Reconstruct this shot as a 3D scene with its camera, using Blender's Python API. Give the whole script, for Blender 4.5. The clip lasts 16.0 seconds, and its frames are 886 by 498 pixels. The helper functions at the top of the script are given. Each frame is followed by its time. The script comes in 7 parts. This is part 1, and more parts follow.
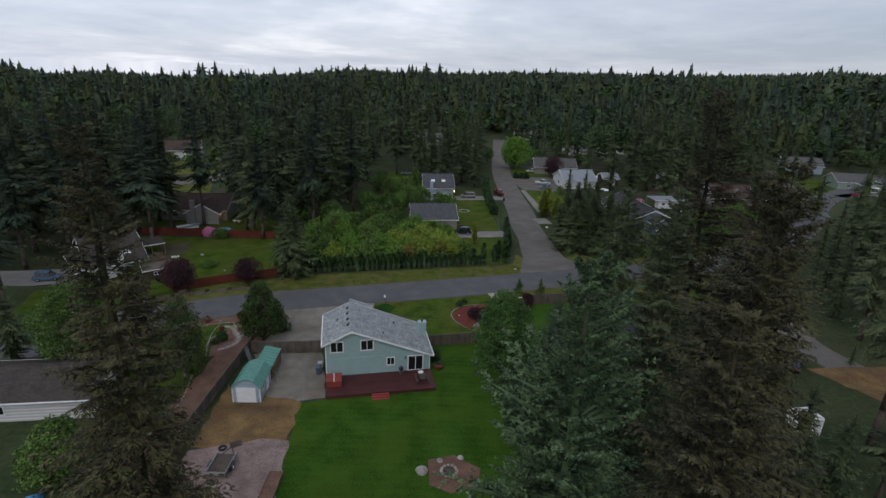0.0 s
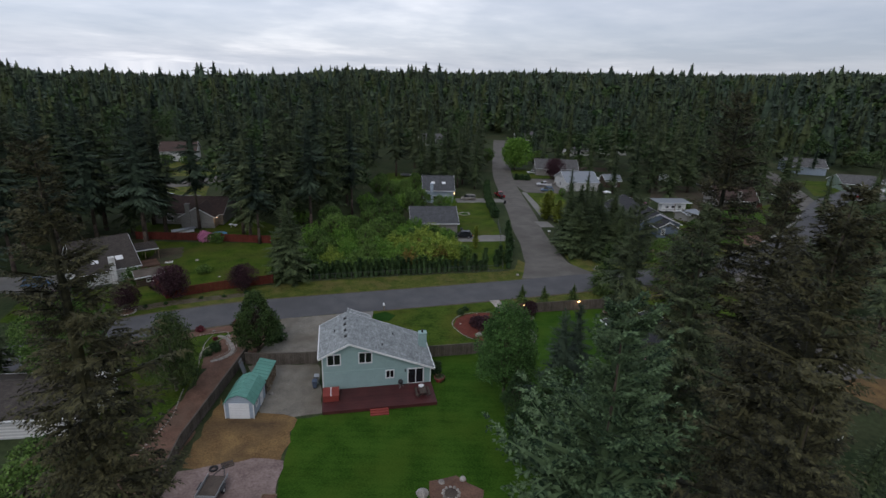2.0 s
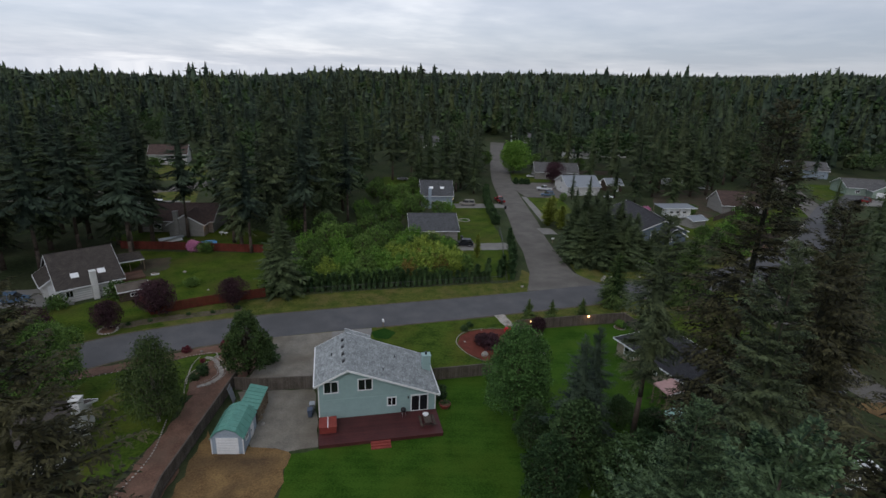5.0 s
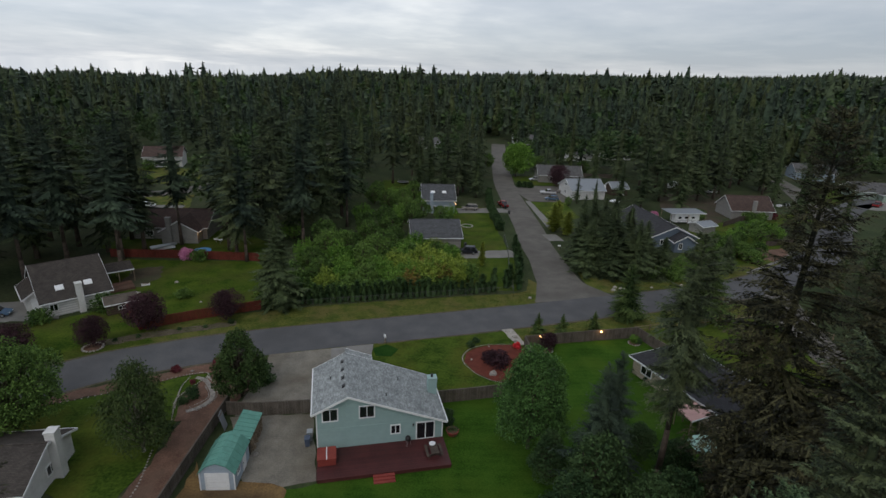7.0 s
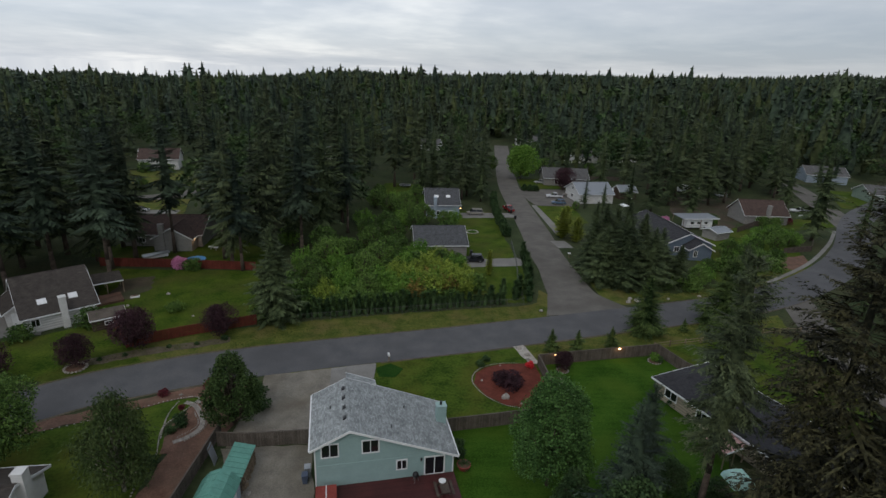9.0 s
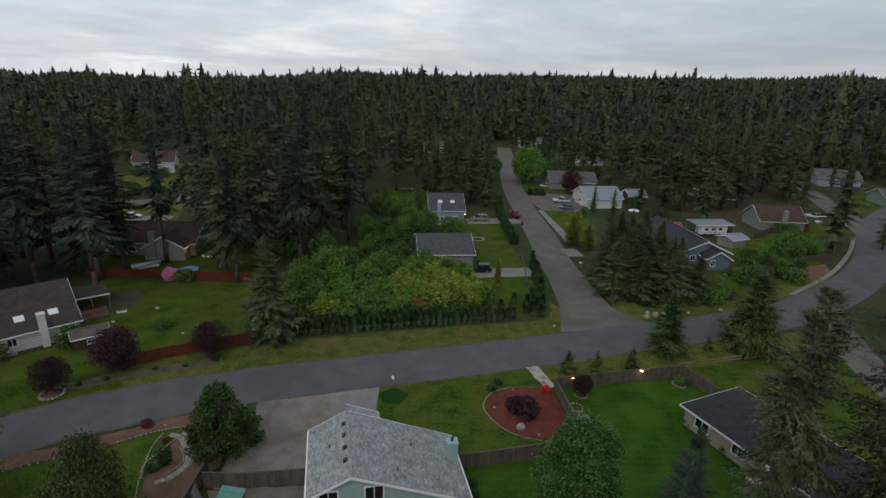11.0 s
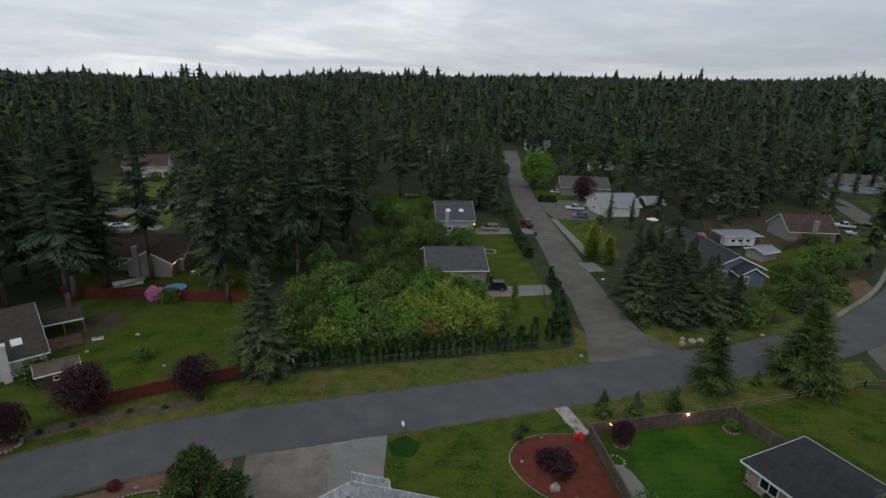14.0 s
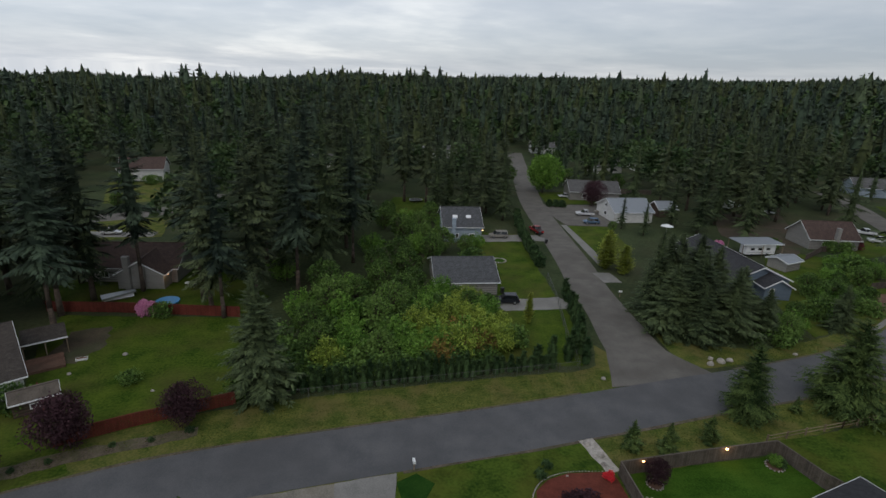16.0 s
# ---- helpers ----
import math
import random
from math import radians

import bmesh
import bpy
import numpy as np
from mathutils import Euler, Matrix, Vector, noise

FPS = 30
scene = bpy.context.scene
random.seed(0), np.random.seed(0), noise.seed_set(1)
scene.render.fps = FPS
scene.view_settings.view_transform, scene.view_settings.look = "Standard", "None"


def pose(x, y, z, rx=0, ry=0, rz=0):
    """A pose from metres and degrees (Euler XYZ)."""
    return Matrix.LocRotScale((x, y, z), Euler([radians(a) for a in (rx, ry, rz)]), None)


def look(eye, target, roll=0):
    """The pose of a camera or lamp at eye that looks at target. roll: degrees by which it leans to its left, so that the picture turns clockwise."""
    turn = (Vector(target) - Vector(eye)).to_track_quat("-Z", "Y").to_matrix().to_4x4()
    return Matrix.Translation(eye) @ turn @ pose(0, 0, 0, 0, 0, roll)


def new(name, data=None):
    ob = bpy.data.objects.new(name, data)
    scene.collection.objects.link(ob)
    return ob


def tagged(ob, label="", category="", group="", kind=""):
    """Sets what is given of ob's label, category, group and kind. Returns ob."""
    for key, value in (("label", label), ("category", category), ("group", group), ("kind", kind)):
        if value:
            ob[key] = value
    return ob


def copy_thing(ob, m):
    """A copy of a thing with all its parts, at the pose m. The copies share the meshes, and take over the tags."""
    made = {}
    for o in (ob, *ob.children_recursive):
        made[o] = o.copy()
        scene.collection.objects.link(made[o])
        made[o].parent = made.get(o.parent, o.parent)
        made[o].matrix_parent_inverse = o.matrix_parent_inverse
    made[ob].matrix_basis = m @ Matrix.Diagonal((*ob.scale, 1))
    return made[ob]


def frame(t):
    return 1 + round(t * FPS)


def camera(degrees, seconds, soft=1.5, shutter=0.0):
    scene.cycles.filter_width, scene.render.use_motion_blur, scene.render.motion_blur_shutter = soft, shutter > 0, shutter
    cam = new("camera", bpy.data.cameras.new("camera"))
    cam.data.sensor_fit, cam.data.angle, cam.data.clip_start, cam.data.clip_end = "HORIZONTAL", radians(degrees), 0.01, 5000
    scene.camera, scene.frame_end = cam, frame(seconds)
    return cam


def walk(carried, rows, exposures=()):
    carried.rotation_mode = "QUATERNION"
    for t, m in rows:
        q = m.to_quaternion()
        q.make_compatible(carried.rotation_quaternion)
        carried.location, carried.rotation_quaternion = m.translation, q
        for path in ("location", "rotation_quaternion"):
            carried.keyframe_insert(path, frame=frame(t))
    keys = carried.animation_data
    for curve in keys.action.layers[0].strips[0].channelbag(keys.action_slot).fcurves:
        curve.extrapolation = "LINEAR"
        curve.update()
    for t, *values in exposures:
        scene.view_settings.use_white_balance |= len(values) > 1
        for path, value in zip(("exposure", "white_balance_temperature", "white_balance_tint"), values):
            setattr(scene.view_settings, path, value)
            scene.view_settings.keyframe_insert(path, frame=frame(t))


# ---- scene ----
cam = camera(80.6, 16.0)
PATH = [
    (0, (1.978, 1.595, 38.795), (2.187, 3.479, 38.156), 2.0),
    (0.5, (2.1, 2.246, 38.843), (2.307, 4.129, 38.202), 1.8),
    (1, (2.097, 2.91, 38.906), (2.305, 4.794, 38.267), 1.8),
    (1.5, (1.989, 3.653, 38.976), (2.2, 5.536, 38.337), 2.0),
    (2, (2.027, 4.438, 39.043), (2.238, 6.321, 38.403), 2.0),
    (2.5, (2.004, 5.214, 39.086), (2.217, 7.097, 38.447), 1.9),
    (3, (1.857, 6.043, 39.109), (2.081, 7.925, 38.471), 2.0),
    (3.5, (1.653, 6.899, 39.11), (1.882, 8.781, 38.473), 2.1),
    (4, (1.507, 7.852, 39.132), (1.737, 9.734, 38.495), 2.0),
    (6.5, (0.736, 13.475, 39.419), (0.976, 15.356, 38.782), 2.3),
    (7, (0.668, 14.802, 39.439), (0.907, 16.683, 38.803), 2.2),
    (7.5, (0.538, 16.149, 39.439), (0.776, 18.03, 38.803), 2.3),
    (8, (0.418, 17.539, 39.439), (0.657, 19.421, 38.803), 2.2),
    (10.5, (-0.102, 24.837, 39.263), (0.136, 26.719, 38.63), 2.2),
    (11, (-0.219, 26.425, 39.265), (0.019, 28.307, 38.633), 2.2),
    (11.5, (-0.378, 28.036, 39.271), (-0.138, 29.918, 38.638), 2.3),
    (12, (-0.548, 29.636, 39.24), (-0.308, 31.518, 38.608), 2.3),
    (12.5, (-0.624, 31.263, 39.19), (-0.385, 33.146, 38.56), 2.3),
    (13, (-0.774, 33.002, 39.125), (-0.536, 34.886, 38.496), 2.3),
    (13.5, (-0.973, 34.645, 39.052), (-0.734, 36.528, 38.423), 2.3),
    (14, (-1.205, 36.242, 39.032), (-0.967, 38.125, 38.403), 2.3),
    (14.5, (-1.403, 37.748, 38.992), (-1.166, 39.632, 38.364), 2.3),
    (15, (-1.664, 39.398, 38.937), (-1.425, 41.281, 38.309), 2.3),
    (15.5, (-1.862, 40.947, 38.897), (-1.624, 42.831, 38.271), 2.3),
    (16, (-2.085, 42.378, 38.91), (-1.848, 44.263, 38.283), 2.4),
]
walk(cam, [(t, look(eye, target, roll)) for t, eye, target, roll in PATH], [(0, 0.15, 6500, 15), (4, 0.15, 6500, 15), (7, 0.10, 6800, 11), (16, 0.08, 6800, 11)])

# ---- world and light ----
SUN_ELEV, SUN_ROT = radians(48), radians(205)
world = bpy.data.worlds.new("world")
scene.world = world
world.use_nodes = True
wn, wl = world.node_tree.nodes, world.node_tree.links
wn.clear()


def wnode(kind, **kw):
    n = wn.new(kind)
    for k, v in kw.items():
        n.inputs[k].default_value = v
    return n


sky = wn.new("ShaderNodeTexSky")
sky.sky_type, sky.sun_disc = "NISHITA", False
sky.sun_elevation, sky.sun_rotation = SUN_ELEV, SUN_ROT
coord = wn.new("ShaderNodeTexCoord")
sep = wn.new("ShaderNodeSeparateXYZ")
wl.new(coord.outputs["Generated"], sep.inputs[0])


def wmath(op, a, b=None):
    n = wn.new("ShaderNodeMath")
    n.operation = op
    for i, v in enumerate((a, b)):
        if v is None:
            continue
        if isinstance(v, (int, float)):
            n.inputs[i].default_value = v
        else:
            wl.new(v, n.inputs[i])
    return n.outputs[0]


up = wmath("ADD", wmath("MAXIMUM", sep.outputs[2], 0.0), 0.10)
flat = wn.new("ShaderNodeCombineXYZ")
wl.new(wmath("DIVIDE", sep.outputs[0], up), flat.inputs[0])
wl.new(wmath("DIVIDE", sep.outputs[1], up), flat.inputs[1])
big = wnode("ShaderNodeTexNoise", Scale=0.27, Detail=5.0, Roughness=0.55, Distortion=0.4)
fine = wnode("ShaderNodeTexNoise", Scale=1.7, Detail=6.0, Roughness=0.6)
wl.new(flat.outputs[0], big.inputs["Vector"])
wl.new(flat.outputs[0], fine.inputs["Vector"])
mixed = wmath("ADD", wmath("MULTIPLY", big.outputs[0], 0.82), wmath("MULTIPLY", fine.outputs[0], 0.18))
ramp = wn.new("ShaderNodeValToRGB")
wl.new(mixed, ramp.inputs[0])
ramp.color_ramp.elements[0].position, ramp.color_ramp.elements[0].color = 0.38, (0.36, 0.42, 0.51, 1)
ramp.color_ramp.elements[1].position, ramp.color_ramp.elements[1].color = 0.63, (0.74, 0.775, 0.815, 1)
mid_stop = ramp.color_ramp.elements.new(0.51)
mid_stop.color = (0.49, 0.54, 0.615, 1)
blue = wn.new("ShaderNodeMixRGB")
blue.inputs[0].default_value = 0.02
wl.new(ramp.outputs[0], blue.inputs[1])
wl.new(sky.outputs[0], blue.inputs[2])
back = wnode("ShaderNodeBackground", Strength=1.0)
east = wn.new("ShaderNodeVectorMath")
east.operation = "SCALE"
wl.new(blue.outputs[0], east.inputs[0])
wl.new(wmath("SUBTRACT", 1.0, wmath("MULTIPLY", sep.outputs[0], 0.22)), east.inputs["Scale"])
wl.new(east.outputs[0], back.inputs[0])
wout = wn.new("ShaderNodeOutputWorld")
wl.new(back.outputs[0], wout.inputs[0])

sun_data = bpy.data.lights.new("sun", "SUN")
sun_data.energy, sun_data.angle, sun_data.color = 0.5, radians(25), (1.0, 0.97, 0.93)
sun = new("sun", sun_data)
sun.matrix_world = look((0, 0, 60), (0 - 60 * math.sin(SUN_ROT) * math.cos(SUN_ELEV), 0 - 60 * math.cos(SUN_ROT) * math.cos(SUN_ELEV), 60 - 60 * math.sin(SUN_ELEV)))


# ---- materials ----
def mat(name, c1, c2, scale=1.0, fine_scale=12.0, rough=0.8, bump=0.0, island=0.0, obj=0.0, spec=0.3, metal=0.0, c3=None, big_scale=0.12, big_amount=0.5, stripes=0.0):
    m = bpy.data.materials.new(name)
    m.use_nodes = True
    nd, ln = m.node_tree.nodes, m.node_tree.links
    bs = nd["Principled BSDF"]
    bs.inputs["Roughness"].default_value = rough
    bs.inputs["Metallic"].default_value = metal
    bs.inputs["Specular IOR Level"].default_value = spec
    geo = nd.new("ShaderNodeNewGeometry")
    a, b = nd.new("ShaderNodeTexNoise"), nd.new("ShaderNodeTexNoise")
    for n, s, d in ((a, scale, 4.0), (b, fine_scale, 3.0)):
        n.inputs["Scale"].default_value, n.inputs["Detail"].default_value = s, d
        ln.new(geo.outputs["Position"], n.inputs["Vector"])

    def add(x, y, k):
        n = nd.new("ShaderNodeMath")
        n.operation = "MULTIPLY_ADD"
        ln.new(y, n.inputs[0])
        n.inputs[1].default_value = k
        ln.new(x, n.inputs[2])
        return n.outputs[0]

    base = nd.new("ShaderNodeMath")
    base.operation = "MULTIPLY_ADD"
    ln.new(a.outputs[0], base.inputs[0])
    base.inputs[1].default_value, base.inputs[2].default_value = 1.5, -0.55 - 0.35 - 0.5 * island - 0.5 * obj
    v = add(base.outputs[0], b.outputs[0], 1.3)
    if stripes:
        wv, turn = nd.new("ShaderNodeTexWave"), nd.new("ShaderNodeMapping")
        turn.inputs["Rotation"].default_value = (0, 0, radians(-84))
        ln.new(geo.outputs["Position"], turn.inputs[0])
        ln.new(turn.outputs[0], wv.inputs["Vector"])
        wv.inputs["Scale"].default_value, wv.inputs["Distortion"].default_value, wv.inputs["Detail"].default_value = 0.30, 1.2, 2.0
        v = add(v, wv.outputs["Fac"], stripes)
    if island:
        v = add(v, geo.outputs["Random Per Island"], island)
    if obj:
        info = nd.new("ShaderNodeObjectInfo")
        v = add(v, info.outputs["Random"], obj)
    r = nd.new("ShaderNodeValToRGB")
    r.color_ramp.elements[0].color, r.color_ramp.elements[0].position = (*c1, 1), 0.12
    r.color_ramp.elements[1].color, r.color_ramp.elements[1].position = (*c2, 1), 0.88
    ln.new(v, r.inputs[0])
    col = r.outputs[0]
    if c3:
        g = nd.new("ShaderNodeTexNoise")
        g.inputs["Scale"].default_value, g.inputs["Detail"].default_value = big_scale, 5.0
        ln.new(geo.outputs["Position"], g.inputs["Vector"])
        rr = nd.new("ShaderNodeMapRange")
        rr.inputs[1].default_value, rr.inputs[2].default_value, rr.inputs[4].default_value = 0.45, 0.68, big_amount
        ln.new(g.outputs[0], rr.inputs[0])
        mx = nd.new("ShaderNodeMixRGB")
        ln.new(rr.outputs[0], mx.inputs[0])
        ln.new(col, mx.inputs[1])
        mx.inputs[2].default_value = (*c3, 1)
        col = mx.outputs[0]
    ln.new(col, bs.inputs["Base Color"])
    if bump:
        bp = nd.new("ShaderNodeBump")
        bp.inputs["Strength"].default_value, bp.inputs["Distance"].default_value = 0.6, bump
        ln.new(b.outputs[0], bp.inputs["Height"])
        ln.new(bp.outputs[0], bs.inputs["Normal"])
    return m


def plain(name, c, rough=0.5, metal=0.0, spec=0.4, var=0.12, scale=2.0):
    lo, hi = [x * (1 - var) for x in c], [min(1, x * (1 + var)) for x in c]
    return mat(name, lo, hi, scale=scale, fine_scale=9.0, rough=rough, metal=metal, spec=spec)


def coursed(name, c1, c2, axis_scale, rough=0.85, mortar=0.04, gap=(0.05, 0.05, 0.05), vertical=False, c3=None):
    """Shingle courses or lap boards, laid by the object's own axes."""
    m = bpy.data.materials.new(name)
    m.use_nodes = True
    nd, ln = m.node_tree.nodes, m.node_tree.links
    bs = nd["Principled BSDF"]
    bs.inputs["Roughness"].default_value, bs.inputs["Specular IOR Level"].default_value = rough, 0.25
    tc = nd.new("ShaderNodeTexCoord")
    br = nd.new("ShaderNodeTexBrick")
    mp = nd.new("ShaderNodeMapping")
    mp.inputs["Rotation"].default_value = (radians(90), 0, 0) if vertical else (0, 0, radians(90))
    ln.new(tc.outputs["Object"], mp.inputs[0])
    ln.new(mp.outputs[0], br.inputs["Vector"])
    br.inputs["Scale"].default_value = 1.0
    br.inputs["Brick Width"].default_value, br.inputs["Row Height"].default_value = axis_scale
    br.inputs["Mortar Size"].default_value = mortar * axis_scale[1]
    br.inputs["Color1"].default_value, br.inputs["Color2"].default_value, br.inputs["Mortar"].default_value = (*c1, 1), (*c2, 1), (*gap, 1)
    geo = nd.new("ShaderNodeNewGeometry")
    no = nd.new("ShaderNodeTexNoise")
    no.inputs["Scale"].default_value, no.inputs["Detail"].default_value, no.inputs["Roughness"].default_value = 1.1, 6.0, 0.65
    ln.new(geo.outputs["Position"], no.inputs["Vector"])
    rr = nd.new("ShaderNodeMapRange")
    rr.inputs[1].default_value, rr.inputs[2].default_value, rr.inputs[3].default_value, rr.inputs[4].default_value = (0.3, 0.7, 0.92, 1.06) if vertical else (0.3, 0.7, 0.74, 1.24)
    ln.new(no.outputs[0], rr.inputs[0])
    mx = nd.new("ShaderNodeVectorMath")
    mx.operation = "SCALE"
    ln.new(br.outputs["Color"], mx.inputs[0])
    ln.new(rr.outputs[0], mx.inputs["Scale"])
    ln.new(mx.outputs[0], bs.inputs["Base Color"])
    bp = nd.new("ShaderNodeBump")
    bp.inputs["Strength"].default_value, bp.inputs["Distance"].default_value = 0.5, 0.02
    ln.new(br.outputs["Fac"], bp.inputs["Height"])
    bp.invert = True
    ln.new(bp.outputs[0], bs.inputs["Normal"])
    return m


M = {}
M["fir"] = mat("fir_needles", (0.021, 0.032, 0.018), (0.101, 0.128, 0.058), scale=0.35, fine_scale=3.0, rough=0.75, island=0.7, obj=0.5, spec=0.2)
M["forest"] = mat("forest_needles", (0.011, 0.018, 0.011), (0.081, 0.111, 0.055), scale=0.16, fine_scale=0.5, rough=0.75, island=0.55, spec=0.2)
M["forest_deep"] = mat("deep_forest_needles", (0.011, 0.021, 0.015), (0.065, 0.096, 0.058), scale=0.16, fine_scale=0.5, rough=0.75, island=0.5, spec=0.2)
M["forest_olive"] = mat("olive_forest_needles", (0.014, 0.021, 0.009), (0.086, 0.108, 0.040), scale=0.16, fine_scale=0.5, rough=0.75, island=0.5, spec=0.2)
M["forest_leaf"] = mat("forest_leaves", (0.014, 0.035, 0.013), (0.076, 0.116, 0.042), scale=0.10, fine_scale=0.6, rough=0.7, island=0.6, spec=0.12)
M["fir_brown"] = mat("fir_needles_brownish", (0.015, 0.016, 0.010), (0.092, 0.087, 0.039), scale=0.35, fine_scale=3.0, rough=0.75, island=0.7, obj=0.3, spec=0.2)
M["spruce_light"] = mat("young_spruce_needles", (0.018, 0.038, 0.011), (0.098, 0.142, 0.040), scale=0.5, fine_scale=3.0, rough=0.75, island=0.8, obj=0.3, spec=0.12)
M["spruce"] = mat("spruce_needles", (0.017, 0.030, 0.013), (0.089, 0.121, 0.051), scale=0.5, fine_scale=3.0, rough=0.75, island=0.7, obj=0.4, spec=0.2)
M["pine"] = mat("pine_needles", (0.015, 0.034, 0.010), (0.072, 0.115, 0.034), scale=0.5, fine_scale=3.0, rough=0.75, island=0.8, spec=0.12)
M["silver"] = mat("silver_leaves", (0.013, 0.03, 0.015), (0.122, 0.185, 0.088), scale=0.5, fine_scale=3.0, rough=0.6, island=0.8, spec=0.12)
M["leaf"] = mat("green_leaves", (0.025, 0.057, 0.013), (0.115, 0.193, 0.044), scale=0.5, fine_scale=2.5, rough=0.65, island=0.8, obj=0.5, spec=0.12)
M["leaf_dusk"] = mat("dull_green_leaves", (0.020, 0.038, 0.012), (0.076, 0.108, 0.034), scale=0.5, fine_scale=2.5, rough=0.65, island=0.7, spec=0.12)
M["leaf_fresh"] = mat("fresh_green_leaves", (0.021, 0.057, 0.015), (0.099, 0.195, 0.054), scale=0.5, fine_scale=2.5, rough=0.65, island=0.8, spec=0.12)
M["leaf_bright"] = mat("bright_leaves", (0.045, 0.112, 0.014), (0.150, 0.273, 0.046), scale=0.5, fine_scale=2.5, rough=0.65, island=0.8, obj=0.4, spec=0.12)
M["leaf_yellow"] = mat("yellow_green_leaves", (0.077, 0.125, 0.016), (0.252, 0.328, 0.054), scale=0.5, fine_scale=2.5, rough=0.65, island=0.8, obj=0.4, spec=0.12)
M["leaf_gold"] = mat("golden_needles", (0.085, 0.115, 0.014), (0.270, 0.310, 0.052), scale=0.5, fine_scale=2.5, rough=0.65, island=0.8, spec=0.12)
M["leaf_amber"] = mat("amber_leaves", (0.082, 0.061, 0.017), (0.220, 0.147, 0.039), scale=0.5, fine_scale=2.5, rough=0.65, island=0.8, obj=0.4, spec=0.12)
M["leaf_purple"] = mat("purple_leaves", (0.024, 0.012, 0.015), (0.072, 0.034, 0.042), scale=0.5, fine_scale=2.5, rough=0.65, island=0.5, obj=0.4, spec=0.12)
M["leaf_red"] = mat("red_leaves", (0.07, 0.012, 0.018), (0.19, 0.035, 0.045), scale=0.5, fine_scale=2.5, rough=0.65, island=0.8, spec=0.25)
M["hedge"] = mat("hedge_leaves", (0.018, 0.042, 0.016), (0.062, 0.107, 0.039), scale=0.5, fine_scale=2.5, rough=0.7, island=0.8, obj=0.5, spec=0.12)
M["bloom"] = mat("pink_blossom", (0.42, 0.10, 0.24), (0.75, 0.34, 0.52), scale=1.5, fine_scale=5, rough=0.7, island=0.7)
M["bloom_red"] = mat("red_blossom", (0.55, 0.02, 0.03), (0.80, 0.06, 0.07), scale=1.5, fine_scale=5, rough=0.7, island=0.7)
M["bark"] = mat("tree_bark", (0.035, 0.026, 0.020), (0.11, 0.085, 0.066), scale=1.5, fine_scale=14, rough=0.9, bump=0.03)
M["bark_pale"] = mat("pale_bark", (0.13, 0.12, 0.10), (0.34, 0.31, 0.27), scale=2, fine_scale=14, rough=0.9, bump=0.02)
M["lawn"] = mat("mown_lawn", (0.015, 0.046, 0.005), (0.044, 0.098, 0.012), scale=0.3, fine_scale=5.0, rough=0.9, bump=0.05, spec=0.04, c3=(0.058, 0.098, 0.012), big_scale=0.16, big_amount=0.5, stripes=0.10)
M["lawn_dry"] = mat("uneven_lawn", (0.020, 0.048, 0.006), (0.077, 0.110, 0.015), scale=0.3, fine_scale=3.0, rough=0.9, bump=0.05, spec=0.04, c3=(0.084, 0.074, 0.024), big_scale=0.13, big_amount=0.5)
M["lawn_worn"] = mat("worn_lawn", (0.017, 0.039, 0.006), (0.065, 0.102, 0.015), scale=0.4, fine_scale=3.0, rough=0.9, bump=0.05, spec=0.04, c3=(0.094, 0.094, 0.018), big_scale=0.18, big_amount=0.6, stripes=0.06)
M["tuft"] = mat("grass_tufts", (0.036, 0.056, 0.011), (0.112, 0.118, 0.030), scale=0.4, fine_scale=2, rough=0.9, island=0.5, spec=0.04)
M["shoulder"] = mat("gritty_shoulder", (0.055, 0.042, 0.028), (0.135, 0.112, 0.080), scale=0.9, fine_scale=5, rough=0.95, bump=0.05, c3=(0.050, 0.058, 0.020), big_scale=0.5, big_amount=0.6)
M["lawn_dark"] = mat("fresh_turf", (0.010, 0.036, 0.006), (0.022, 0.060, 0.010), scale=0.6, fine_scale=7, rough=0.9, bump=0.04, spec=0.04)
M["rough_grass"] = mat("rough_grass", (0.039, 0.064, 0.013), (0.129, 0.138, 0.034), scale=0.5, fine_scale=4, rough=0.9, bump=0.06, spec=0.04, c3=(0.125, 0.095, 0.042), big_scale=0.25, big_amount=0.55)
M["forest_floor"] = mat("forest_floor", (0.020, 0.034, 0.014), (0.055, 0.070, 0.030), scale=0.12, fine_scale=1.6, rough=0.95, bump=0.08, spec=0.1, c3=(0.07, 0.058, 0.035), big_scale=0.05, big_amount=0.4)
M["asphalt"] = mat("asphalt", (0.072, 0.074, 0.078), (0.109, 0.108, 0.110), scale=0.35, fine_scale=9, rough=0.85, bump=0.008, spec=0.25, c3=(0.070, 0.070, 0.072), big_scale=0.11, big_amount=0.7)
M["asphalt_old"] = mat("weathered_asphalt", (0.101, 0.094, 0.084), (0.152, 0.141, 0.125), scale=0.4, fine_scale=9, rough=0.9, bump=0.01, spec=0.2, c3=(0.082, 0.075, 0.066), big_scale=0.12, big_amount=0.6)
M["concrete"] = mat("driveway_concrete", (0.155, 0.150, 0.140), (0.235, 0.228, 0.210), scale=0.6, fine_scale=8, rough=0.9, bump=0.006, c3=(0.13, 0.125, 0.112), big_scale=0.3, big_amount=0.6)
M["gravel"] = mat("grey_gravel", (0.130, 0.118, 0.098), (0.230, 0.212, 0.176), scale=0.5, fine_scale=7, rough=0.95, bump=0.03, c3=(0.110, 0.092, 0.066), big_scale=0.2, big_amount=0.7)
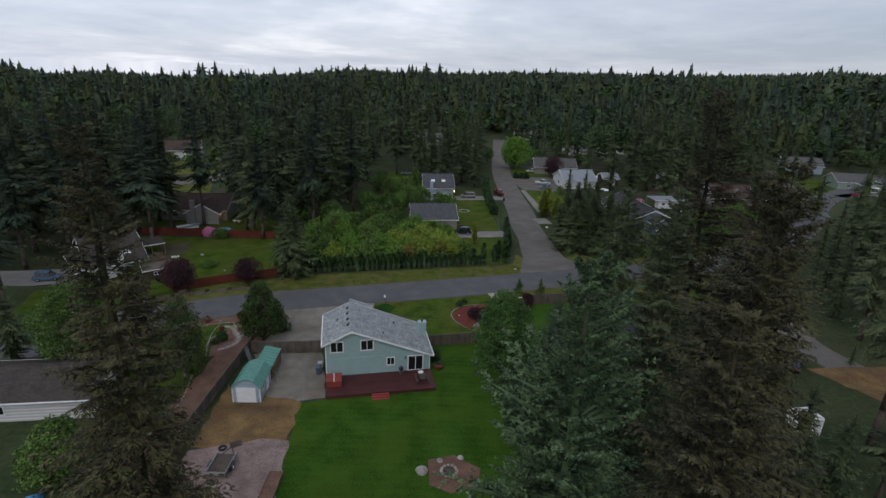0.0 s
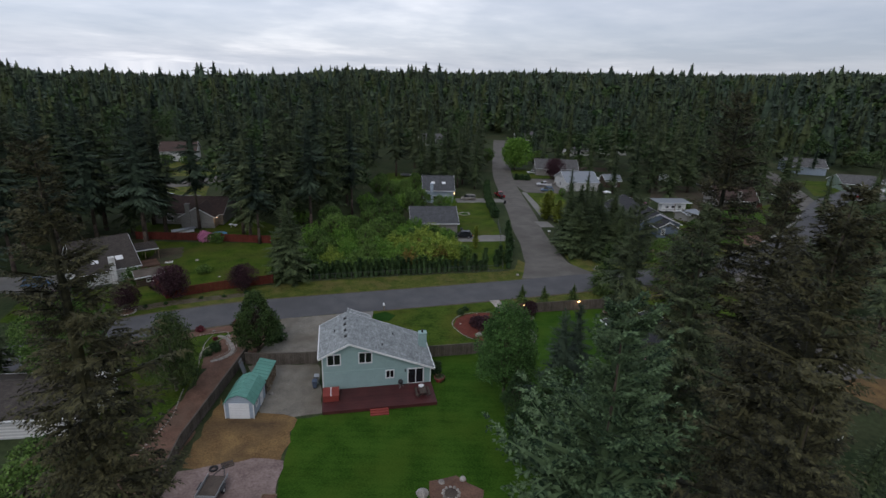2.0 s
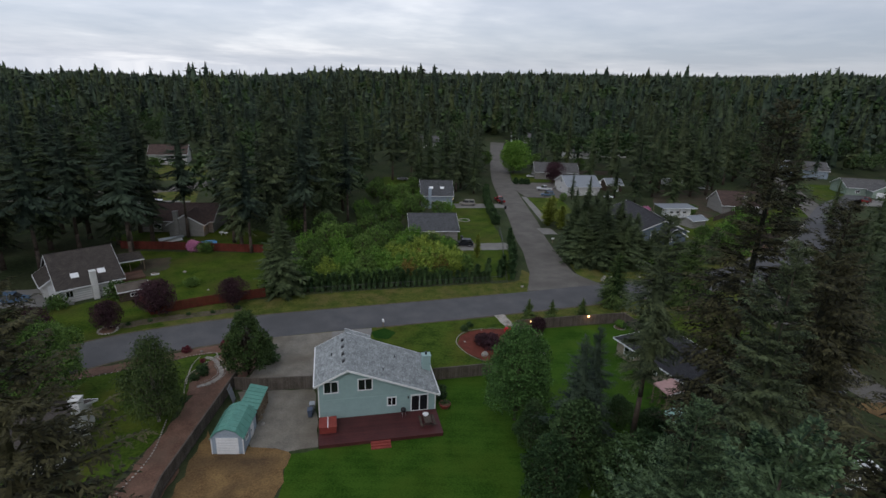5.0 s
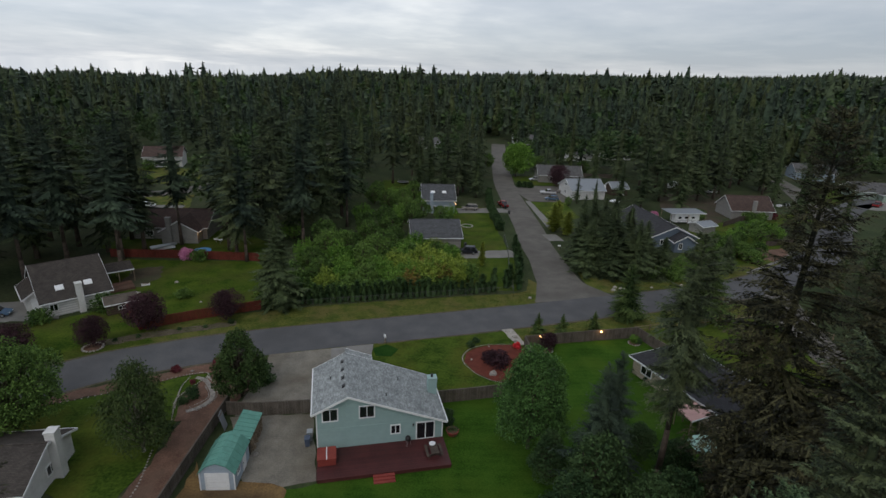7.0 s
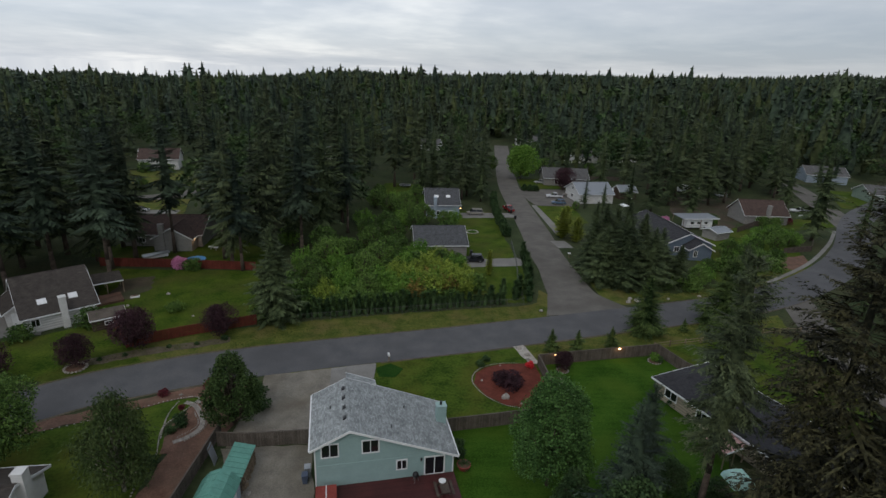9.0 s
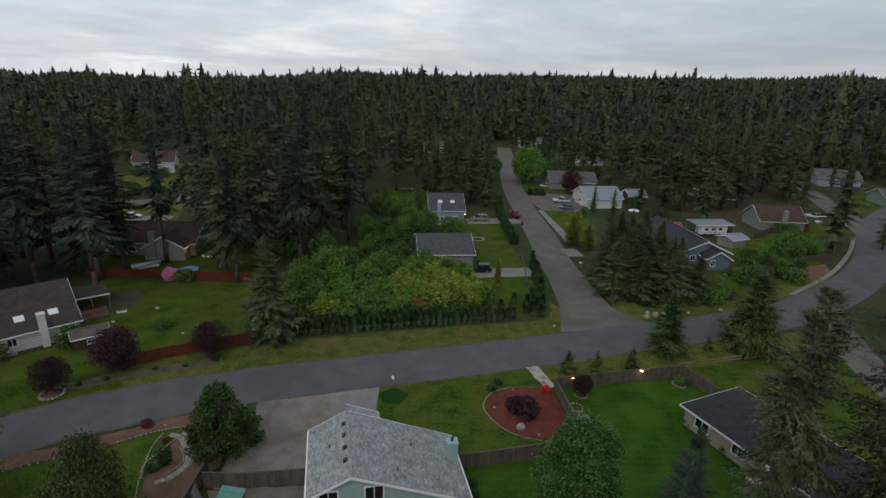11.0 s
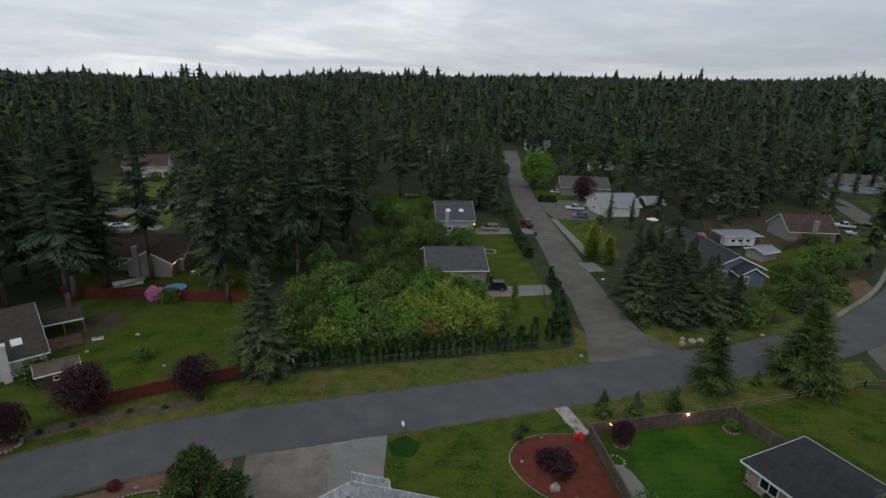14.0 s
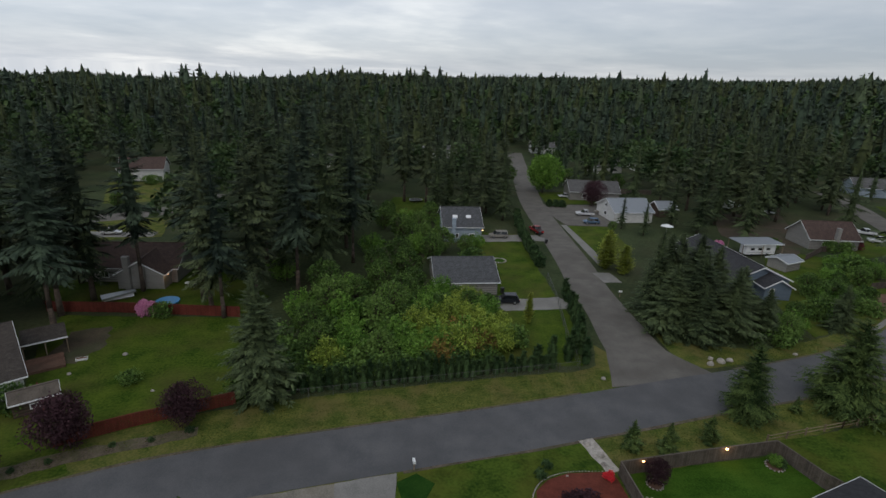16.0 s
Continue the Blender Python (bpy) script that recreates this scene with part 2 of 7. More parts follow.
M["dirt"] = mat("bare_dirt", (0.101, 0.057, 0.023), (0.223, 0.140, 0.055), scale=0.5, fine_scale=5, rough=0.95, bump=0.03, c3=(0.050, 0.034, 0.020), big_scale=0.2, big_amount=0.7)
M["pink_gravel"] = mat("pinkish_gravel", (0.14, 0.098, 0.088), (0.27, 0.205, 0.185), scale=0.7, fine_scale=4, rough=0.95, bump=0.04, c3=(0.11, 0.075, 0.06), big_scale=0.3, big_amount=0.5)
M["bark_mulch"] = mat("bark_mulch", (0.092, 0.048, 0.033), (0.182, 0.104, 0.072), scale=0.7, fine_scale=6, rough=0.95, bump=0.04, c3=(0.085, 0.062, 0.045), big_scale=0.3, big_amount=0.5)
M["red_mulch"] = mat("red_mulch", (0.080, 0.018, 0.011), (0.145, 0.036, 0.022), scale=0.9, fine_scale=7, rough=0.95, bump=0.04)
M["stone"] = mat("garden_stone", (0.17, 0.155, 0.135), (0.40, 0.37, 0.33), scale=1.5, fine_scale=8, rough=0.9, bump=0.03, obj=0.4)
M["siding"] = coursed("blue_green_siding", (0.272, 0.392, 0.380), (0.284, 0.404, 0.392), (6.0, 0.20), rough=0.6, mortar=0.05, gap=(0.235, 0.34, 0.33), vertical=True)
M["shingle"] = coursed("grey_shingles", (0.185, 0.205, 0.205), (0.340, 0.365, 0.362), (0.33, 0.15), gap=(0.17, 0.175, 0.18), mortar=0.08)
M["shingle_dark"] = coursed("charcoal_shingles", (0.030, 0.030, 0.033), (0.046, 0.046, 0.050), (0.33, 0.15), gap=(0.02, 0.02, 0.022), mortar=0.08)
M["shingle_mid"] = coursed("weathered_grey_shingles", (0.078, 0.077, 0.076), (0.118, 0.115, 0.112), (0.33, 0.15), gap=(0.07, 0.07, 0.07), mortar=0.08)
M["shingle_slate"] = coursed("slate_grey_shingles", (0.062, 0.065, 0.069), (0.092, 0.096, 0.100), (0.33, 0.15), gap=(0.03, 0.03, 0.032), mortar=0.08)
M["shingle_umber"] = coursed("umber_shingles", (0.048, 0.041, 0.036), (0.070, 0.060, 0.052), (0.33, 0.15), gap=(0.03, 0.026, 0.023), mortar=0.08)
M["dark_dirt"] = mat("shaded_bare_earth", (0.040, 0.030, 0.020), (0.085, 0.066, 0.044), scale=0.4, fine_scale=5, rough=0.95, bump=0.04, c3=(0.035, 0.05, 0.018), big_scale=0.12, big_amount=0.8)
M["shingle_brown"] = coursed("brown_shingles", (0.058, 0.036, 0.030), (0.085, 0.056, 0.046), (0.33, 0.15), gap=(0.05, 0.035, 0.03), mortar=0.08)
M["white"] = plain("white_paint", (0.72, 0.73, 0.73), rough=0.5, var=0.06)
M["wall_white"] = coursed("white_siding", (0.60, 0.60, 0.58), (0.64, 0.63, 0.61), (6.0, 0.2), rough=0.6, mortar=0.05, gap=(0.45, 0.45, 0.44), vertical=True)
M["wall_beige"] = coursed("beige_siding", (0.36, 0.31, 0.23), (0.39, 0.335, 0.25), (6.0, 0.2), rough=0.6, mortar=0.05, gap=(0.27, 0.23, 0.18), vertical=True)
M["wall_blue"] = coursed("slate_blue_siding", (0.11, 0.145, 0.19), (0.13, 0.165, 0.21), (6.0, 0.2), rough=0.6, mortar=0.05, gap=(0.08, 0.10, 0.13), vertical=True)
M["wall_pale_blue"] = coursed("pale_blue_siding", (0.30, 0.36, 0.42), (0.33, 0.39, 0.45), (6.0, 0.2), rough=0.6, mortar=0.05, gap=(0.22, 0.27, 0.32), vertical=True)
M["wall_grey"] = coursed("grey_siding", (0.25, 0.24, 0.225), (0.28, 0.27, 0.25), (6.0, 0.2), rough=0.6, mortar=0.05, gap=(0.18, 0.17, 0.16), vertical=True)
M["wall_green"] = coursed("grey_green_siding", (0.24, 0.31, 0.25), (0.26, 0.33, 0.27), (6.0, 0.2), rough=0.6, mortar=0.05, gap=(0.18, 0.23, 0.19), vertical=True)
M["wall_brown"] = coursed("brown_siding", (0.085, 0.06, 0.045), (0.105, 0.075, 0.058), (6.0, 0.2), rough=0.6, mortar=0.05, gap=(0.06, 0.045, 0.035), vertical=True)
M["metal_green"] = plain("green_metal_roofing", (0.100, 0.270, 0.215), rough=0.45, metal=0.2, var=0.15)
M["metal_grey"] = plain("grey_metal_roofing", (0.22, 0.24, 0.26), rough=0.5, metal=0.2, var=0.1)
M["deck"] = mat("stained_deck_boards", (0.050, 0.013, 0.013), (0.088, 0.025, 0.024), scale=0.5, fine_scale=7, rough=0.55, obj=0.5, spec=0.35, c3=(0.05, 0.016, 0.016), big_scale=0.3, big_amount=0.6)
M["red_wood"] = mat("red_stained_wood", (0.185, 0.032, 0.026), (0.27, 0.056, 0.042), scale=0.8, fine_scale=7, rough=0.6, obj=0.2)
M["red_fence"] = mat("red_stained_fence", (0.085, 0.016, 0.010), (0.145, 0.032, 0.020), scale=0.8, fine_scale=7, rough=0.8, island=0.4)
M["fence"] = mat("weathered_fence_boards", (0.068, 0.056, 0.046), (0.135, 0.115, 0.094), scale=0.8, fine_scale=8, rough=0.9, island=0.5)
M["wood"] = mat("weathered_wood", (0.13, 0.098, 0.066), (0.25, 0.19, 0.13), scale=1.0, fine_scale=9, rough=0.85, obj=0.4)
M["dark_wood"] = mat("dark_wood", (0.045, 0.034, 0.028), (0.095, 0.075, 0.06), scale=1.0, fine_scale=9, rough=0.85)
M["glass"] = plain("window_glass", (0.012, 0.014, 0.017), rough=0.08, spec=0.6, var=0.05)
M["black"] = plain("black_plastic", (0.018, 0.018, 0.019), rough=0.5)
M["rubber"] = plain("tyre_rubber", (0.02, 0.02, 0.02), rough=0.85)
M["chrome"] = plain("wheel_alloy", (0.5, 0.5, 0.52), rough=0.3, metal=0.9)
M["wire"] = plain("dull_fence_wire", (0.10, 0.105, 0.10), rough=0.6, metal=0.3)
M["steel"] = plain("galvanised_steel", (0.40, 0.42, 0.43), rough=0.45, metal=0.7)
M["pink_cloth"] = plain("faded_pink_canvas", (0.50, 0.30, 0.27), rough=0.9)
M["aqua_tarp"] = plain("pale_aqua_tarp", (0.42, 0.66, 0.58), rough=0.7)
M["blue_plastic"] = plain("bright_blue_plastic", (0.05, 0.26, 0.52), rough=0.5)
M["lamp_glow"] = bpy.data.materials.new("lamp_glow")
M["lamp_glow"].use_nodes = True
_b = M["lamp_glow"].node_tree.nodes["Principled BSDF"]
_b.inputs["Base Color"].default_value, _b.inputs["Emission Color"].default_value, _b.inputs["Emission Strength"].default_value = (0.9, 0.7, 0.5, 1), (1.0, 0.50, 0.20, 1), 9.0


def paint(c):
    key = "paint%s" % (c,)
    if key not in M:
        M[key] = plain("car_paint", c, rough=0.25, metal=0.15, spec=0.5, var=0.05)
    return M[key]


# ---- mesh helpers ----
def link_mesh(name, bm, material, parent=None, label="", smooth=False):
    me = bpy.data.meshes.new(name)
    bmesh.ops.recalc_face_normals(bm, faces=bm.faces)
    bm.to_mesh(me)
    bm.free()
    me.materials.append(material)
    if smooth:
        me.polygons.foreach_set("use_smooth", [True] * len(me.polygons))
    ob = new(name, me)
    if parent:
        ob.parent = parent
    return tagged(ob, label)


part = link_mesh


def thing(name, m, label, category, group="", kind=""):
    ob = new(name)
    ob.matrix_basis = m
    return tagged(ob, label, category, group, kind)


def box(bm, x0, x1, y0, y1, z0, z1):
    v = [bm.verts.new((x, y, z)) for z in (z0, z1) for x, y in ((x0, y0), (x1, y0), (x1, y1), (x0, y1))]
    for f in ((0, 3, 2, 1), (4, 5, 6, 7), (0, 1, 5, 4), (1, 2, 6, 5), (2, 3, 7, 6), (3, 0, 4, 7)):
        bm.faces.new([v[i] for i in f])
    return bm


def boxes(*rows):
    bm = bmesh.new()
    for r in rows:
        box(bm, *r)
    return bm


def prism(pts, z0, z1, bm=None):
    """A slab over a plan outline."""
    bm = bm or bmesh.new()
    lo = [bm.verts.new((x, y, z0)) for x, y in pts]
    hi = [bm.verts.new((x, y, z1)) for x, y in pts]
    n = len(pts)
    bm.faces.new(hi)
    bm.faces.new(lo[::-1])
    for i in range(n):
        bm.faces.new((lo[i], lo[(i + 1) % n], hi[(i + 1) % n], hi[i]))
    return bm


def extrude_y(pts, y0, y1, bm=None):
    """A slab over an outline in x and z, from y0 to y1."""
    bm = bm or bmesh.new()
    a = [bm.verts.new((x, y0, z)) for x, z in pts]
    b = [bm.verts.new((x, y1, z)) for x, z in pts]
    n = len(pts)
    bm.faces.new(a)
    bm.faces.new(b[::-1])
    for i in range(n):
        bm.faces.new((a[i], b[i], b[(i + 1) % n], a[(i + 1) % n]))
    return bm


def tube(bm, p, q, r0, r1, n=7):
    p, q = Vector(p), Vector(q)
    d = (q - p).normalized()
    s = d.orthogonal().normalized()
    t = d.cross(s)
    rings = []
    for c, r in ((p, r0), (q, r1)):
        rings.append([bm.verts.new(c + r * (math.cos(k * math.tau / n) * s + math.sin(k * math.tau / n) * t)) for k in range(n)])
    for k in range(n):
        bm.faces.new((rings[0][k], rings[0][(k + 1) % n], rings[1][(k + 1) % n], rings[1][k]))
    bm.faces.new(rings[0][::-1])
    bm.faces.new(rings[1])
    return bm


def strip(points, width):
    """Plan outline of a band along a line; width may be one number or one for each point."""
    pts = [Vector(p) for p in points]
    left, right = [], []
    for i, p in enumerate(pts):
        d = (pts[min(i + 1, len(pts) - 1)] - pts[max(i - 1, 0)]).normalized()
        n = Vector((-d.y, d.x))
        w = width[i] if isinstance(width, (list, tuple)) else width
        left.append(p + n * w / 2)
        right.append(p - n * w / 2)
    return left, right


def smooth_line(points, per=5):
    """Points of a smooth curve through the given ones."""
    p = [Vector(q) for q in points]
    p = [2 * p[0] - p[1]] + p + [2 * p[-1] - p[-2]]
    out = []
    for i in range(1, len(p) - 2):
        for k in range(per):
            t = k / per
            a, b, c, d = p[i - 1], p[i], p[i + 1], p[i + 2]
            out.append(0.5 * (2 * b + (c - a) * t + (2 * a - 5 * b + 4 * c - d) * t * t + (3 * b - a - 3 * c + d) * t ** 3))
    return out + [p[-2]]


def band(name, points, width, z, material, label, category):
    line = smooth_line(points)
    if isinstance(width, list):
        width = [float(v) for v in np.interp(np.linspace(0, len(points) - 1, len(line)), range(len(points)), width)]
    left, right = strip(line, width)
    bm = bmesh.new()
    cols = []
    for a, b in zip(left, right):
        cols.append([bm.verts.new((*a, z)), bm.verts.new((*b, z)), bm.verts.new((*b, -0.3)), bm.verts.new((*a, -0.3))])
    for c, d in zip(cols, cols[1:]):
        for k in range(4):
            bm.faces.new((c[k], c[(k + 1) % 4], d[(k + 1) % 4], d[k]))
    bm.faces.new(cols[0])
    bm.faces.new(cols[-1][::-1])
    return tagged(link_mesh(name, bm, material), label, category, kind="structure")


def wobbly(points, amount=0.25, step=1.2, seed=1):
    """The outline with more points and a slightly uneven edge."""
    rnd = random.Random(seed)
    out = []
    for (x0, y0), (x1, y1) in zip(points, list(points[1:]) + [points[0]]):
        n = max(1, int(math.hypot(x1 - x0, y1 - y0) / step))
        for k in range(n):
            t = k / n
            j = amount if k else amount * 0.3
            out.append((x0 + (x1 - x0) * t + rnd.uniform(-j, j), y0 + (y1 - y0) * t + rnd.uniform(-j, j)))
    return out


def patch(name, points, z, material, label, category="ground", wob=0.2, seed=1):
    bm = prism(wobbly(points, wob, seed=seed) if wob else points, -0.3, z)
    bm.normal_update()
    bmesh.ops.triangulate(bm, faces=[f for f in bm.faces if len(f.verts) > 4])
    return tagged(link_mesh(name, bm, material), label, category, kind="structure")


def quads_mesh(name, verts, quads, material):
    me = bpy.data.meshes.new(name)
    n, k = len(verts), len(quads)
    me.vertices.add(n)
    me.vertices.foreach_set("co", np.asarray(verts, np.float32).ravel())
    me.loops.add(4 * k)
    me.loops.foreach_set("vertex_index", np.asarray(quads, np.int32).ravel())
    me.polygons.add(k)
    me.polygons.foreach_set("loop_start", np.arange(0, 4 * k, 4, dtype=np.int32))
    me.update(calc_edges=True)
    me.materials.append(material)
    return me


def unit(v):
    return v / np.maximum(np.linalg.norm(v, axis=-1, keepdims=True), 1e-9)


def kites(p, d, w, length, wid, sag=0.0):
    """Kite-shaped sprays: from p along d, w across. Arrays of n."""
    length, wid = np.asarray(length)[:, None], np.asarray(wid)[:, None]
    m = p + d * length * 0.45
    tip = p + d * length
    tip[:, 2] -= (sag * length)[:, 0]
    v = np.stack([p, m + w * wid, tip, m - w * wid], 1).reshape(-1, 3)
    q = np.arange(len(v)).reshape(-1, 4)
    return v, q


# ---- trees ----
def fir_crown(height, base, radius, seed, whorls, per, twigs, sub=0, power=0.85, droop=0.35, ragged=0.35, fat=0.20, body=0.10, skirt=0.55, hang=0.25, core=0.26, curl=0.10, reach=0.46, rise=0.75, shoot=0.32, loose=0.2, blend=0.9):
    """Boughs in whorls; each is a flat frond of side twigs, and each twig may bear shoots of its own."""
    rg = np.random.default_rng(seed)
    up = np.array([0, 0, 1.0])
    n = whorls * per
    s = (np.repeat(np.arange(whorls), per) + rg.uniform(-blend, blend, n)) / whorls
    s = np.clip(s, 0, 0.985) ** 0.85
    z = base + (height - base) * s
    prof = np.clip((1 - s), 0.015, 1) ** power * np.clip(skirt + 2.2 * s, 0, 1)
    az = np.tile(np.arange(per) * math.tau / per, whorls) + np.repeat(rg.uniform(0, math.tau, whorls), per) + rg.uniform(-0.45, 0.45, n)
    lean = 1 + ragged * 0.55 * np.sin(s * 13 + seed + az) + ragged * 0.35 * np.sin(s * 37 + 2 * seed)
    ln = radius * prof * lean * rg.uniform(1 - ragged, 1 + ragged * 0.7, n) + 0.005 * height
    lift = -droop * (1 - s) ** 0.8 + rise * s ** 2 + rg.uniform(-0.13, 0.13, n)
    out = np.stack([np.cos(az), np.sin(az), np.zeros(n)], 1)
    tan = np.stack([-np.sin(az), np.cos(az), np.zeros(n)], 1)
    root = np.stack([np.zeros(n), np.zeros(n), z], 1)

    def on(t, i):
        p = root[i] + out[i] * (ln[i] * t)[:, None] + tan[i] * (ln[i] * 0.08 * np.sin(3 * t + i))[:, None]
        p[:, 2] += ln[i] * (lift[i] * t - 0.20 * (1 - s[i]) * t * t + curl * t ** 4)
        return p

    every = np.arange(n)
    bd = on(np.full(n, 0.9), every) - root
    bl = np.linalg.norm(bd, axis=1)
    bd = unit(bd)
    tilt = unit(up + 0.22 * rg.normal(size=(n, 3)))
    parts = [kites(root.copy(), bd, unit(np.cross(bd, tilt)), bl, bl * body, 0.06)]
    if twigs:
        i = np.repeat(every, twigs)
        m = len(i)
        k = np.tile(np.arange(twigs), n)
        t = 0.16 + 0.80 * (k + 0.5) / twigs + rg.uniform(-0.03, 0.03, m)
        sd = np.where(k % 2 == 0, 1.0, -1.0) * np.where(k == twigs - 1, 0.15, 1.0)
        p = on(t, i)
        d = unit(out[i] * rg.uniform(0.55, 1.0, m)[:, None] + tan[i] * (sd * rg.uniform(0.65, 1.1, m))[:, None] + up * (lift[i] * 0.6 - hang * rg.uniform(0.3, 1.5, m))[:, None])
        tl = ln[i] * reach * np.clip(1.08 - t, 0.1, 1) ** 0.75 * rg.uniform(0.7, 1.3, m) + 0.004 * height
        flat = unit(tilt[i] + 0.25 * rg.normal(size=(m, 3)))
        if sub:
            parts.append(kites(p.copy(), d, unit(np.cross(d, flat)), tl * 0.9, tl * 0.045, 0.12))
            j = np.repeat(np.arange(m), sub)
            q = len(j)
            kk = np.tile(np.arange(sub), m)
            u = 0.12 + 0.86 * (kk + 0.5) / sub
            side = np.where(kk % 2 == 0, 1.0, -1.0) * np.where(kk == sub - 1, 0.1, 1.0)
            across = unit(np.cross(d[j], flat[j]))
            o = p[j] + d[j] * (tl[j] * u)[:, None] * 0.9
            o[:, 2] -= 0.12 * tl[j] * u * u
            e = unit(d[j] + across * (side * rg.uniform(0.5, 1.1, q))[:, None] + rg.normal(size=(q, 3)) * loose - up * hang * 0.4)
            el = tl[j] * shoot * (1 - 0.55 * u) * rg.uniform(0.7, 1.25, q) + 0.07
            w = unit(np.cross(e, flat[j] + (0.1 + loose) * rg.normal(size=(q, 3))))
            parts.append(kites(o, e, w, el, el * fat, 0.12))
        else:
            parts.append(kites(p, d, unit(np.cross(d, flat)), tl, tl * fat, 0.14))
    # the dense dark inside of the crown
    a = np.arange(6) * math.tau / 6 + rg.uniform(0, 1)
    rings = [np.stack([np.cos(a) * r * radius * core * rg.uniform(0.7, 1.3, 6), np.sin(a) * r * radius * core * rg.uniform(0.7, 1.3, 6), base + (height - base) * (f + rg.uniform(-0.03, 0.03, 6))], 1) for r, f in ((0.9 * skirt + 0.1, 0.0), (1.0, 0.2), (0.6, 0.6), (0.05, 0.97))]
    cq = np.array([[c + 6 * o, (c + 1) % 6 + 6 * o, (c + 1) % 6 + 6 * o + 6, c + 6 * o + 6] for o in ((0, 1, 2) if twigs else (1, 2)) for c in range(6)])
    parts.append((np.concatenate(rings), cq))
    V, Q, off = [], [], 0
    for v, q in parts:
        V.append(v)
        Q.append(q + off)
        off += len(v)
    return np.concatenate(V), np.concatenate(Q)


def plume_crown(height, base, radius, seed, shoots, leaves, size):
    """Steep leafy shoots that rise and nod outwards, each a tapering plume of small leaves."""
    rg = np.random.default_rng(seed)
    az = np.arange(shoots) * 2.399 + rg.uniform(-0.4, 0.4, shoots)
    far = radius * np.sqrt((np.arange(shoots) + 0.5) / shoots)
    foot = np.stack([np.cos(az) * far * 0.45, np.sin(az) * far * 0.45, np.full(shoots, base)], 1)
    tall = (height - base) * (1.02 - 0.45 * (far / radius) ** 1.5) * rg.uniform(0.65, 1.1, shoots)
    tip = np.stack([np.cos(az) * far * 1.05, np.sin(az) * far * 1.05, base + tall], 1)
    i = np.repeat(np.arange(shoots), leaves)
    n = len(i)
    t = 0.1 + 0.9 * rg.random(n) ** 0.7
    p = foot[i] + (tip - foot)[i] * t[:, None]
    p[:, 2] -= 0.10 * tall[i] * t ** 3
    side = unit(rg.normal(size=(n, 3)))
    p += side * ((0.16 * radius + 0.1) * (1.15 - t) ** 0.5 * rg.random(n) ** 0.5)[:, None]
    e = unit(side * 0.8 + np.array([0, 0, -0.35]) + rg.normal(size=(n, 3)) * 0.5)
    w = unit(np.cross(e, np.array([0, 0, 1.0]) + 0.8 * rg.normal(size=(n, 3))))
    el = size * rg.uniform(0.6, 1.4, n)
    return kites(p, e, w, el, el * 0.30, 0.1)


def plume_tree(name, seed, height, radius, shoots, leaves, size, material, label, m):
    v, q = plume_crown(height, 0.3, radius, seed, shoots, leaves, size)
    stems = [((0, 0, 0.2), (radius * 0.5 * math.cos(k * 1.3), radius * 0.5 * math.sin(k * 1.3), height * 0.6), 0.05) for k in range(6)]
    return tree_from(name, quads_mesh("crown", v, q, material), trunk_bm(height * 0.7, 0.07, seed, limbs=stems, n=6, steps=4), M["bark"], m, label)


def trunk_bm(height, r, seed, lean=0.0, limbs=(), n=8, steps=6):
    rnd = random.Random(seed)
    bm = bmesh.new()
    p = Vector((0, 0, -0.3))
    for i in range(steps):
        z = height * (i + 1) / steps
        q = Vector((lean * z + rnd.uniform(-0.06, 0.06), rnd.uniform(-0.06, 0.06), z))
        tube(bm, p, q, r * (1 - 0.95 * i / steps) * (1.25 if i == 0 else 1), r * (1 - 0.95 * (i + 1) / steps), n)
        p = q
    for a, b, ra in limbs:
        tube(bm, a, b, ra, ra * 0.35, 5)
    return bm


def tree_from(name, crown_mesh, trunk, material_trunk, m, label, category="tree", group=""):
    ob = thing(name, m, label, category, group)
    part("trunk", trunk, material_trunk, ob, smooth=True)
    c = new("crown", crown_mesh)
    c.parent = ob
    return ob


def conifer(name, seed, height, base, radius, detail, material, label, m=None, group="", **kw):
    v, q = fir_crown(height, base, radius, seed, *detail, **kw)
    me = quads_mesh("crown", v, q, material)
    return tree_from(name, me, trunk_bm(height * 0.97, 0.011 * height + 0.05, seed), M["bark"], m or pose(0, 0, 0), label, group=group)


def lobes_crown(lobes, leaves, size, seed, weep=0.0, fill=0.35):
    """Leaves round uneven lobes: rows of (x, y, z, rx, rz)."""
    rg = np.random.default_rng(seed)
    L = np.array(lobes)
    wgt = L[:, 3] ** 2
    pick = rg.choice(len(L), leaves, p=wgt / wgt.sum())
    d = unit(rg.normal(size=(leaves, 3)))
    d[:, 2] = np.where(d[:, 2] < -0.55, -d[:, 2], d[:, 2])
    # leaves gather on twigs: sprays start at shared points
    knots = unit(rg.normal(size=(len(L) * 60, 3)))
    near = knots[rg.integers(0, len(knots), leaves)]
    d = unit(d * 0.45 + near)
    rad = 1 - fill * rg.random(leaves) ** 1.5 + 0.10 * rg.normal(size=leaves)
    p = L[pick, :3] + d * np.stack([L[pick, 3], L[pick, 3], L[pick, 4]], 1) * rad[:, None]
    e = unit(d + rg.normal(size=(leaves, 3)) * 0.9 - np.array([0, 0, 1]) * weep)
    w = unit(np.cross(e, rg.normal(size=(leaves, 3))))
    ln = size * rg.uniform(0.6, 1.4, leaves)
    return kites(p, e, w, ln * (1 + weep), ln * 0.42, 0.1)


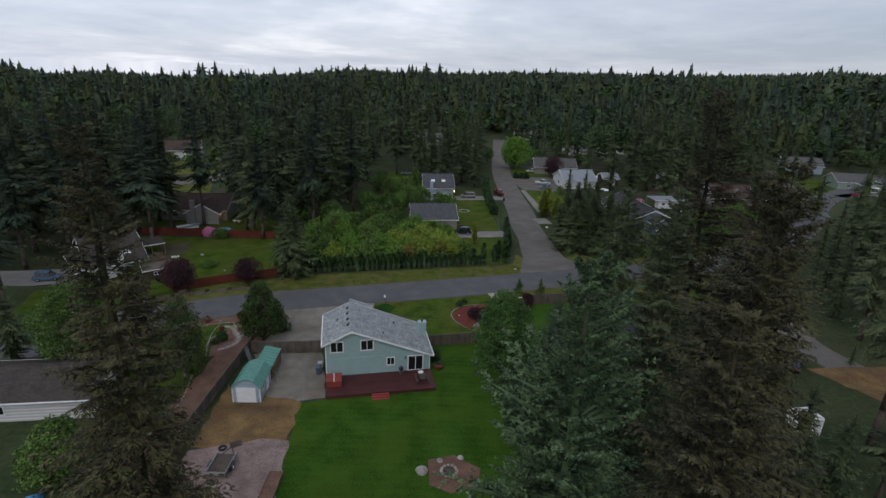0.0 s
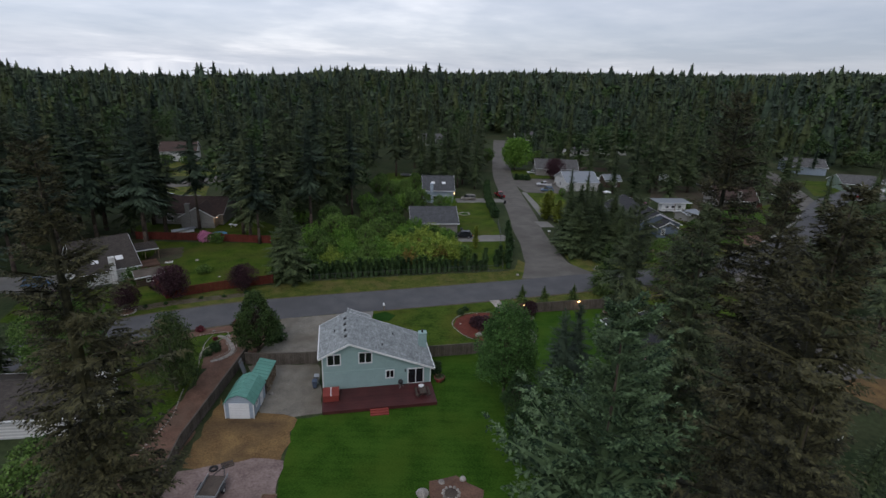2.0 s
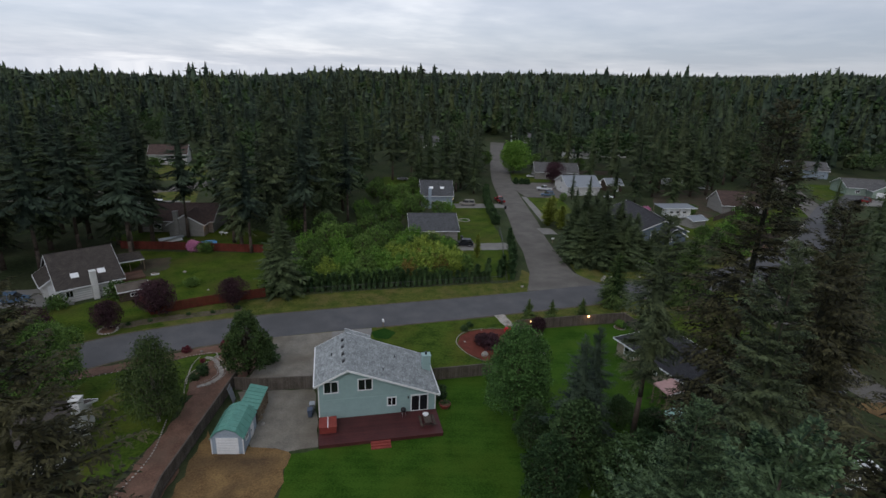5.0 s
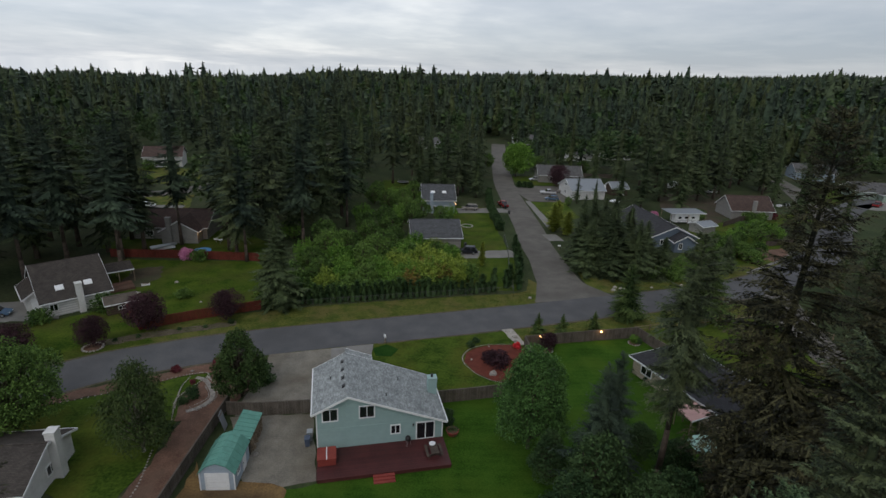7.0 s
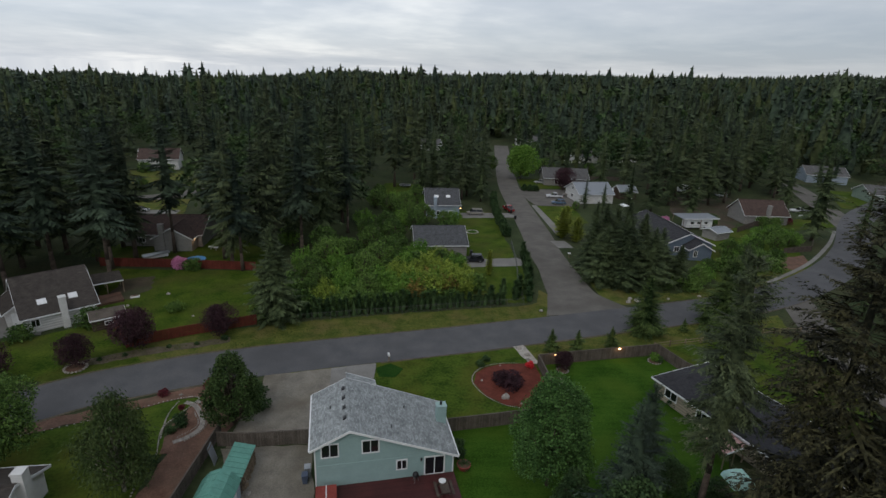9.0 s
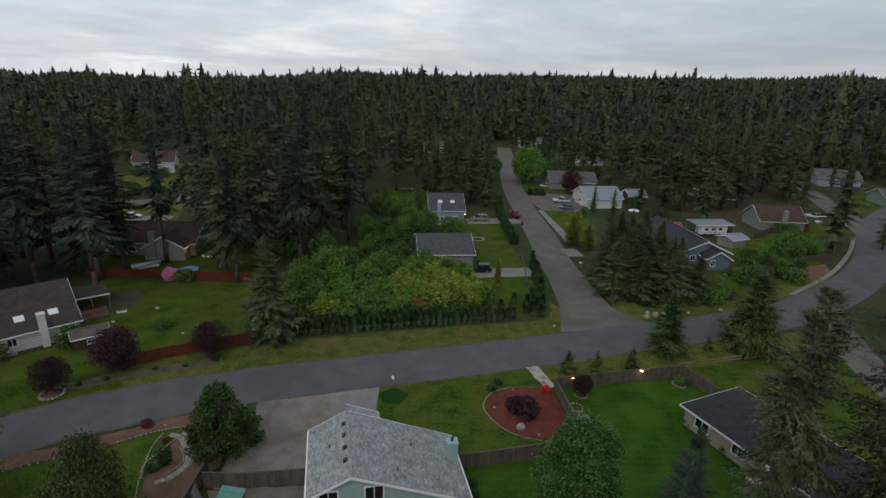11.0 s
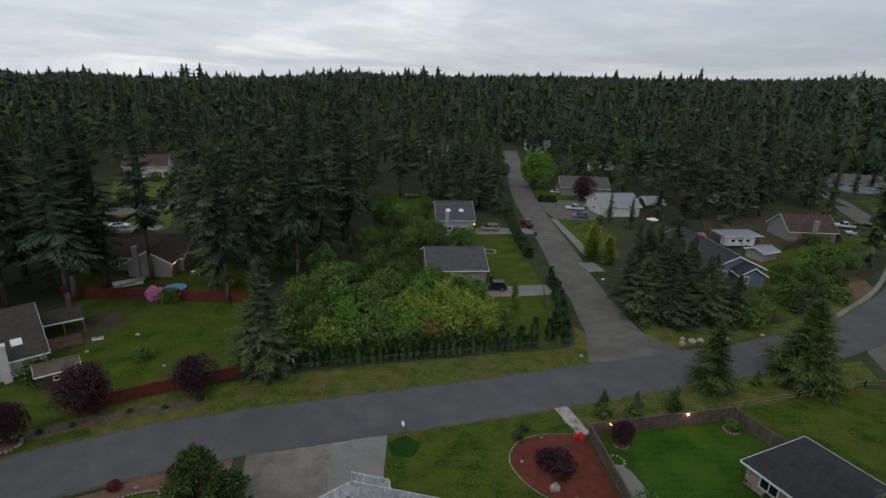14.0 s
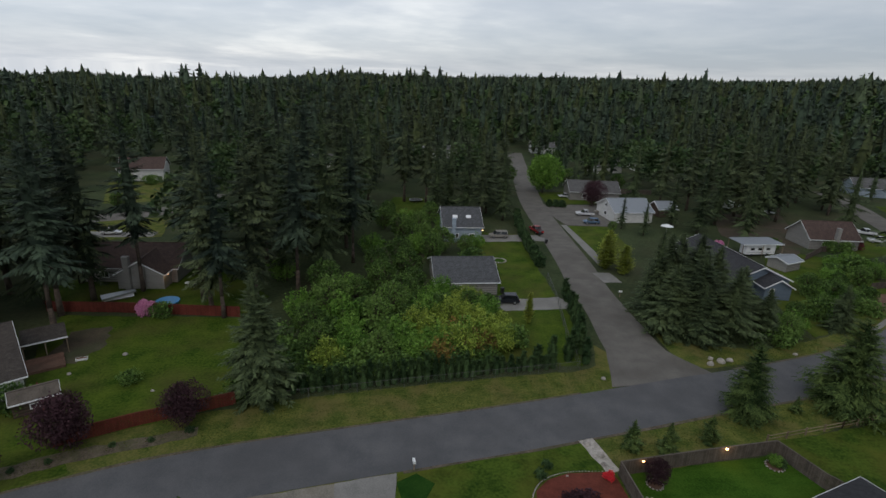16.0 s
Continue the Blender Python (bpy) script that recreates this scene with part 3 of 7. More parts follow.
def make_lobes(height, base, radius, count, seed, pointed=0.0, lobe=1.0):
    rnd = random.Random(seed)
    out = []
    for i in range(count):
        s = (i + 0.5) / count
        z = base + (height - base) * (0.12 + 0.76 * s)
        env = math.sin(math.pi * (0.15 + 0.75 * s)) * (1 - pointed) + pointed * (1.05 - s)
        a = i * 2.399 + rnd.uniform(-0.4, 0.4)
        off = radius * env * rnd.uniform(0.35, 0.62) * (1.0 + 0.45 * (1 - lobe))
        rr = radius * rnd.uniform(0.40, 0.58) * (0.55 + 0.45 * env) * lobe
        out.append((off * math.cos(a), off * math.sin(a), z, rr, min(rr * rnd.uniform(0.8, 1.2), height - z + 0.2)))
    return out


def leafy(name, seed, height, base, radius, leaves, size, material, label, m=None, group="", count=12, pointed=0.0, weep=0.0, bark="bark", category="tree", fill=0.35, lobe=1.0):
    lobes = make_lobes(height, base, radius, count, seed, pointed, lobe)
    v, q = lobes_crown(lobes, leaves, size, seed, weep, fill)
    limbs = [((0, 0, max(0.15, base * 0.7 + 0.25 * i / len(lobes) * (height - base))), (l[0], l[1], l[2]), 0.006 * height + 0.02) for i, l in enumerate(lobes)]
    me = quads_mesh("crown", v, q, material)
    return tree_from(name, me, trunk_bm(height * 0.8, 0.012 * height + 0.03, seed, limbs=limbs), M[bark], m or pose(0, 0, 0), label, category, group)


def shrub(name, seed, height, radius, leaves, size, material, label, m=None, group="", category="shrub", count=6, weep=0.0):
    return leafy(name, seed, height, 0.02, radius, leaves, size, material, label, m, group, count, 0.1, weep, category=category, fill=0.5)


# ---- terrain ----
HILL_AZ = [-180, -75, -45, -32, -30, -28.8, -26.6, -25.5, -20, -11, -6.4, -1.9, 1.6, 10.4, 19, 29.7, 38.8, 42.4, 55, 75, 180]
HILL_Z = [0, 0, 10, 12, 7, 10, 11, 10, 8, 15, 21, 27, 24, 28, 33, 34, 39, 44, 40, 0, 0]


def hill(x, y):
    r = np.hypot(x, y - 26)
    az = np.degrees(np.arctan2(x, y - 26))
    t = np.clip((r - 330) / 560, 0, 1)
    return np.interp(az, HILL_AZ, HILL_Z) * t * t * (3 - 2 * t) - 0.034 * np.clip(r - 1010, 0, None)


def build_ground():
    rings = [0, 30, 60, 100, 150, 210, 280, 340, 400, 470, 550, 640, 740, 850, 950, 1005, 1015, 1100, 1400, 2000, 3000, 4600]
    seg = 144
    verts, faces = [(0, 26, 0)], []
    for r in rings[1:]:
        for k in range(seg):
            a = k * math.tau / seg
            x, y = r * math.sin(a), 26 + r * math.cos(a)
            verts.append((x, y, float(hill(np.array(x), np.array(y)))))
    for k in range(seg):
        faces.append((0, 1 + (k + 1) % seg, 1 + k))
    for i in range(len(rings) - 2):
        for k in range(seg):
            a, b = 1 + i * seg + k, 1 + i * seg + (k + 1) % seg
            faces.append((a, b, b + seg, a + seg))
    me = bpy.data.meshes.new("ground")
    me.from_pydata(verts, [], faces)
    bm = bmesh.new()
    bm.from_mesh(me)
    bmesh.ops.recalc_face_normals(bm, faces=bm.faces)
    if bm.faces[:][0].normal.z < 0:
        bmesh.ops.reverse_faces(bm, faces=bm.faces)
    bm.to_mesh(me)
    bm.free()
    me.materials.append(M["forest_floor"])
    tagged(new("ground", me), "dark mossy ground under and between the trees", "ground", kind="structure")


build_ground()

# roads
MAIN = [(-95, 22), (-62, 61), (-41.4, 78.8), (-30.5, 84), (-18.2, 87.4), (-0.4, 90.5), (12.9, 92.7), (25, 95), (40.4, 98.1), (56, 101), (70, 104.5), (84, 110), (103, 121), (122, 136), (160, 172), (230, 215)]
SIDE = [(37.5, 101), (37, 110), (38.3, 123), (39.2, 135), (41.4, 150), (44.6, 180), (47.5, 205), (52.5, 233), (64, 291), (72, 330)]
band("road", MAIN, 8.2, 0.06, M["asphalt"], "dark grey asphalt street without kerbs", "road")
band("road", SIDE, [17, 9.5, 8, 8, 8, 7.6, 7.6, 8, 8, 8], 0.045, M["asphalt_old"], "paler worn asphalt side street between lots", "road")
band("road", [(81, 106), (74, 91), (69, 76), (67.5, 66), (72, 52), (80, 36)], 6.0, 0.04, M["asphalt_old"], "pale worn lane among the firs", "road")
band("road", [(-150, 150), (-100, 176), (-72, 186), (-60, 196), (-55, 215)], 8.0, 0.05, M["asphalt_old"], "grey street beyond the tall firs", "road")

# lawns, beds and drives
patch("lawn", [(-9, 30), (-8.6, 44), (-8.8, 51.5), (-9, 57.3), (-5.6, 58), (-5.6, 60), (7.6, 62), (7.4, 71), (14, 71.4), (25, 72), (34, 70), (40, 40), (38, 28), (15, 24)], 0.03, M["lawn"], "mown green back lawn with faint stripes", "lawn", seed=2)
patch("front_lawn", [(-0.7, 86.1), (-1.4, 76), (3, 71), (12.5, 71.3), (22.4, 72.5), (22.6, 84.5), (21, 89.6), (12, 88.2), (5.5, 87)], 0.035, M["lawn_worn"], "mown front lawn beside the driveway", "lawn", 0.12, seed=3)
patch("side_lawn", [(22.8, 72.5), (22.8, 84.4), (42, 86.2), (43.5, 81), (44, 72), (36, 60), (28, 64)], 0.033, M["lawn"], "fenced green lawn beside the dark-roofed house", "lawn", 0.1, seed=4)
patch("east_lawn", [(43.5, 88.2), (66, 92), (72, 88), (66, 72), (52, 62), (46, 72), (44, 82)], 0.03, M["lawn_worn"], "mown lawn behind a split-rail fence", "lawn", seed=5)
patch("verge", [(-22, 84.2), (-12.5, 84.6), (-0.5, 86.4), (12, 88.6), (23, 90.8), (38, 93.4), (50, 95.8), (68, 98.4), (72, 99), (70, 94), (44, 88), (30, 85), (-16, 84)], 0.02, M["rough_grass"], "rough grass verge along the street", "verge", seed=6)
patch("verge", [(-43, 83), (-33, 87.8), (-14, 92.6), (0, 94.9), (14, 97), (27, 99.2), (31, 101), (33, 108), (31, 112), (29, 106), (26, 104.6), (4, 102.4), (-16, 99.4), (-30, 95.5), (-44, 89)], 0.025, M["rough_grass"], "yellowing rough grass verge beyond the street", "verge", seed=7)
patch("verge", [(43, 104), (42, 108), (43, 116), (46, 112), (58, 109), (72, 113), (92, 124), (100, 121), (84, 113), (63, 107)], 0.025, M["rough_grass"], "rough weedy verge below the spruces", "verge", seed=8)
patch("driveway", [(-15.3, 83.8), (-0.4, 86.2), (-1.2, 74), (-7.6, 72.2), (-7.7, 69.7), (-16.5, 69.5), (-16.2, 74), (-15, 80)], 0.055, M["gravel"], "wide grey driveway from street to gate", "driveway", 0.1, seed=9)
patch("driveway_apron", [(-6.6, 85.2), (-0.4, 86.2), (-1.2, 76), (-6.2, 75.5)], 0.06, M["concrete"], "pale concrete apron at the garage", "driveway", 0.03, seed=10)
patch("parking_pad", [(-17, 69.4), (-7.6, 69.4), (-6.2, 62.5), (-5.8, 58.3), (-9, 57.8), (-13, 58.8), (-14.5, 62)], 0.05, M["gravel"], "grey gravel parking pad beside the house", "driveway", seed=11)
patch("dirt_yard", [(-18.8, 50), (-9, 50), (-8.6, 57.2), (-9.5, 58.5), (-13.4, 59), (-17, 60), (-18.5, 62)], 0.035, M["dirt"], "bare brown dirt in front of the shed", "ground", 0.3, seed=12)
patch("gravel_yard", [(-19.6, 38), (-8.8, 38), (-8.7, 44), (-8.9, 50.4), (-12, 51), (-19, 49.5)], 0.04, M["pink_gravel"], "pinkish gravel patch at the yard's corner", "ground", 0.3, seed=13)
patch("mulch_strip", [(-18.4, 72.5), (-20.3, 46), (-21, 38), (-26, 40), (-24.5, 54), (-23, 62), (-22.5, 70), (-18.5, 74)], 0.045, M["bark_mulch"], "reddish bark strip along the fence", "garden bed", 0.3, seed=14)
patch("garden_bed", [(-16.6, 83.6), (-24.5, 81.3), (-33, 77.6), (-40, 75), (-40, 73), (-32, 75.8), (-25, 79), (-21.5, 79.6), (-23.6, 74), (-23.2, 69), (-18, 70), (-16.2, 75)], 0.05, M["bark_mulch"], "reddish bark garden bed at the street", "garden bed", 0.25, seed=15)
patch("neighbour_lawn", [(-21.6, 79.4), (-25, 78.8), (-32, 75.6), (-42, 72), (-48, 66), (-30, 58), (-26, 50), (-24.6, 56), (-23.3, 62), (-23, 70), (-24.6, 74)], 0.04, M["lawn_worn"], "rounded green lawn edged with white stones", "lawn", 0.12, seed=16)
patch("red_bed", [(12.7, 80.4), (13.4, 82.8), (15, 84.2), (17.5, 85), (22.3, 84.8), (22.4, 74.2), (19.5, 74.2), (16, 75.2), (13.8, 77.4)], 0.07, M["red_mulch"], "curved bed of red bark mulch", "garden bed", 0.05, seed=17)
patch("rock_path", [(20.4, 90), (22.2, 90.4), (23.2, 85), (21.6, 84.6)], 0.06, M["stone"], "strip of pale crushed rock", "path", 0.15, seed=18)
patch("fire_pit_bed", [(6, 43), (6.2, 46.6), (9, 47.2), (11.5, 45), (11, 42.4), (8, 41.8)], 0.05, M["bark_mulch"], "bark circle round a fire pit", "garden bed", 0.2, seed=19)
patch("turf_patch", [(-0.5, 84.9), (1.6, 86), (3.4, 84.5), (2.2, 82.4), (0, 82.6)], 0.05, M["lawn_dark"], "darker square of new turf", "lawn", 0.15, seed=20)
patch("red_fenced_lawn", [(-19, 99.6), (-34, 93.5), (-41, 97), (-46, 104), (-52, 118), (-53, 125), (-25, 123.4), (-19, 108)], 0.03, M["lawn_dry"], "lawn inside a red board fence", "lawn", seed=21)
patch("west_front_lawn", [(-36, 93), (-33, 88.5), (-42, 84), (-58, 84), (-60, 93), (-50, 97), (-44, 101)], 0.03, M["lawn_dry"], "sloping front lawn of the white house", "lawn", seed=22)
patch("path", [(-42.4, 88.6), (-34.8, 91.7), (-29.9, 93.0), (-22.6, 95.0), (-22.3, 93.5), (-29.5, 91.2), (-34.0, 89.8), (-40.4, 87.0)], 0.05, M["shoulder"], "thin gravel footpath behind the verge", "path", 0.3, seed=23)
patch("driveway", [(-52, 101), (-50.5, 97), (-58, 96), (-80, 94), (-80, 102), (-58, 104)], 0.05, M["concrete"], "grey driveway of the white house", "driveway", seed=24)
patch("back_lawn", [(-54, 127), (-24, 124), (-22, 132), (-34, 146), (-56, 146), (-62, 134)], 0.03, M["lawn_dry"], "green lawn round the brown-roofed house", "lawn", seed=25)
patch("corner_lawn", [(17, 106), (27, 106), (31, 122), (32, 148), (34, 172), (22, 174), (19, 150), (20, 130), (14, 112)], 0.03, M["lawn_dry"], "lawn of the corner lots", "lawn", seed=26)
patch("driveway", [(16, 129), (31.5, 130.5), (33.5, 125.6), (20, 124.6)], 0.05, M["concrete"], "grey driveway with parked car", "driveway", seed=27)
patch("driveway", [(24, 171), (39, 171), (41, 166), (24, 165)], 0.05, M["concrete"], "concrete driveway by the pale blue house", "driveway", seed=28)
patch("driveway", [(48, 206), (70, 206), (72, 186), (62, 180), (50.5, 181)], 0.055, M["asphalt_old"], "broad asphalt drive with parked cars", "driveway", seed=29)
patch("corner_lawn", [(50.5, 180.6), (62, 179.6), (60, 160), (49.5, 158)], 0.03, M["lawn_dry"], "light green lawn beside the drive", "lawn", seed=30)
patch("sidewalk", [(49, 181.5), (50.6, 181), (49.6, 158), (48, 148), (46.6, 148)], 0.06, M["concrete"], "pale concrete sidewalk strip", "pavement", 0.05, seed=31)
patch("driveway", [(43.2, 143.2), (47, 143.2), (47.4, 137.6), (43.6, 137.6)], 0.06, M["concrete"], "short concrete driveway pad", "driveway", 0.1, seed=32)
patch("corner_lawn", [(55, 226), (80, 226), (76, 208), (53, 207)], 0.03, M["lawn_dry"], "far lawn under a broad green maple", "lawn", seed=33)
patch("east_yard", [(70, 113), (100, 122), (112, 150), (96, 160), (74, 130)], 0.02, M["lawn_dry"], "grass round the slate blue house", "lawn", seed=34)
patch("brown_yard", [(96, 150), (112, 165), (128, 195), (104, 196), (92, 172)], 0.022, M["dark_dirt"], "bare brown yard beside the far house", "ground", seed=35)
patch("far_lawn", [(108, 150), (140, 158), (150, 178), (118, 158)], 0.03, M["lawn_dry"], "lawn by the grey house", "lawn", seed=36)
band("road", [(136, 148), (149, 172), (158, 190), (167, 207), (174, 224), (178, 234)], 8.0, 0.05, M["asphalt_old"], "grey street between far houses", "road")
patch("far_lawn", [(-95, 232), (-70, 232), (-60, 206), (-82, 200)], 0.03, M["rough_grass"], "light green lawn of the far house", "lawn", seed=37)
patch("far_lawn", [(-74, 182), (-58, 186), (-54, 168), (-70, 164)], 0.03, M["rough_grass"], "light green verge beyond the firs", "lawn", seed=38)
patch("driveway", [(-72, 172), (-56, 172), (-56, 168), (-72, 167)], 0.05, M["concrete"], "pale driveway beyond the firs", "driveway", seed=39)
patch("dirt_yard", [(62, 62), (78, 62), (84, 50), (70, 46)], 0.045, M["dirt"], "tan bare ground by the lane", "ground", seed=40)


# ---- houses ----
def window_on(house, wall_m, u, z, w, h, panes=2, label="white-framed sliding window"):
    """A window on a wall whose pose has x along it, -y outwards."""
    ob = new("window")
    ob.parent, ob.matrix_basis = house, wall_m @ pose(u, 0, z)
    tagged(ob, label)
    bm = boxes((-w / 2, w / 2, -0.07, 0.02, 0, 0.12), (-w / 2, w / 2, -0.07, 0.02, h - 0.12, h), (-w / 2, -w / 2 + 0.12, -0.07, 0.02, 0.12, h - 0.12), (w / 2 - 0.12, w / 2, -0.07, 0.02, 0.12, h - 0.12))
    for i in range(1, panes):
        x = -w / 2 + w * i / panes
        box(bm, x - 0.035, x + 0.035, -0.06, 0.02, 0.12, h - 0.12)
    part("frame", bm, M["white"], ob)
    for i in range(panes):
        a, b = -w / 2 + w * i / panes, -w / 2 + w * (i + 1) / panes
        part("pane", boxes((a + 0.04, b - 0.04, -0.025, 0.0, 0.1, h - 0.1)), M["glass"], ob)


def roof_slab(bm, a, b, c, d, thick=0.16):
    """A sloping slab over four corners, with its underside."""
    top = [bm.verts.new(p) for p in (a, b, c, d)]
    low = [bm.verts.new((p[0], p[1], p[2] - thick)) for p in (a, b, c, d)]
    bm.faces.new(top)
    bm.faces.new(low[::-1])
    for i in range(4):
        bm.faces.new((low[i], low[(i + 1) % 4], top[(i + 1) % 4], top[i]))
    return bm


def gable_house(label, x, y, turn, w, d, eave, ridge, wall, roof, windows=(), axis="x", over=0.45, door=None, chimney=None, ridge_at=0.5, eave2=None, name="house", hip=(), garage=None, skylights=()):
    """A house with its corner at x, y. The ridge runs along its own y (axis 'y') or x. windows: (side, u, z, w, h)."""
    base = pose(x, y, 0, 0, 0, turn)
    if axis == "x":
        base = base @ pose(w, 0, 0, 0, 0, 90)
        w, d = d, w
    ob = thing(name, base, label, name if name != "house" else "house")
    e2 = eave2 if eave2 else eave
    rx = w * ridge_at
    h0, h1 = (0.0, 0.0)
    if hip:
        part("wall", boxes((0, w, 0, d, 0, eave)), wall, ob)
    else:
        part("wall", extrude_y([(0, 0), (w, 0), (w, e2), (rx, ridge), (0, eave)], 0, d), wall, ob)
    sl = (ridge - eave) / rx
    sr = (ridge - e2) / (w - rx)
    lo_l, lo_r, t = eave - over * sl + 0.17, e2 - over * sr + 0.17, 0.17
    if hip:
        k = min(w / 2, d / 2 - 0.3) * 0.98
        ya = -over + (k + over if hip[0] else 0)
        yb = d + over - (k + over if hip[1] else 0)
        bm = bmesh.new()
        A = [bm.verts.new(p) for p in ((-over, -over, lo_l), (w + over, -over, lo_r), (w + over, d + over, lo_r), (-over, d + over, lo_l), (rx, ya, ridge + t), (rx, yb, ridge + t))]
        for f in ((0, 4, 5, 3), (1, 2, 5, 4), (0, 1, 4), (2, 3, 5), (0, 3, 2, 1)):
            bm.faces.new([A[i] for i in f])
        part("roof", bm, roof, ob)
        bm = boxes((-over - 0.05, -over, -over, d + over, lo_l - 0.2, lo_l + 0.02), (w + over, w + over + 0.05, -over, d + over, lo_r - 0.2, lo_r + 0.02), (-over, w + over, -over - 0.05, -over, lo_l - 0.2, lo_l + 0.02), (-over, w + over, d + over, d + over + 0.05, lo_l - 0.2, lo_l + 0.02))
        part("gutter", bm, M["white"], ob)
    else:
        bm = roof_slab(bmesh.new(), (-over, -over, lo_l), (rx, -over, ridge + t), (rx, d + over, ridge + t), (-over, d + over, lo_l))
        part("roof", bm, roof, ob)
        bm = roof_slab(bmesh.new(), (rx, -over, ridge + t), (w + over, -over, lo_r), (w + over, d + over, lo_r), (rx, d + over, ridge + t))
        part("roof", bm, roof, ob)
        part("ridge_cap", boxes((rx - 0.14, rx + 0.14, -over, d + over, ridge + t - 0.06, ridge + t + 0.03)), roof, ob)
        for yy in (-over - 0.04, d + over + 0.005):
            bm = bmesh.new()
            for (xa, za), (xb, zb) in (((-over, lo_l), (rx, ridge + t)), ((rx, ridge + t), (w + over, lo_r))):
                extrude_y([(xa, za - 0.24), (xb, zb - 0.24), (xb, zb + 0.02), (xa, za + 0.02)], yy, yy + 0.035, bm)
            part("bargeboard", bm, M["white"], ob)
        part("gutter", boxes((-over - 0.12, -over, -over, d + over, lo_l - 0.16, lo_l - 0.02)), M["white"], ob)
        part("gutter", boxes((w + over, w + over + 0.12, -over, d + over, lo_r - 0.16, lo_r - 0.02)), M["white"], ob)
    sides = {"front": pose(0, 0, 0), "right": pose(w, 0, 0, 0, 0, 90), "back": pose(w, d, 0, 0, 0, 180), "left": pose(0, d, 0, 0, 0, -90)}
    for side, u, z, ww, hh in windows:
        window_on(ob, sides[side], u, z, ww, hh)
    for cx, cy, hh in ([chimney] if chimney else []):
        part("chimney", boxes((cx - 0.5, cx + 0.5, cy - 0.45, cy + 0.45, 0, hh), (cx - 0.56, cx + 0.56, cy - 0.51, cy + 0.51, hh, hh + 0.12)), wall, ob, "boxed siding chimney")
    for side, u, ww, hh in ([garage] if garage else []):
        g = new("garage_door")
        g.parent, g.matrix_basis = ob, sides[side] @ pose(u, 0, 0)
        for i in range(4):
            part("panel", boxes((-ww / 2, ww / 2, -0.05, 0.0, 0.03 + hh * i / 4, hh * (i + 1) / 4 - 0.01)), M["white"], g)
    for side, u, hh in ([door] if door else []):
        g = new("door")
        g.parent, g.matrix_basis = ob, sides[side] @ pose(u, 0, 0)
        part("door_leaf", boxes((-0.46, 0.46, -0.05, 0.0, hh, hh + 2.05)), M["white"], g)
    for sx, sy in skylights:
        z = (eave + sl * sx if sx < rx else e2 + sr * (w - sx)) + 0.26
        s = sl if sx < rx else -sr
        bm = roof_slab(bmesh.new(), (sx - 0.45, sy - 0.6, z - 0.45 * s), (sx + 0.45, sy - 0.6, z + 0.45 * s), (sx + 0.45, sy + 0.6, z + 0.45 * s), (sx - 0.45, sy + 0.6, z - 0.45 * s))
        part("skylight", bm, M["white"], ob, "white domed skylight")
    return ob


# ---- road edges, clearing and patio ----
for side, label in ((1, "gritty shoulder on the far edge of the street"), (-1, "gritty shoulder on the near edge of the street")):
    line = smooth_line(MAIN[1:12])
    left, right = strip(line, 8.3)
    edge = [(p.x, p.y) for p in (left if side > 0 else right)]
    if side > 0:
        runs = [[p for p in edge if p[0] < 28], [p for p in edge if p[0] > 47]]
    else:
        runs = [[p for p in edge if p[0] < -16], [p for p in edge if p[0] > 0]]
    for run in runs:
        band("shoulder", run[::3], [0.7, 0.4, 0.8, 0.5, 0.9] + [0.6] * (len(run[::3]) - 5) if len(run[::3]) > 5 else 0.6, 0.052, M["shoulder"], label, "road edge")
patch("clearing_lawn", [(2, 188), (11, 190), (13, 198), (12, 214), (2, 214), (0, 200)], 0.03, M["lawn_dry"], "open lawn in a clearing among the firs", "lawn", seed=41)
patch("bare_patch", [(-47.5, 111.5), (-43, 109.6), (-41.6, 115), (-43.6, 121), (-48.6, 119)], 0.036, M["dark_dirt"], "bare brown patch of lawn beside the deck", "ground", 0.4, seed=45)
patch("garden_bed", [(91.6, 123.4), (93.6, 121.6), (101.4, 126.4), (104.2, 131.4), (96, 129.4)], 0.045, M["bark_mulch"], "reddish bark bed inside the bend of the street", "garden bed", 0.2, seed=46)
band("sidewalk", [(81.6, 114.2), (100.4, 125.4), (119.0, 140.2), (132, 152.6)], 0.9, 0.07, M["concrete"], "pale concrete walk along the bend of the street", "pavement")
patch("patio", [(23.1, 79.9), (24.6, 79.6), (25.2, 78.5), (25.5, 76.6), (25.1, 75), (24.1, 73.8), (23.1, 73.6)], 0.07, M["concrete"], "half-round concrete patio at the fence", "patio", 0, seed=42)


def tufts(name, seed, count, y_far, label):
    """Grass blades along the street's edges."""
    rg = np.random.default_rng(seed)
    xs, ys = np.array([p[0] for p in MAIN]), np.array([p[1] for p in MAIN])
    x = rg.uniform(-44, 70, count)
    off = 4.6 + rg.random(count) * 5.0
    y = np.interp(x, xs, ys) + (off if y_far else -off * 0.75 - 1.2)
    keep = ((np.abs(x - 38) > 8.5) & ((x > -22) | (off > 7.5))) if y_far else (x > 23) | (x < -60)
    x, y = x[keep], y[keep]
    n = len(x)
    e = unit(np.stack([rg.normal(size=n) * 0.5, rg.normal(size=n) * 0.5, np.ones(n)], 1))
    w = unit(np.cross(e, rg.normal(size=(n, 3))))
    ln = rg.uniform(0.05, 0.17, n)
    v, q = kites(np.stack([x, y, np.full(n, 0.0)], 1), e, w, ln, ln * 0.45, 0.1)
    return tagged(new(name, quads_mesh(name, v, q, M["tuft"])), label, "grass", kind="stuff")


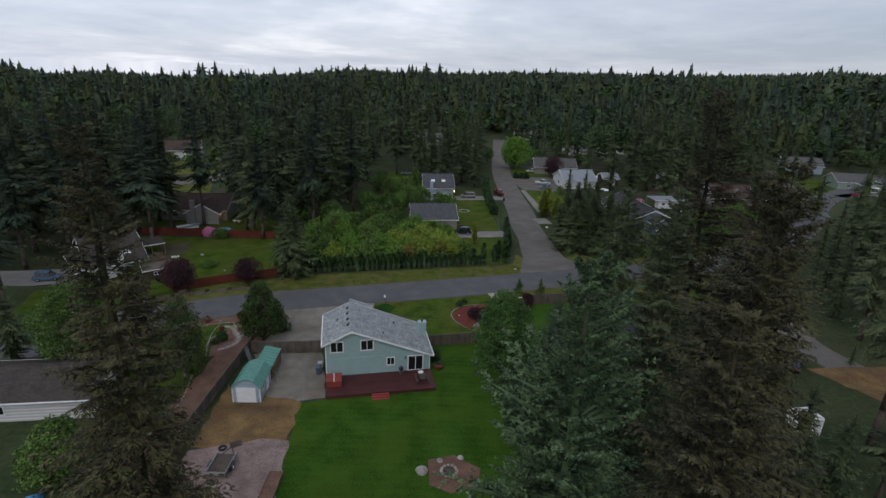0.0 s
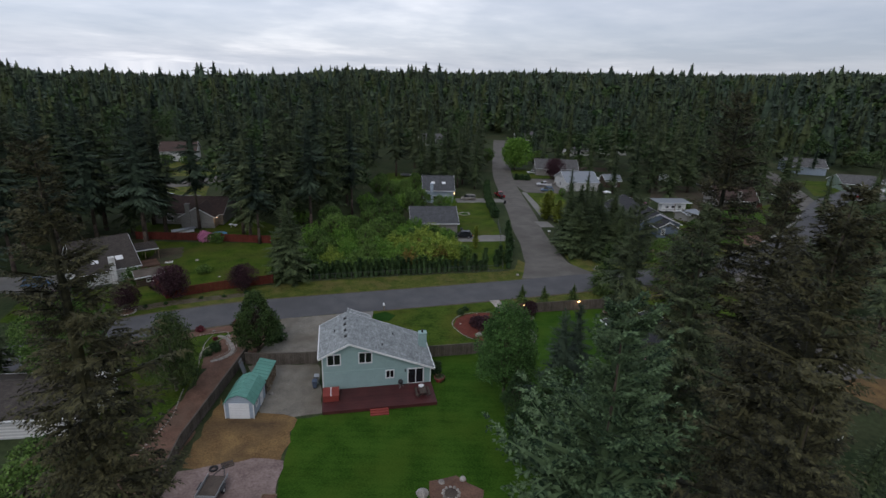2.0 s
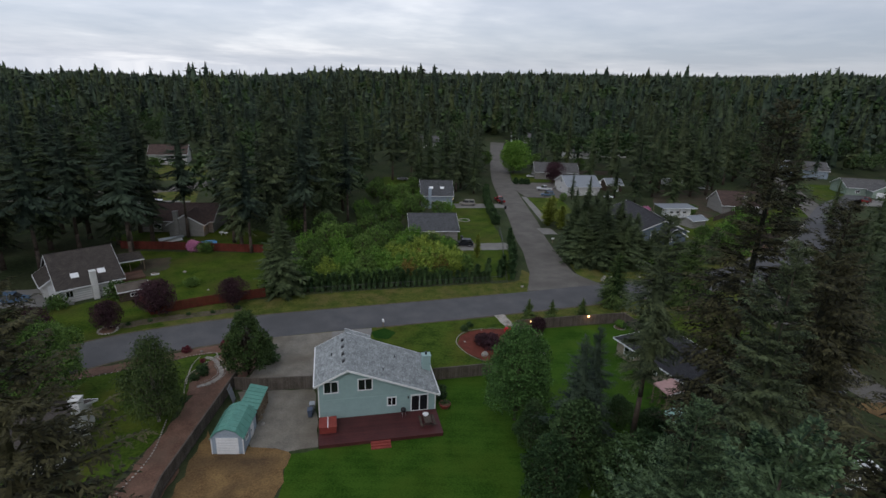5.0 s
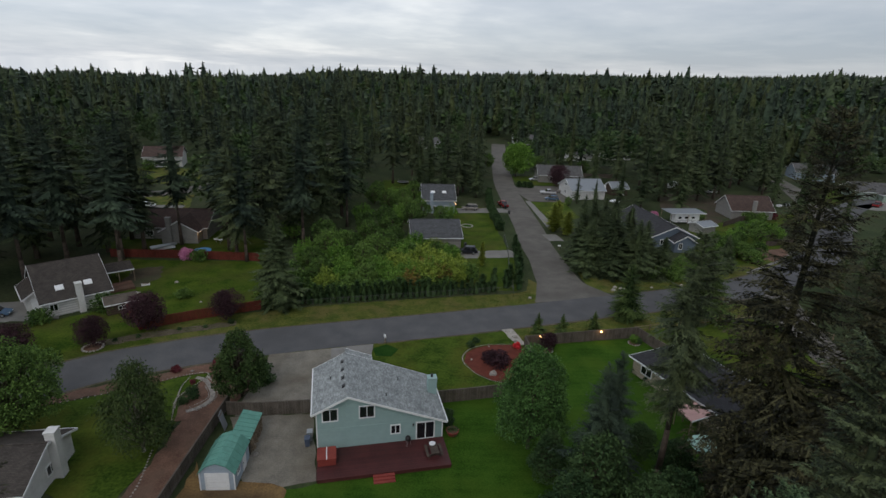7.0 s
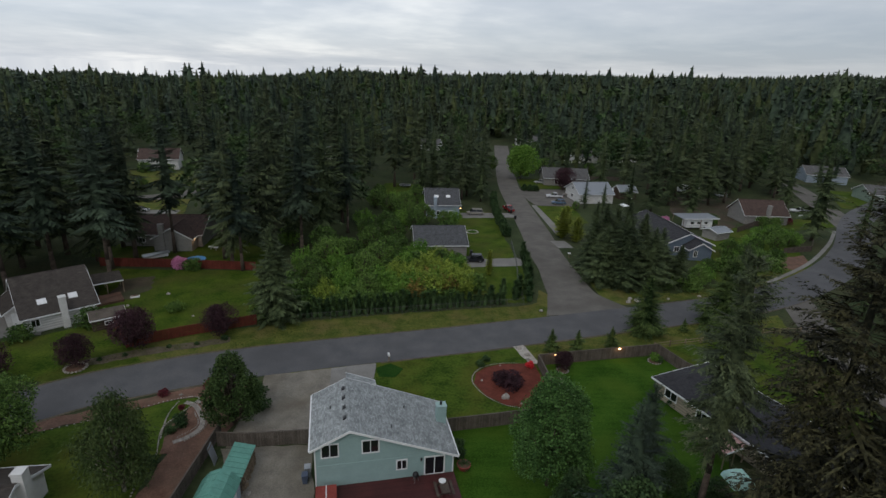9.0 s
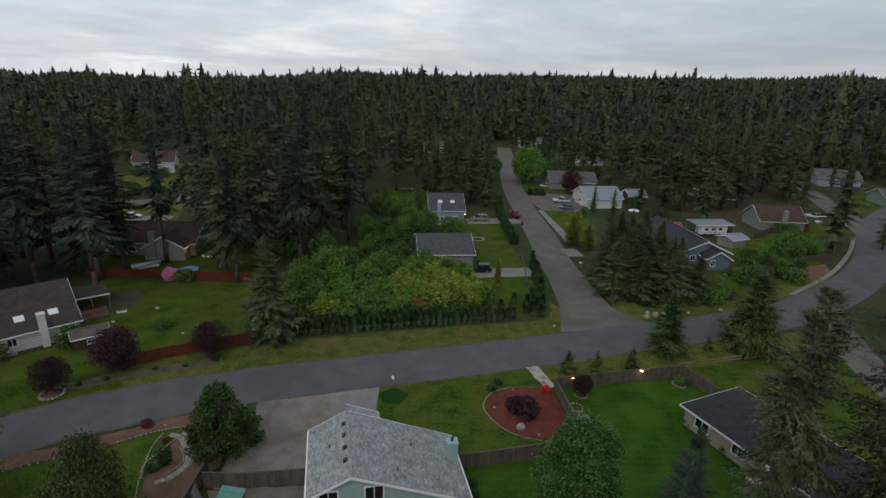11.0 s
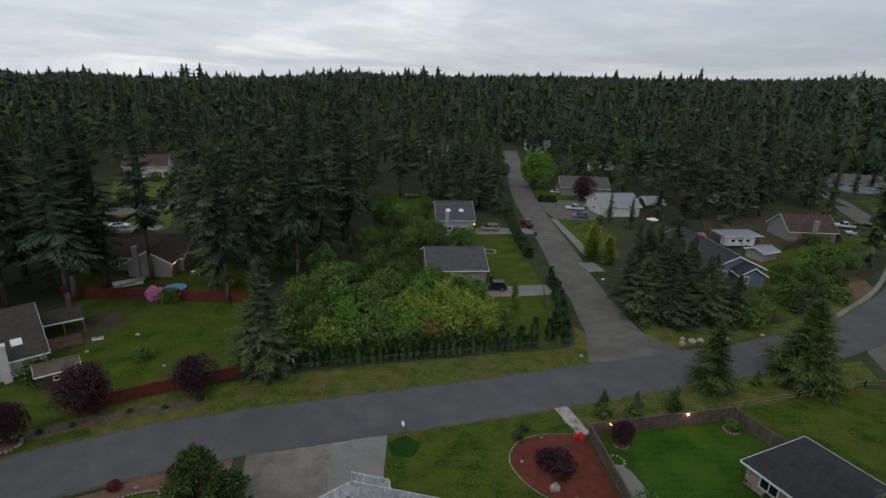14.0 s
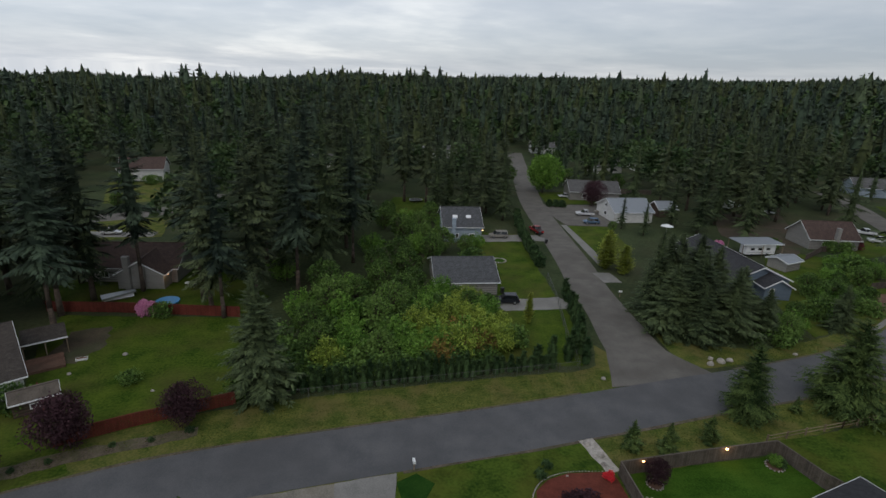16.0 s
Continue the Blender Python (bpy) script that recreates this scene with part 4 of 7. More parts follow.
tufts("verge_grass", 3, 16000, True, "uneven grass tufts on the far verge")
tufts("near_verge_grass", 4, 9000, False, "uneven grass tufts on the near verge")


def main_house():
    wins = [("front", 1.45, 3.85, 1.75, 1.6), ("front", 5.35, 3.9, 1.75, 1.6), ("front", 8.45, 1.45, 1.15, 1.25)]
    ob = gable_house("two-storey blue-green sided house with grey shingle roof", -6.1, 62.5, 5.4, 13.76, 8.4, 5.2, 6.85, M["siding"], M["shingle"], wins, axis="y", over=0.42, ridge_at=0.245, eave2=2.75)
    # sliding door
    g = new("sliding_door")
    g.parent, g.matrix_basis = ob, pose(11.8, 0, 0.46)
    tagged(g, "white-framed glass sliding door")
    part("frame", boxes((-1.08, 1.08, -0.07, 0.02, 2.12, 2.26), (-1.08, -0.95, -0.07, 0.02, 0, 2.12), (0.95, 1.08, -0.07, 0.02, 0, 2.12), (-0.05, 0.05, -0.07, 0.02, 0, 2.12), (-0.95, 0.95, -0.07, 0.02, 0, 0.08)), M["white"], g)
    for a in (-0.95, 0.05):
        part("pane", boxes((a, a + 0.9, -0.03, 0.0, 0.08, 2.12)), M["glass"], g)
    part("belly_band", boxes((0, 9.6, -0.035, 0.0, 2.82, 2.98)), M["siding"], ob)
    for x in (0.0, 13.7):
        part("corner_board", boxes((x - 0.03, x + 0.09, -0.04, 0.1, 0.1, 5.0 if x < 1 else 2.6)), M["white"], ob)
    # projecting bay of the roof over the entry and the garage
    sr = (6.85 - 2.75) / (13.76 * 0.755)
    def rz(x):
        return 6.85 + 0.17 - sr * (x - 3.37)
    bm = roof_slab(bmesh.new(), (3.37, 8.823, rz(3.37)), (6.6, 8.823, rz(6.6)), (6.6, 9.9, rz(6.6)), (3.37, 9.9, rz(3.37)))
    part("entry_roof", bm, M["shingle"], ob)
    part("entry_wall", extrude_y([(3.6, 0), (6.4, 0), (6.4, rz(6.4) - 0.2), (3.6, rz(3.6) - 0.2)], 8.4, 9.6), M["siding"], ob)
    part("bargeboard", extrude_y([(3.37, rz(3.37) - 0.22), (6.6, rz(6.6) - 0.22), (6.6, rz(6.6) + 0.02), (3.37, rz(3.37) + 0.02)], 9.9, 9.94), M["white"], ob)
    part("bargeboard", boxes((6.6, 6.64, 8.85, 9.9, rz(6.6) - 0.24, rz(6.6) + 0.02)), M["white"], ob)
    # roof vents
    for y in (1.9, 3.6, 5.3, 7.0):
        z = 6.85 + 0.17 - 0.30 * (1.65 / 3.37)
        part("roof_vent", roof_slab(bmesh.new(), (2.78, y - 0.22, z - 0.02), (3.12, y - 0.22, z + 0.20), (3.12, y + 0.22, z + 0.20), (2.78, y + 0.22, z - 0.02), 0.2), M["black"], ob, "dark metal roof vent")
    for x, y in ((1.6, 4.6), (7.6, 1.6), (9.4, 5.6)):
        z = 5.2 + 0.17 + (1.65 / 3.37) * x if x < 3.37 else rz(x)
        part("vent_pipe", tube(bmesh.new(), (x, y, z - 0.1), (x, y, z + 0.35), 0.06, 0.06), M["black"], ob)
    # chimney
    c = part("chimney", boxes((12.9, 13.95, 4.6, 5.5, 0, 5.0), (12.85, 14.0, 4.55, 5.55, 5.0, 5.1)), M["siding"], ob, "boxed siding chimney")
    part("flue", tube(bmesh.new(), (13.4, 5.05, 5.1), (13.4, 5.05, 5.5), 0.14, 0.14), M["black"], c, "dark metal flue cap")
    part("wall_light", boxes((10.35, 10.5, -0.14, 0, 2.3, 2.6)), M["black"], ob)
    return ob


main_house()


# ---- named trees ----
NEAR = (52, 6, 18, 9)
FINE = dict(fat=0.20, reach=0.36, ragged=0.42, shoot=0.30, loose=0.28, body=0.03, core=0.07)
conifer("fir_tree", 11, 36.4, 5.0, 5.8, NEAR, M["fir_brown"], "tall dense dark fir with drooping boughs", pose(-11.1, 25.5, 0), droop=0.30, power=0.78, **FINE)
conifer("fir_tree", 12, 38.4, 4.0, 6.5, (50, 7, 16, 8), M["fir_brown"], "tallest dark fir of the grove", pose(32.4, 48.3, 0, 0, 0, 40), droop=0.3, power=0.62, **FINE)
conifer("fir_tree", 13, 33.4, 5.0, 5.2, NEAR, M["fir"], "dark green fir with ragged crown", pose(18.0, 28.2, 0), droop=0.25, power=0.8, **FINE)
long_fir = conifer("fir_tree", 14, 32.0, 4.0, 7.0, (48, 7, 16, 8), M["fir_brown"], "dark ragged fir with long low boughs", pose(33, 41.2, 0, 0, 0, 80), droop=0.32, power=0.65, **FINE)
conifer("fir_tree", 15, 36.2, 5.0, 6.6, (56, 6, 18, 9), M["fir_brown"], "tall brownish fir at the grove's edge", pose(17.0, 19.5, 0, 0, 0, 10), droop=0.25, power=0.8, **FINE)
conifer("fir_tree", 18, 33.0, 12.0, 4.6, (44, 6, 16, 9), M["fir_brown"], "brownish fir with pale young shoots", pose(11.8, 13.8, 0, 0, 0, 10), droop=0.05, power=0.8, **FINE)
conifer("fir_tree", 16, 29.0, 12.0, 5.0, (30, 6, 16, 5), M["fir"], "tall fir with bare lower trunk", pose(57, 46, 0), droop=0.35)
conifer("fir_tree", 17, 28.0, 11.5, 3.0, (34, 6, 14, 6), M["fir"], "slim fir with long bare trunk", pose(27, 52.6, 0), droop=0.35, power=0.45, ragged=0.45)
conifer("silver_fir", 21, 33.2, 5.0, 6.0, (46, 8, 18, 10), M["silver"], "tall silvery green fir with upswept boughs", pose(8.7, 17.1, 0), droop=-0.30, power=0.72, hang=-0.05, curl=0.2, fat=0.24, reach=0.34, ragged=0.45, shoot=0.26, loose=0.35, body=0.03, core=0.07)
conifer("silver_fir", 22, 26.5, 5.0, 5.4, (40, 7, 16, 9), M["silver"], "silvery green fir in the grove", pose(14.6, 27.5, 0), droop=-0.25, power=0.72, hang=-0.05, curl=0.2, fat=0.24, reach=0.34, ragged=0.45, shoot=0.26, loose=0.35, body=0.03, core=0.07)
leafy("alder_tree", 23, 9.5, 1.0, 3.6, 9000, 0.22, M["hedge"], "small green leafy tree by the lawn", pose(16.6, 47.5, 0), count=34, pointed=0.5, lobe=0.55)
grove = leafy("alder_tree", 24, 10.6, 1.0, 4.4, 9000, 0.25, M["hedge"], "leafy green tree under the firs", pose(20.2, 51.2, 0), count=40, pointed=0.5, lobe=0.5)
leafy("maple_tree", 25, 13.0, 1.6, 5.4, 36000, 0.18, M["leaf_fresh"], "full green leafy tree beside the lawn fence", pose(17, 61.6, 0), count=44, pointed=0.45, lobe=0.62)
conifer("fir_tree", 26, 15.7, 0.8, 4.0, (28, 6, 12, 4), M["forest_deep"], "small dark fir beside the leafy tree", pose(21, 53.5, 0), droop=0.15, skirt=0.9)
conifer("fir_tree", 27, 14.6, 0.8, 3.8, (28, 6, 12, 4), M["forest_deep"], "dark young fir on the shaded lawn", pose(24.2, 57.4, 0), droop=0.15, skirt=0.9)
leafy("birch_tree", 28, 11.6, 1.0, 4.8, 15000, 0.12, M["leaf_dusk"], "weeping birch on the neighbour lawn", pose(-24.4, 64, 0), count=46, pointed=0.55, weep=1.4, bark="bark_pale", lobe=0.7, fill=0.85)
leafy("pine_tree", 29, 10.2, 0.5, 4.3, 15000, 0.20, M["pine"], "bushy green pine beside the driveway", pose(-16.6, 73.6, 0), count=90, pointed=0.55, lobe=0.36, fill=0.8)
leafy("maple_tree", 30, 12.0, 1.5, 6.0, 26000, 0.21, M["leaf"], "broad dark green leafy tree behind the grey roof", pose(-38.5, 67, 0), count=44, lobe=0.6)

spruce = conifer("spruce_tree", 31, 10.0, 0.5, 4.1, (24, 8, 12, 4), M["spruce_light"], "green spruce by the street", pose(43.2, 93.2, 0), power=0.8, droop=0.12, skirt=0.95, ragged=0.18)
spruce.scale = (1.0, 1.0, 1.02)
big = conifer("spruce_tree", 32, 12.6, 0.3, 6.4, (26, 9, 14, 4), M["spruce_light"], "dense broad spruce beside the street", pose(58, 94.4, 0), power=0.78, droop=0.12, skirt=0.95, ragged=0.18)
small = conifer("spruce_tree", 33, 4.2, 0.2, 1.5, (18, 8, 14), M["spruce_light"], "young spruce beside the fence", pose(29.6, 87.2, 0), group="young spruces by the fence", power=0.9, droop=-0.15, skirt=0.9)


def again(src, x, y, h=1.0, wide=None, turn=0.0, label=""):
    c = copy_thing(src, pose(x, y, 0, 0, 0, turn))
    wide = wide or h
    c.scale = (wide, wide, h)
    return tagged(c, label)


for x, y, h, wide, turn in ((23.6, 47.6, 0.82, 0.9, 80), (17.6, 56.6, 0.62, 0.6, 200), (26.4, 48.6, 0.8, 0.9, 310), (30.6, 55.2, 0.55, 0.7, 30), (33.6, 53.4, 0.5, 0.75, 150), (29.0, 59.6, 0.42, 0.55, 250)):
    again(grove, x, y, h, wide, turn)
again(long_fir, 38.6, 45.6, 0.82, 0.85, 200)
again(small, 25.9, 88.2, 0.95, turn=60)
again(small, 35.6, 88.8, 0.9, turn=140)
again(small, 50.5, 93.6, 0.6, turn=20)

# mid-distance conifer kinds
MID = (28, 6, 24)
tall_a = conifer("fir_tree", 41, 30, 5, 4.4, MID, M["fir"], "tall dark fir in the grove behind the lots", pose(-29.8, 125, 0), droop=0.42, power=0.62, ragged=0.5, reach=0.38, fat=0.15, body=0.06)
tall_b = conifer("fir_tree", 42, 30, 10, 4.0, MID, M["forest_deep"], "tall fir with bare lower trunk", pose(-44.6, 135, 0), droop=0.42, power=0.55, ragged=0.55, reach=0.38, fat=0.15, body=0.06)
tall_c = conifer("fir_tree", 43, 28, 3, 4.8, MID, M["spruce"], "broad dark fir with ragged crown", pose(-20.3, 140, 0), droop=0.38, power=0.72, ragged=0.45, reach=0.38, fat=0.15, body=0.06)
slim_a = conifer("fir_tree", 45, 30, 6, 4.4, (26, 6, 15), M["fir"], "tall dark fir behind the far lots", pose(-84, 142, 0), droop=0.4, power=0.62, ragged=0.5, reach=0.40, fat=0.17, body=0.07)
slim_c = conifer("fir_tree", 46, 28, 3, 4.6, (26, 6, 15), M["spruce"], "dark pointed fir at the forest's edge", pose(-90, 130, 0), droop=0.38, power=0.75, ragged=0.45, reach=0.40, fat=0.17, body=0.07)
full = conifer("spruce_tree", 44, 16, 0.6, 4.3, (28, 9, 26), M["spruce"], "dense dark spruce with boughs to the ground", pose(45, 121, 0), droop=0.2, power=0.9, skirt=0.95, ragged=0.28, blend=0.6, reach=0.36, fat=0.15)
for i, (x, y, h, kind) in enumerate([
    (-53, 125, 0.95, tall_b), (-51, 131, 0.94, tall_a), (-58, 130, 1.0, tall_c), (-62, 122, 0.95, tall_b), (-66, 134, 1.0, tall_a), (-57, 139, 0.9, tall_b),
    (-70, 126, 1.05, tall_c), (-74, 138, 0.95, tall_b), (-80, 128, 1.0, tall_a), (-50, 118, 0.9, tall_b), (-64, 112, 0.92, tall_b), (-72, 114, 1.0, tall_a), (-82, 118, 0.95, tall_c),
    (-68, 104, 0.85, tall_b), (-40, 150, 1.0, tall_a), (-27.5, 123.5, 0.8, tall_b), (-33, 131, 0.95, tall_b), (-24, 131, 1.0, tall_a), (-17, 133, 0.98, tall_b), (-13, 143, 1.05, tall_c),
    (-26, 150, 1.05, tall_a), (-18, 155, 1.0, tall_b), (-10, 160, 1.06, tall_c), (-12, 172, 1.12, tall_a), (-9.5, 184, 1.08, slim_a), (-30, 160, 1.0, tall_c), (-22, 168, 1.05, tall_a), (-35, 140, 0.9, tall_c),
    (-8, 150, 0.8, tall_b), (5.4, 208, 1.05, slim_a), (-6, 206, 1.0, slim_c), (12.5, 207, 0.95, slim_a), (18.3, 195, 0.8, slim_c), (24, 197, 0.8, slim_a), (29.6, 194, 0.82, slim_c), (35, 196, 0.7, slim_c),
    (27, 188, 0.72, slim_a), (22, 187, 0.70, slim_c), (33, 186, 0.66, slim_c), (36.5, 203, 0.75, slim_a), (14, 190, 0.72, slim_c), (40, 218, 0.7, slim_a), (33, 210, 0.8, slim_a), (42, 230, 0.75, slim_c),
    (86, 174, 0.74, tall_c), (95.4, 166.8, 0.64, tall_c), (82, 181, 0.52, tall_c), (97, 183, 0.85, slim_c), (104, 181, 0.9, tall_a), (112, 184, 0.98, slim_c), (120, 187, 0.92, slim_a), (103, 190, 0.95, slim_a), (128, 196, 0.9, slim_c), (110, 193, 1.0, slim_a), (98, 200, 0.95, slim_a), (117, 200, 1.0, slim_c), (108, 206, 0.95, slim_a),
    (90, 203, 0.85, slim_a), (124, 207, 0.95, slim_a), (84, 210, 0.75, slim_c), (152, 202, 0.95, slim_c), (130, 142, 0.55, slim_c), (118, 116, 0.85, slim_c), (138, 180, 0.72, slim_c), (146, 196, 0.78, slim_a), (71.5, 215, 0.5, slim_c), (68.9, 171.5, 0.34, tall_c),
    (104, 98, 0.95, slim_c), (112, 104, 0.9, slim_a), (90, 91, 0.42, slim_c), (86, 84, 0.45, slim_a), (80, 78, 0.4, slim_c), (100, 84, 1.0, slim_a), (86, 76, 0.95, slim_a), (94, 68, 0.95, slim_c), (78, 70, 0.9, slim_a), (84, 58, 0.95, slim_a),
    (69.5, 62.5, 0.14, slim_c), (88, 98, 0.36, slim_c), (96, 97, 0.45, slim_a), (93, 85, 0.45, slim_c), (101, 91, 0.5, slim_a), (99, 104, 0.42, slim_c), (82, 86, 0.3, slim_a), (108, 110, 0.5, slim_c), (110, 96, 0.7, slim_a), (140, 207, 0.95, slim_a), (149, 214, 1.0, slim_c), (156, 222, 0.95, slim_a), (150, 203, 0.8, slim_c), (166, 238, 0.9, slim_a), (178, 246, 0.95, slim_c), (188, 250, 0.9, slim_a), (42, 40, 0.42, slim_a), (46, 47, 0.30, slim_c), (50, 38, 0.55, slim_a), (40, 34, 0.5, slim_c), (50, 53, 0.2, slim_c), (62, 36, 0.95, slim_c), (72, 40, 0.95, slim_a),
    (65.5, 178, 0.34, tall_c), (-70, 90, 0.8, tall_b), (-60, 86, 0.7, tall_b), (-78, 98, 0.95, tall_a), (-46, 66, 0.5, tall_c)]):
    tall = 1.15 if x < 14 and y > 138 else 1.04 if x < -45 else 1.0
    again(kind, x, y, h * tall, h * (1.2 if x > 80 else 1.2 if 10 < x < 45 or x < -45 else 1.08), turn=(i * 67) % 360)
for i, (x, y, h) in enumerate([(50, 116, 0.98), (54.5, 113.6, 0.85), (49, 125, 1.0), (52, 121, 1.08), (58, 117, 0.78), (45.2, 115.5, 0.85), (56.5, 122, 0.9), (48.5, 112.5, 0.7), (53, 128, 0.95), (60.5, 113.5, 0.6)]):
    again(full, x, y, h * 0.92, h * 1.5, turn=i * 53)
again(full, -16.8, 100.6, 1.05, 1.3, turn=40)
again(full, 76.2, 115.2, 0.55, 0.7, turn=70)
again(tall_c, 116.6, 143.4, 0.95, 1.15, 130)


# ---- forest ----
def forest(name, seed, rows, detail, label, materials, wide=1.0, point=1.0, **kw):
    """Firs of a few habits, each one turned, stretched and widened in its own way."""
    rg = np.random.default_rng(seed)
    habits = [fir_crown(1.0, b, r * wide, seed * 10 + k, *detail, power=pw * point, droop=dr, ragged=0.42, **kw) for k, (b, r, pw, dr) in enumerate(((0.10, 0.17, 0.75, 0.3), (0.22, 0.145, 0.6, 0.4), (0.06, 0.19, 0.9, 0.2), (0.28, 0.13, 0.65, 0.35), (0.12, 0.155, 0.8, 0.35)))]
    V, Q, tone, off = [], [], [], 0
    for x, y, z, h in rows:
        v, q = habits[rg.integers(0, len(habits))]
        a, span = rg.uniform(0, math.tau), h * rg.uniform(0.85, 1.25) * (20 / max(h, 12)) ** 0.25
        c, sn = math.cos(a) * span, math.sin(a) * span
        V.append(np.stack([x + v[:, 0] * c - v[:, 1] * sn, y + v[:, 0] * sn + v[:, 1] * c, z + v[:, 2] * h], 1))
        Q.append(q + off)
        off += len(v)
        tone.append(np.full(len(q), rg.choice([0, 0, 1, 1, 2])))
    me = quads_mesh(name, np.concatenate(V), np.concatenate(Q), materials[0])
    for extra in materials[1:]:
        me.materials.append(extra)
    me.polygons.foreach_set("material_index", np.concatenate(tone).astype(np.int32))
    return tagged(new(name, me), label, "forest", kind="stuff")


def leaf_wood(name, seed, rows, leaves, label, material):
    rg = np.random.default_rng(seed)
    V, Q, off = [], [], 0
    for x, y, z, h in rows:
        d = unit(rg.normal(size=(leaves, 3)))
        d[:, 2] = np.abs(d[:, 2]) - 0.25
        lump = 1 + 0.3 * np.sin(5 * d[:, 0] + x) * np.sin(5 * d[:, 1] + y)
        p = np.array([x, y, z + h * 0.55]) + d * lump[:, None] * np.array([h * 0.32, h * 0.32, h * 0.45]) * rg.uniform(0.75, 1.05, leaves)[:, None]
        e = unit(d + rg.normal(size=(leaves, 3)) * 0.7)
        w = unit(np.cross(e, rg.normal(size=(leaves, 3))))
        ln = h * rg.uniform(0.10, 0.20, leaves) * (90 / leaves) ** 0.5
        v, q = kites(p, e, w, ln, ln * 0.4, 0.1)
        V.append(v)
        Q.append(q + off)
        off += len(v)
    return tagged(new(name, quads_mesh(name, np.concatenate(V), np.concatenate(Q), material)), label, "forest", kind="stuff")


def near_line(x, y, line, r):
    for (x0, y0), (x1, y1) in zip(line, line[1:]):
        dx, dy = x1 - x0, y1 - y0
        t = max(0, min(1, ((x - x0) * dx + (y - y0) * dy) / (dx * dx + dy * dy)))
        if math.hypot(x - x0 - t * dx, y - y0 - t * dy) < r:
            return True
    return False


FAR_HOUSES = [(124, 280), (26, 305), (88, 335), (-24, 270), (101, 273), (194, 234)]


def open_ground(x, y):
    if y < 140 and -85 < x < 118:
        return True
    if y < 215 and -6 < x < 205 or -60 < x <= -6 and y < 150:
        return True
    if near_line(x, y, SIDE, 9) or near_line(x, y, MAIN, 9) or near_line(x, y, [(-150, 150), (-72, 186), (-55, 215)], 8) or near_line(x, y, [(136, 148), (158, 190), (175, 225), (195, 262)], 9):
        return True
    if -98 < x < -62 and 165 < y < 246 or 55 < x < 85 and y < 228 or 180 < x < 215 and 220 < y < 262:
        return True
    if any(math.hypot(x - hx, y - hy) < 12 for hx, hy in FAR_HOUSES):
        return True
    if near_line(x, y, [(-45, 130), (-84, 236)], 9):
        return True
    return False


def forest_rows():
    rnd = random.Random(77)
    rows, leafs = [], []
    r = 110.0
    while r < 995:
        gap = 8.2 + r * 0.0075 if r < 780 else 12.0
        n = int(2 * radians(56) * r / gap)
        for k in range(n):
            a = radians(-56 + 112 * (k + rnd.random()) / n)
            rr = r + rnd.uniform(-1.5, 1.5) * gap
            x, y = rr * math.sin(a), 26 + rr * math.cos(a)
            if open_ground(x, y):
                continue
            z = float(hill(np.array(x), np.array(y)))
            clump = noise.noise(Vector((x * 0.012, y * 0.012, 3.0)))
            h = 20.5 + 12 * clump + rnd.uniform(-8, 7) + (rnd.uniform(3, 8) if rnd.random() < 0.2 else 0)
            if r > 700:
                h = 14 + rnd.uniform(-1.2, 1.2) + 2 * clump + (rnd.uniform(0, 4) if rnd.random() < 0.12 else 0)
            if -0.527 < a < -0.447 and 680 < rr < 770 and rnd.random() < 0.4:
                h = 19 + rnd.uniform(0, 8)
            if rnd.random() < (0.36 + 0.5 * clump if r < 650 else 0.10):
                leafs.append((x, y, z, h * 0.62))
            else:
                rows.append((x, y, z, h))
        r += gap
    return rows, leafs


FOREST, WOOD = forest_rows()
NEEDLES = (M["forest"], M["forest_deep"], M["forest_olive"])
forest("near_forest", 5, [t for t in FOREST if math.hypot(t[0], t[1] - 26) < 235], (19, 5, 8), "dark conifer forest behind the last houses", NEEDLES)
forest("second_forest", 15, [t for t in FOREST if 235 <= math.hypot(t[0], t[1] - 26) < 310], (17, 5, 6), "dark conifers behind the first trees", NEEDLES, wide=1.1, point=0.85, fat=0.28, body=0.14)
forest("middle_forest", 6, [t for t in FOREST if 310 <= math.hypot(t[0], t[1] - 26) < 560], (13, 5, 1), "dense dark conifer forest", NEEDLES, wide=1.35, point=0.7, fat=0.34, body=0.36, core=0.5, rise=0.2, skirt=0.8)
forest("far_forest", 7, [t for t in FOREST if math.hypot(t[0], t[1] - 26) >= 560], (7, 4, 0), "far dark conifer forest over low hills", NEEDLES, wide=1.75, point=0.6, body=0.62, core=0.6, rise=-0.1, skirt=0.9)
leaf_wood("near_leafy_woods", 9, [t for t in WOOD if math.hypot(t[0], t[1] - 26) < 330], 420, "leafy trees at the edge of the forest", M["forest_leaf"])
leaf_wood("leafy_woods", 8, [t for t in WOOD if math.hypot(t[0], t[1] - 26) >= 330], 56, "scattered leafy trees among the conifers", M["forest_leaf"])


# ---- the yard of the blue-green house ----
HOUSE = pose(-6.1, 62.5, 0, 0, 0, 5.4)


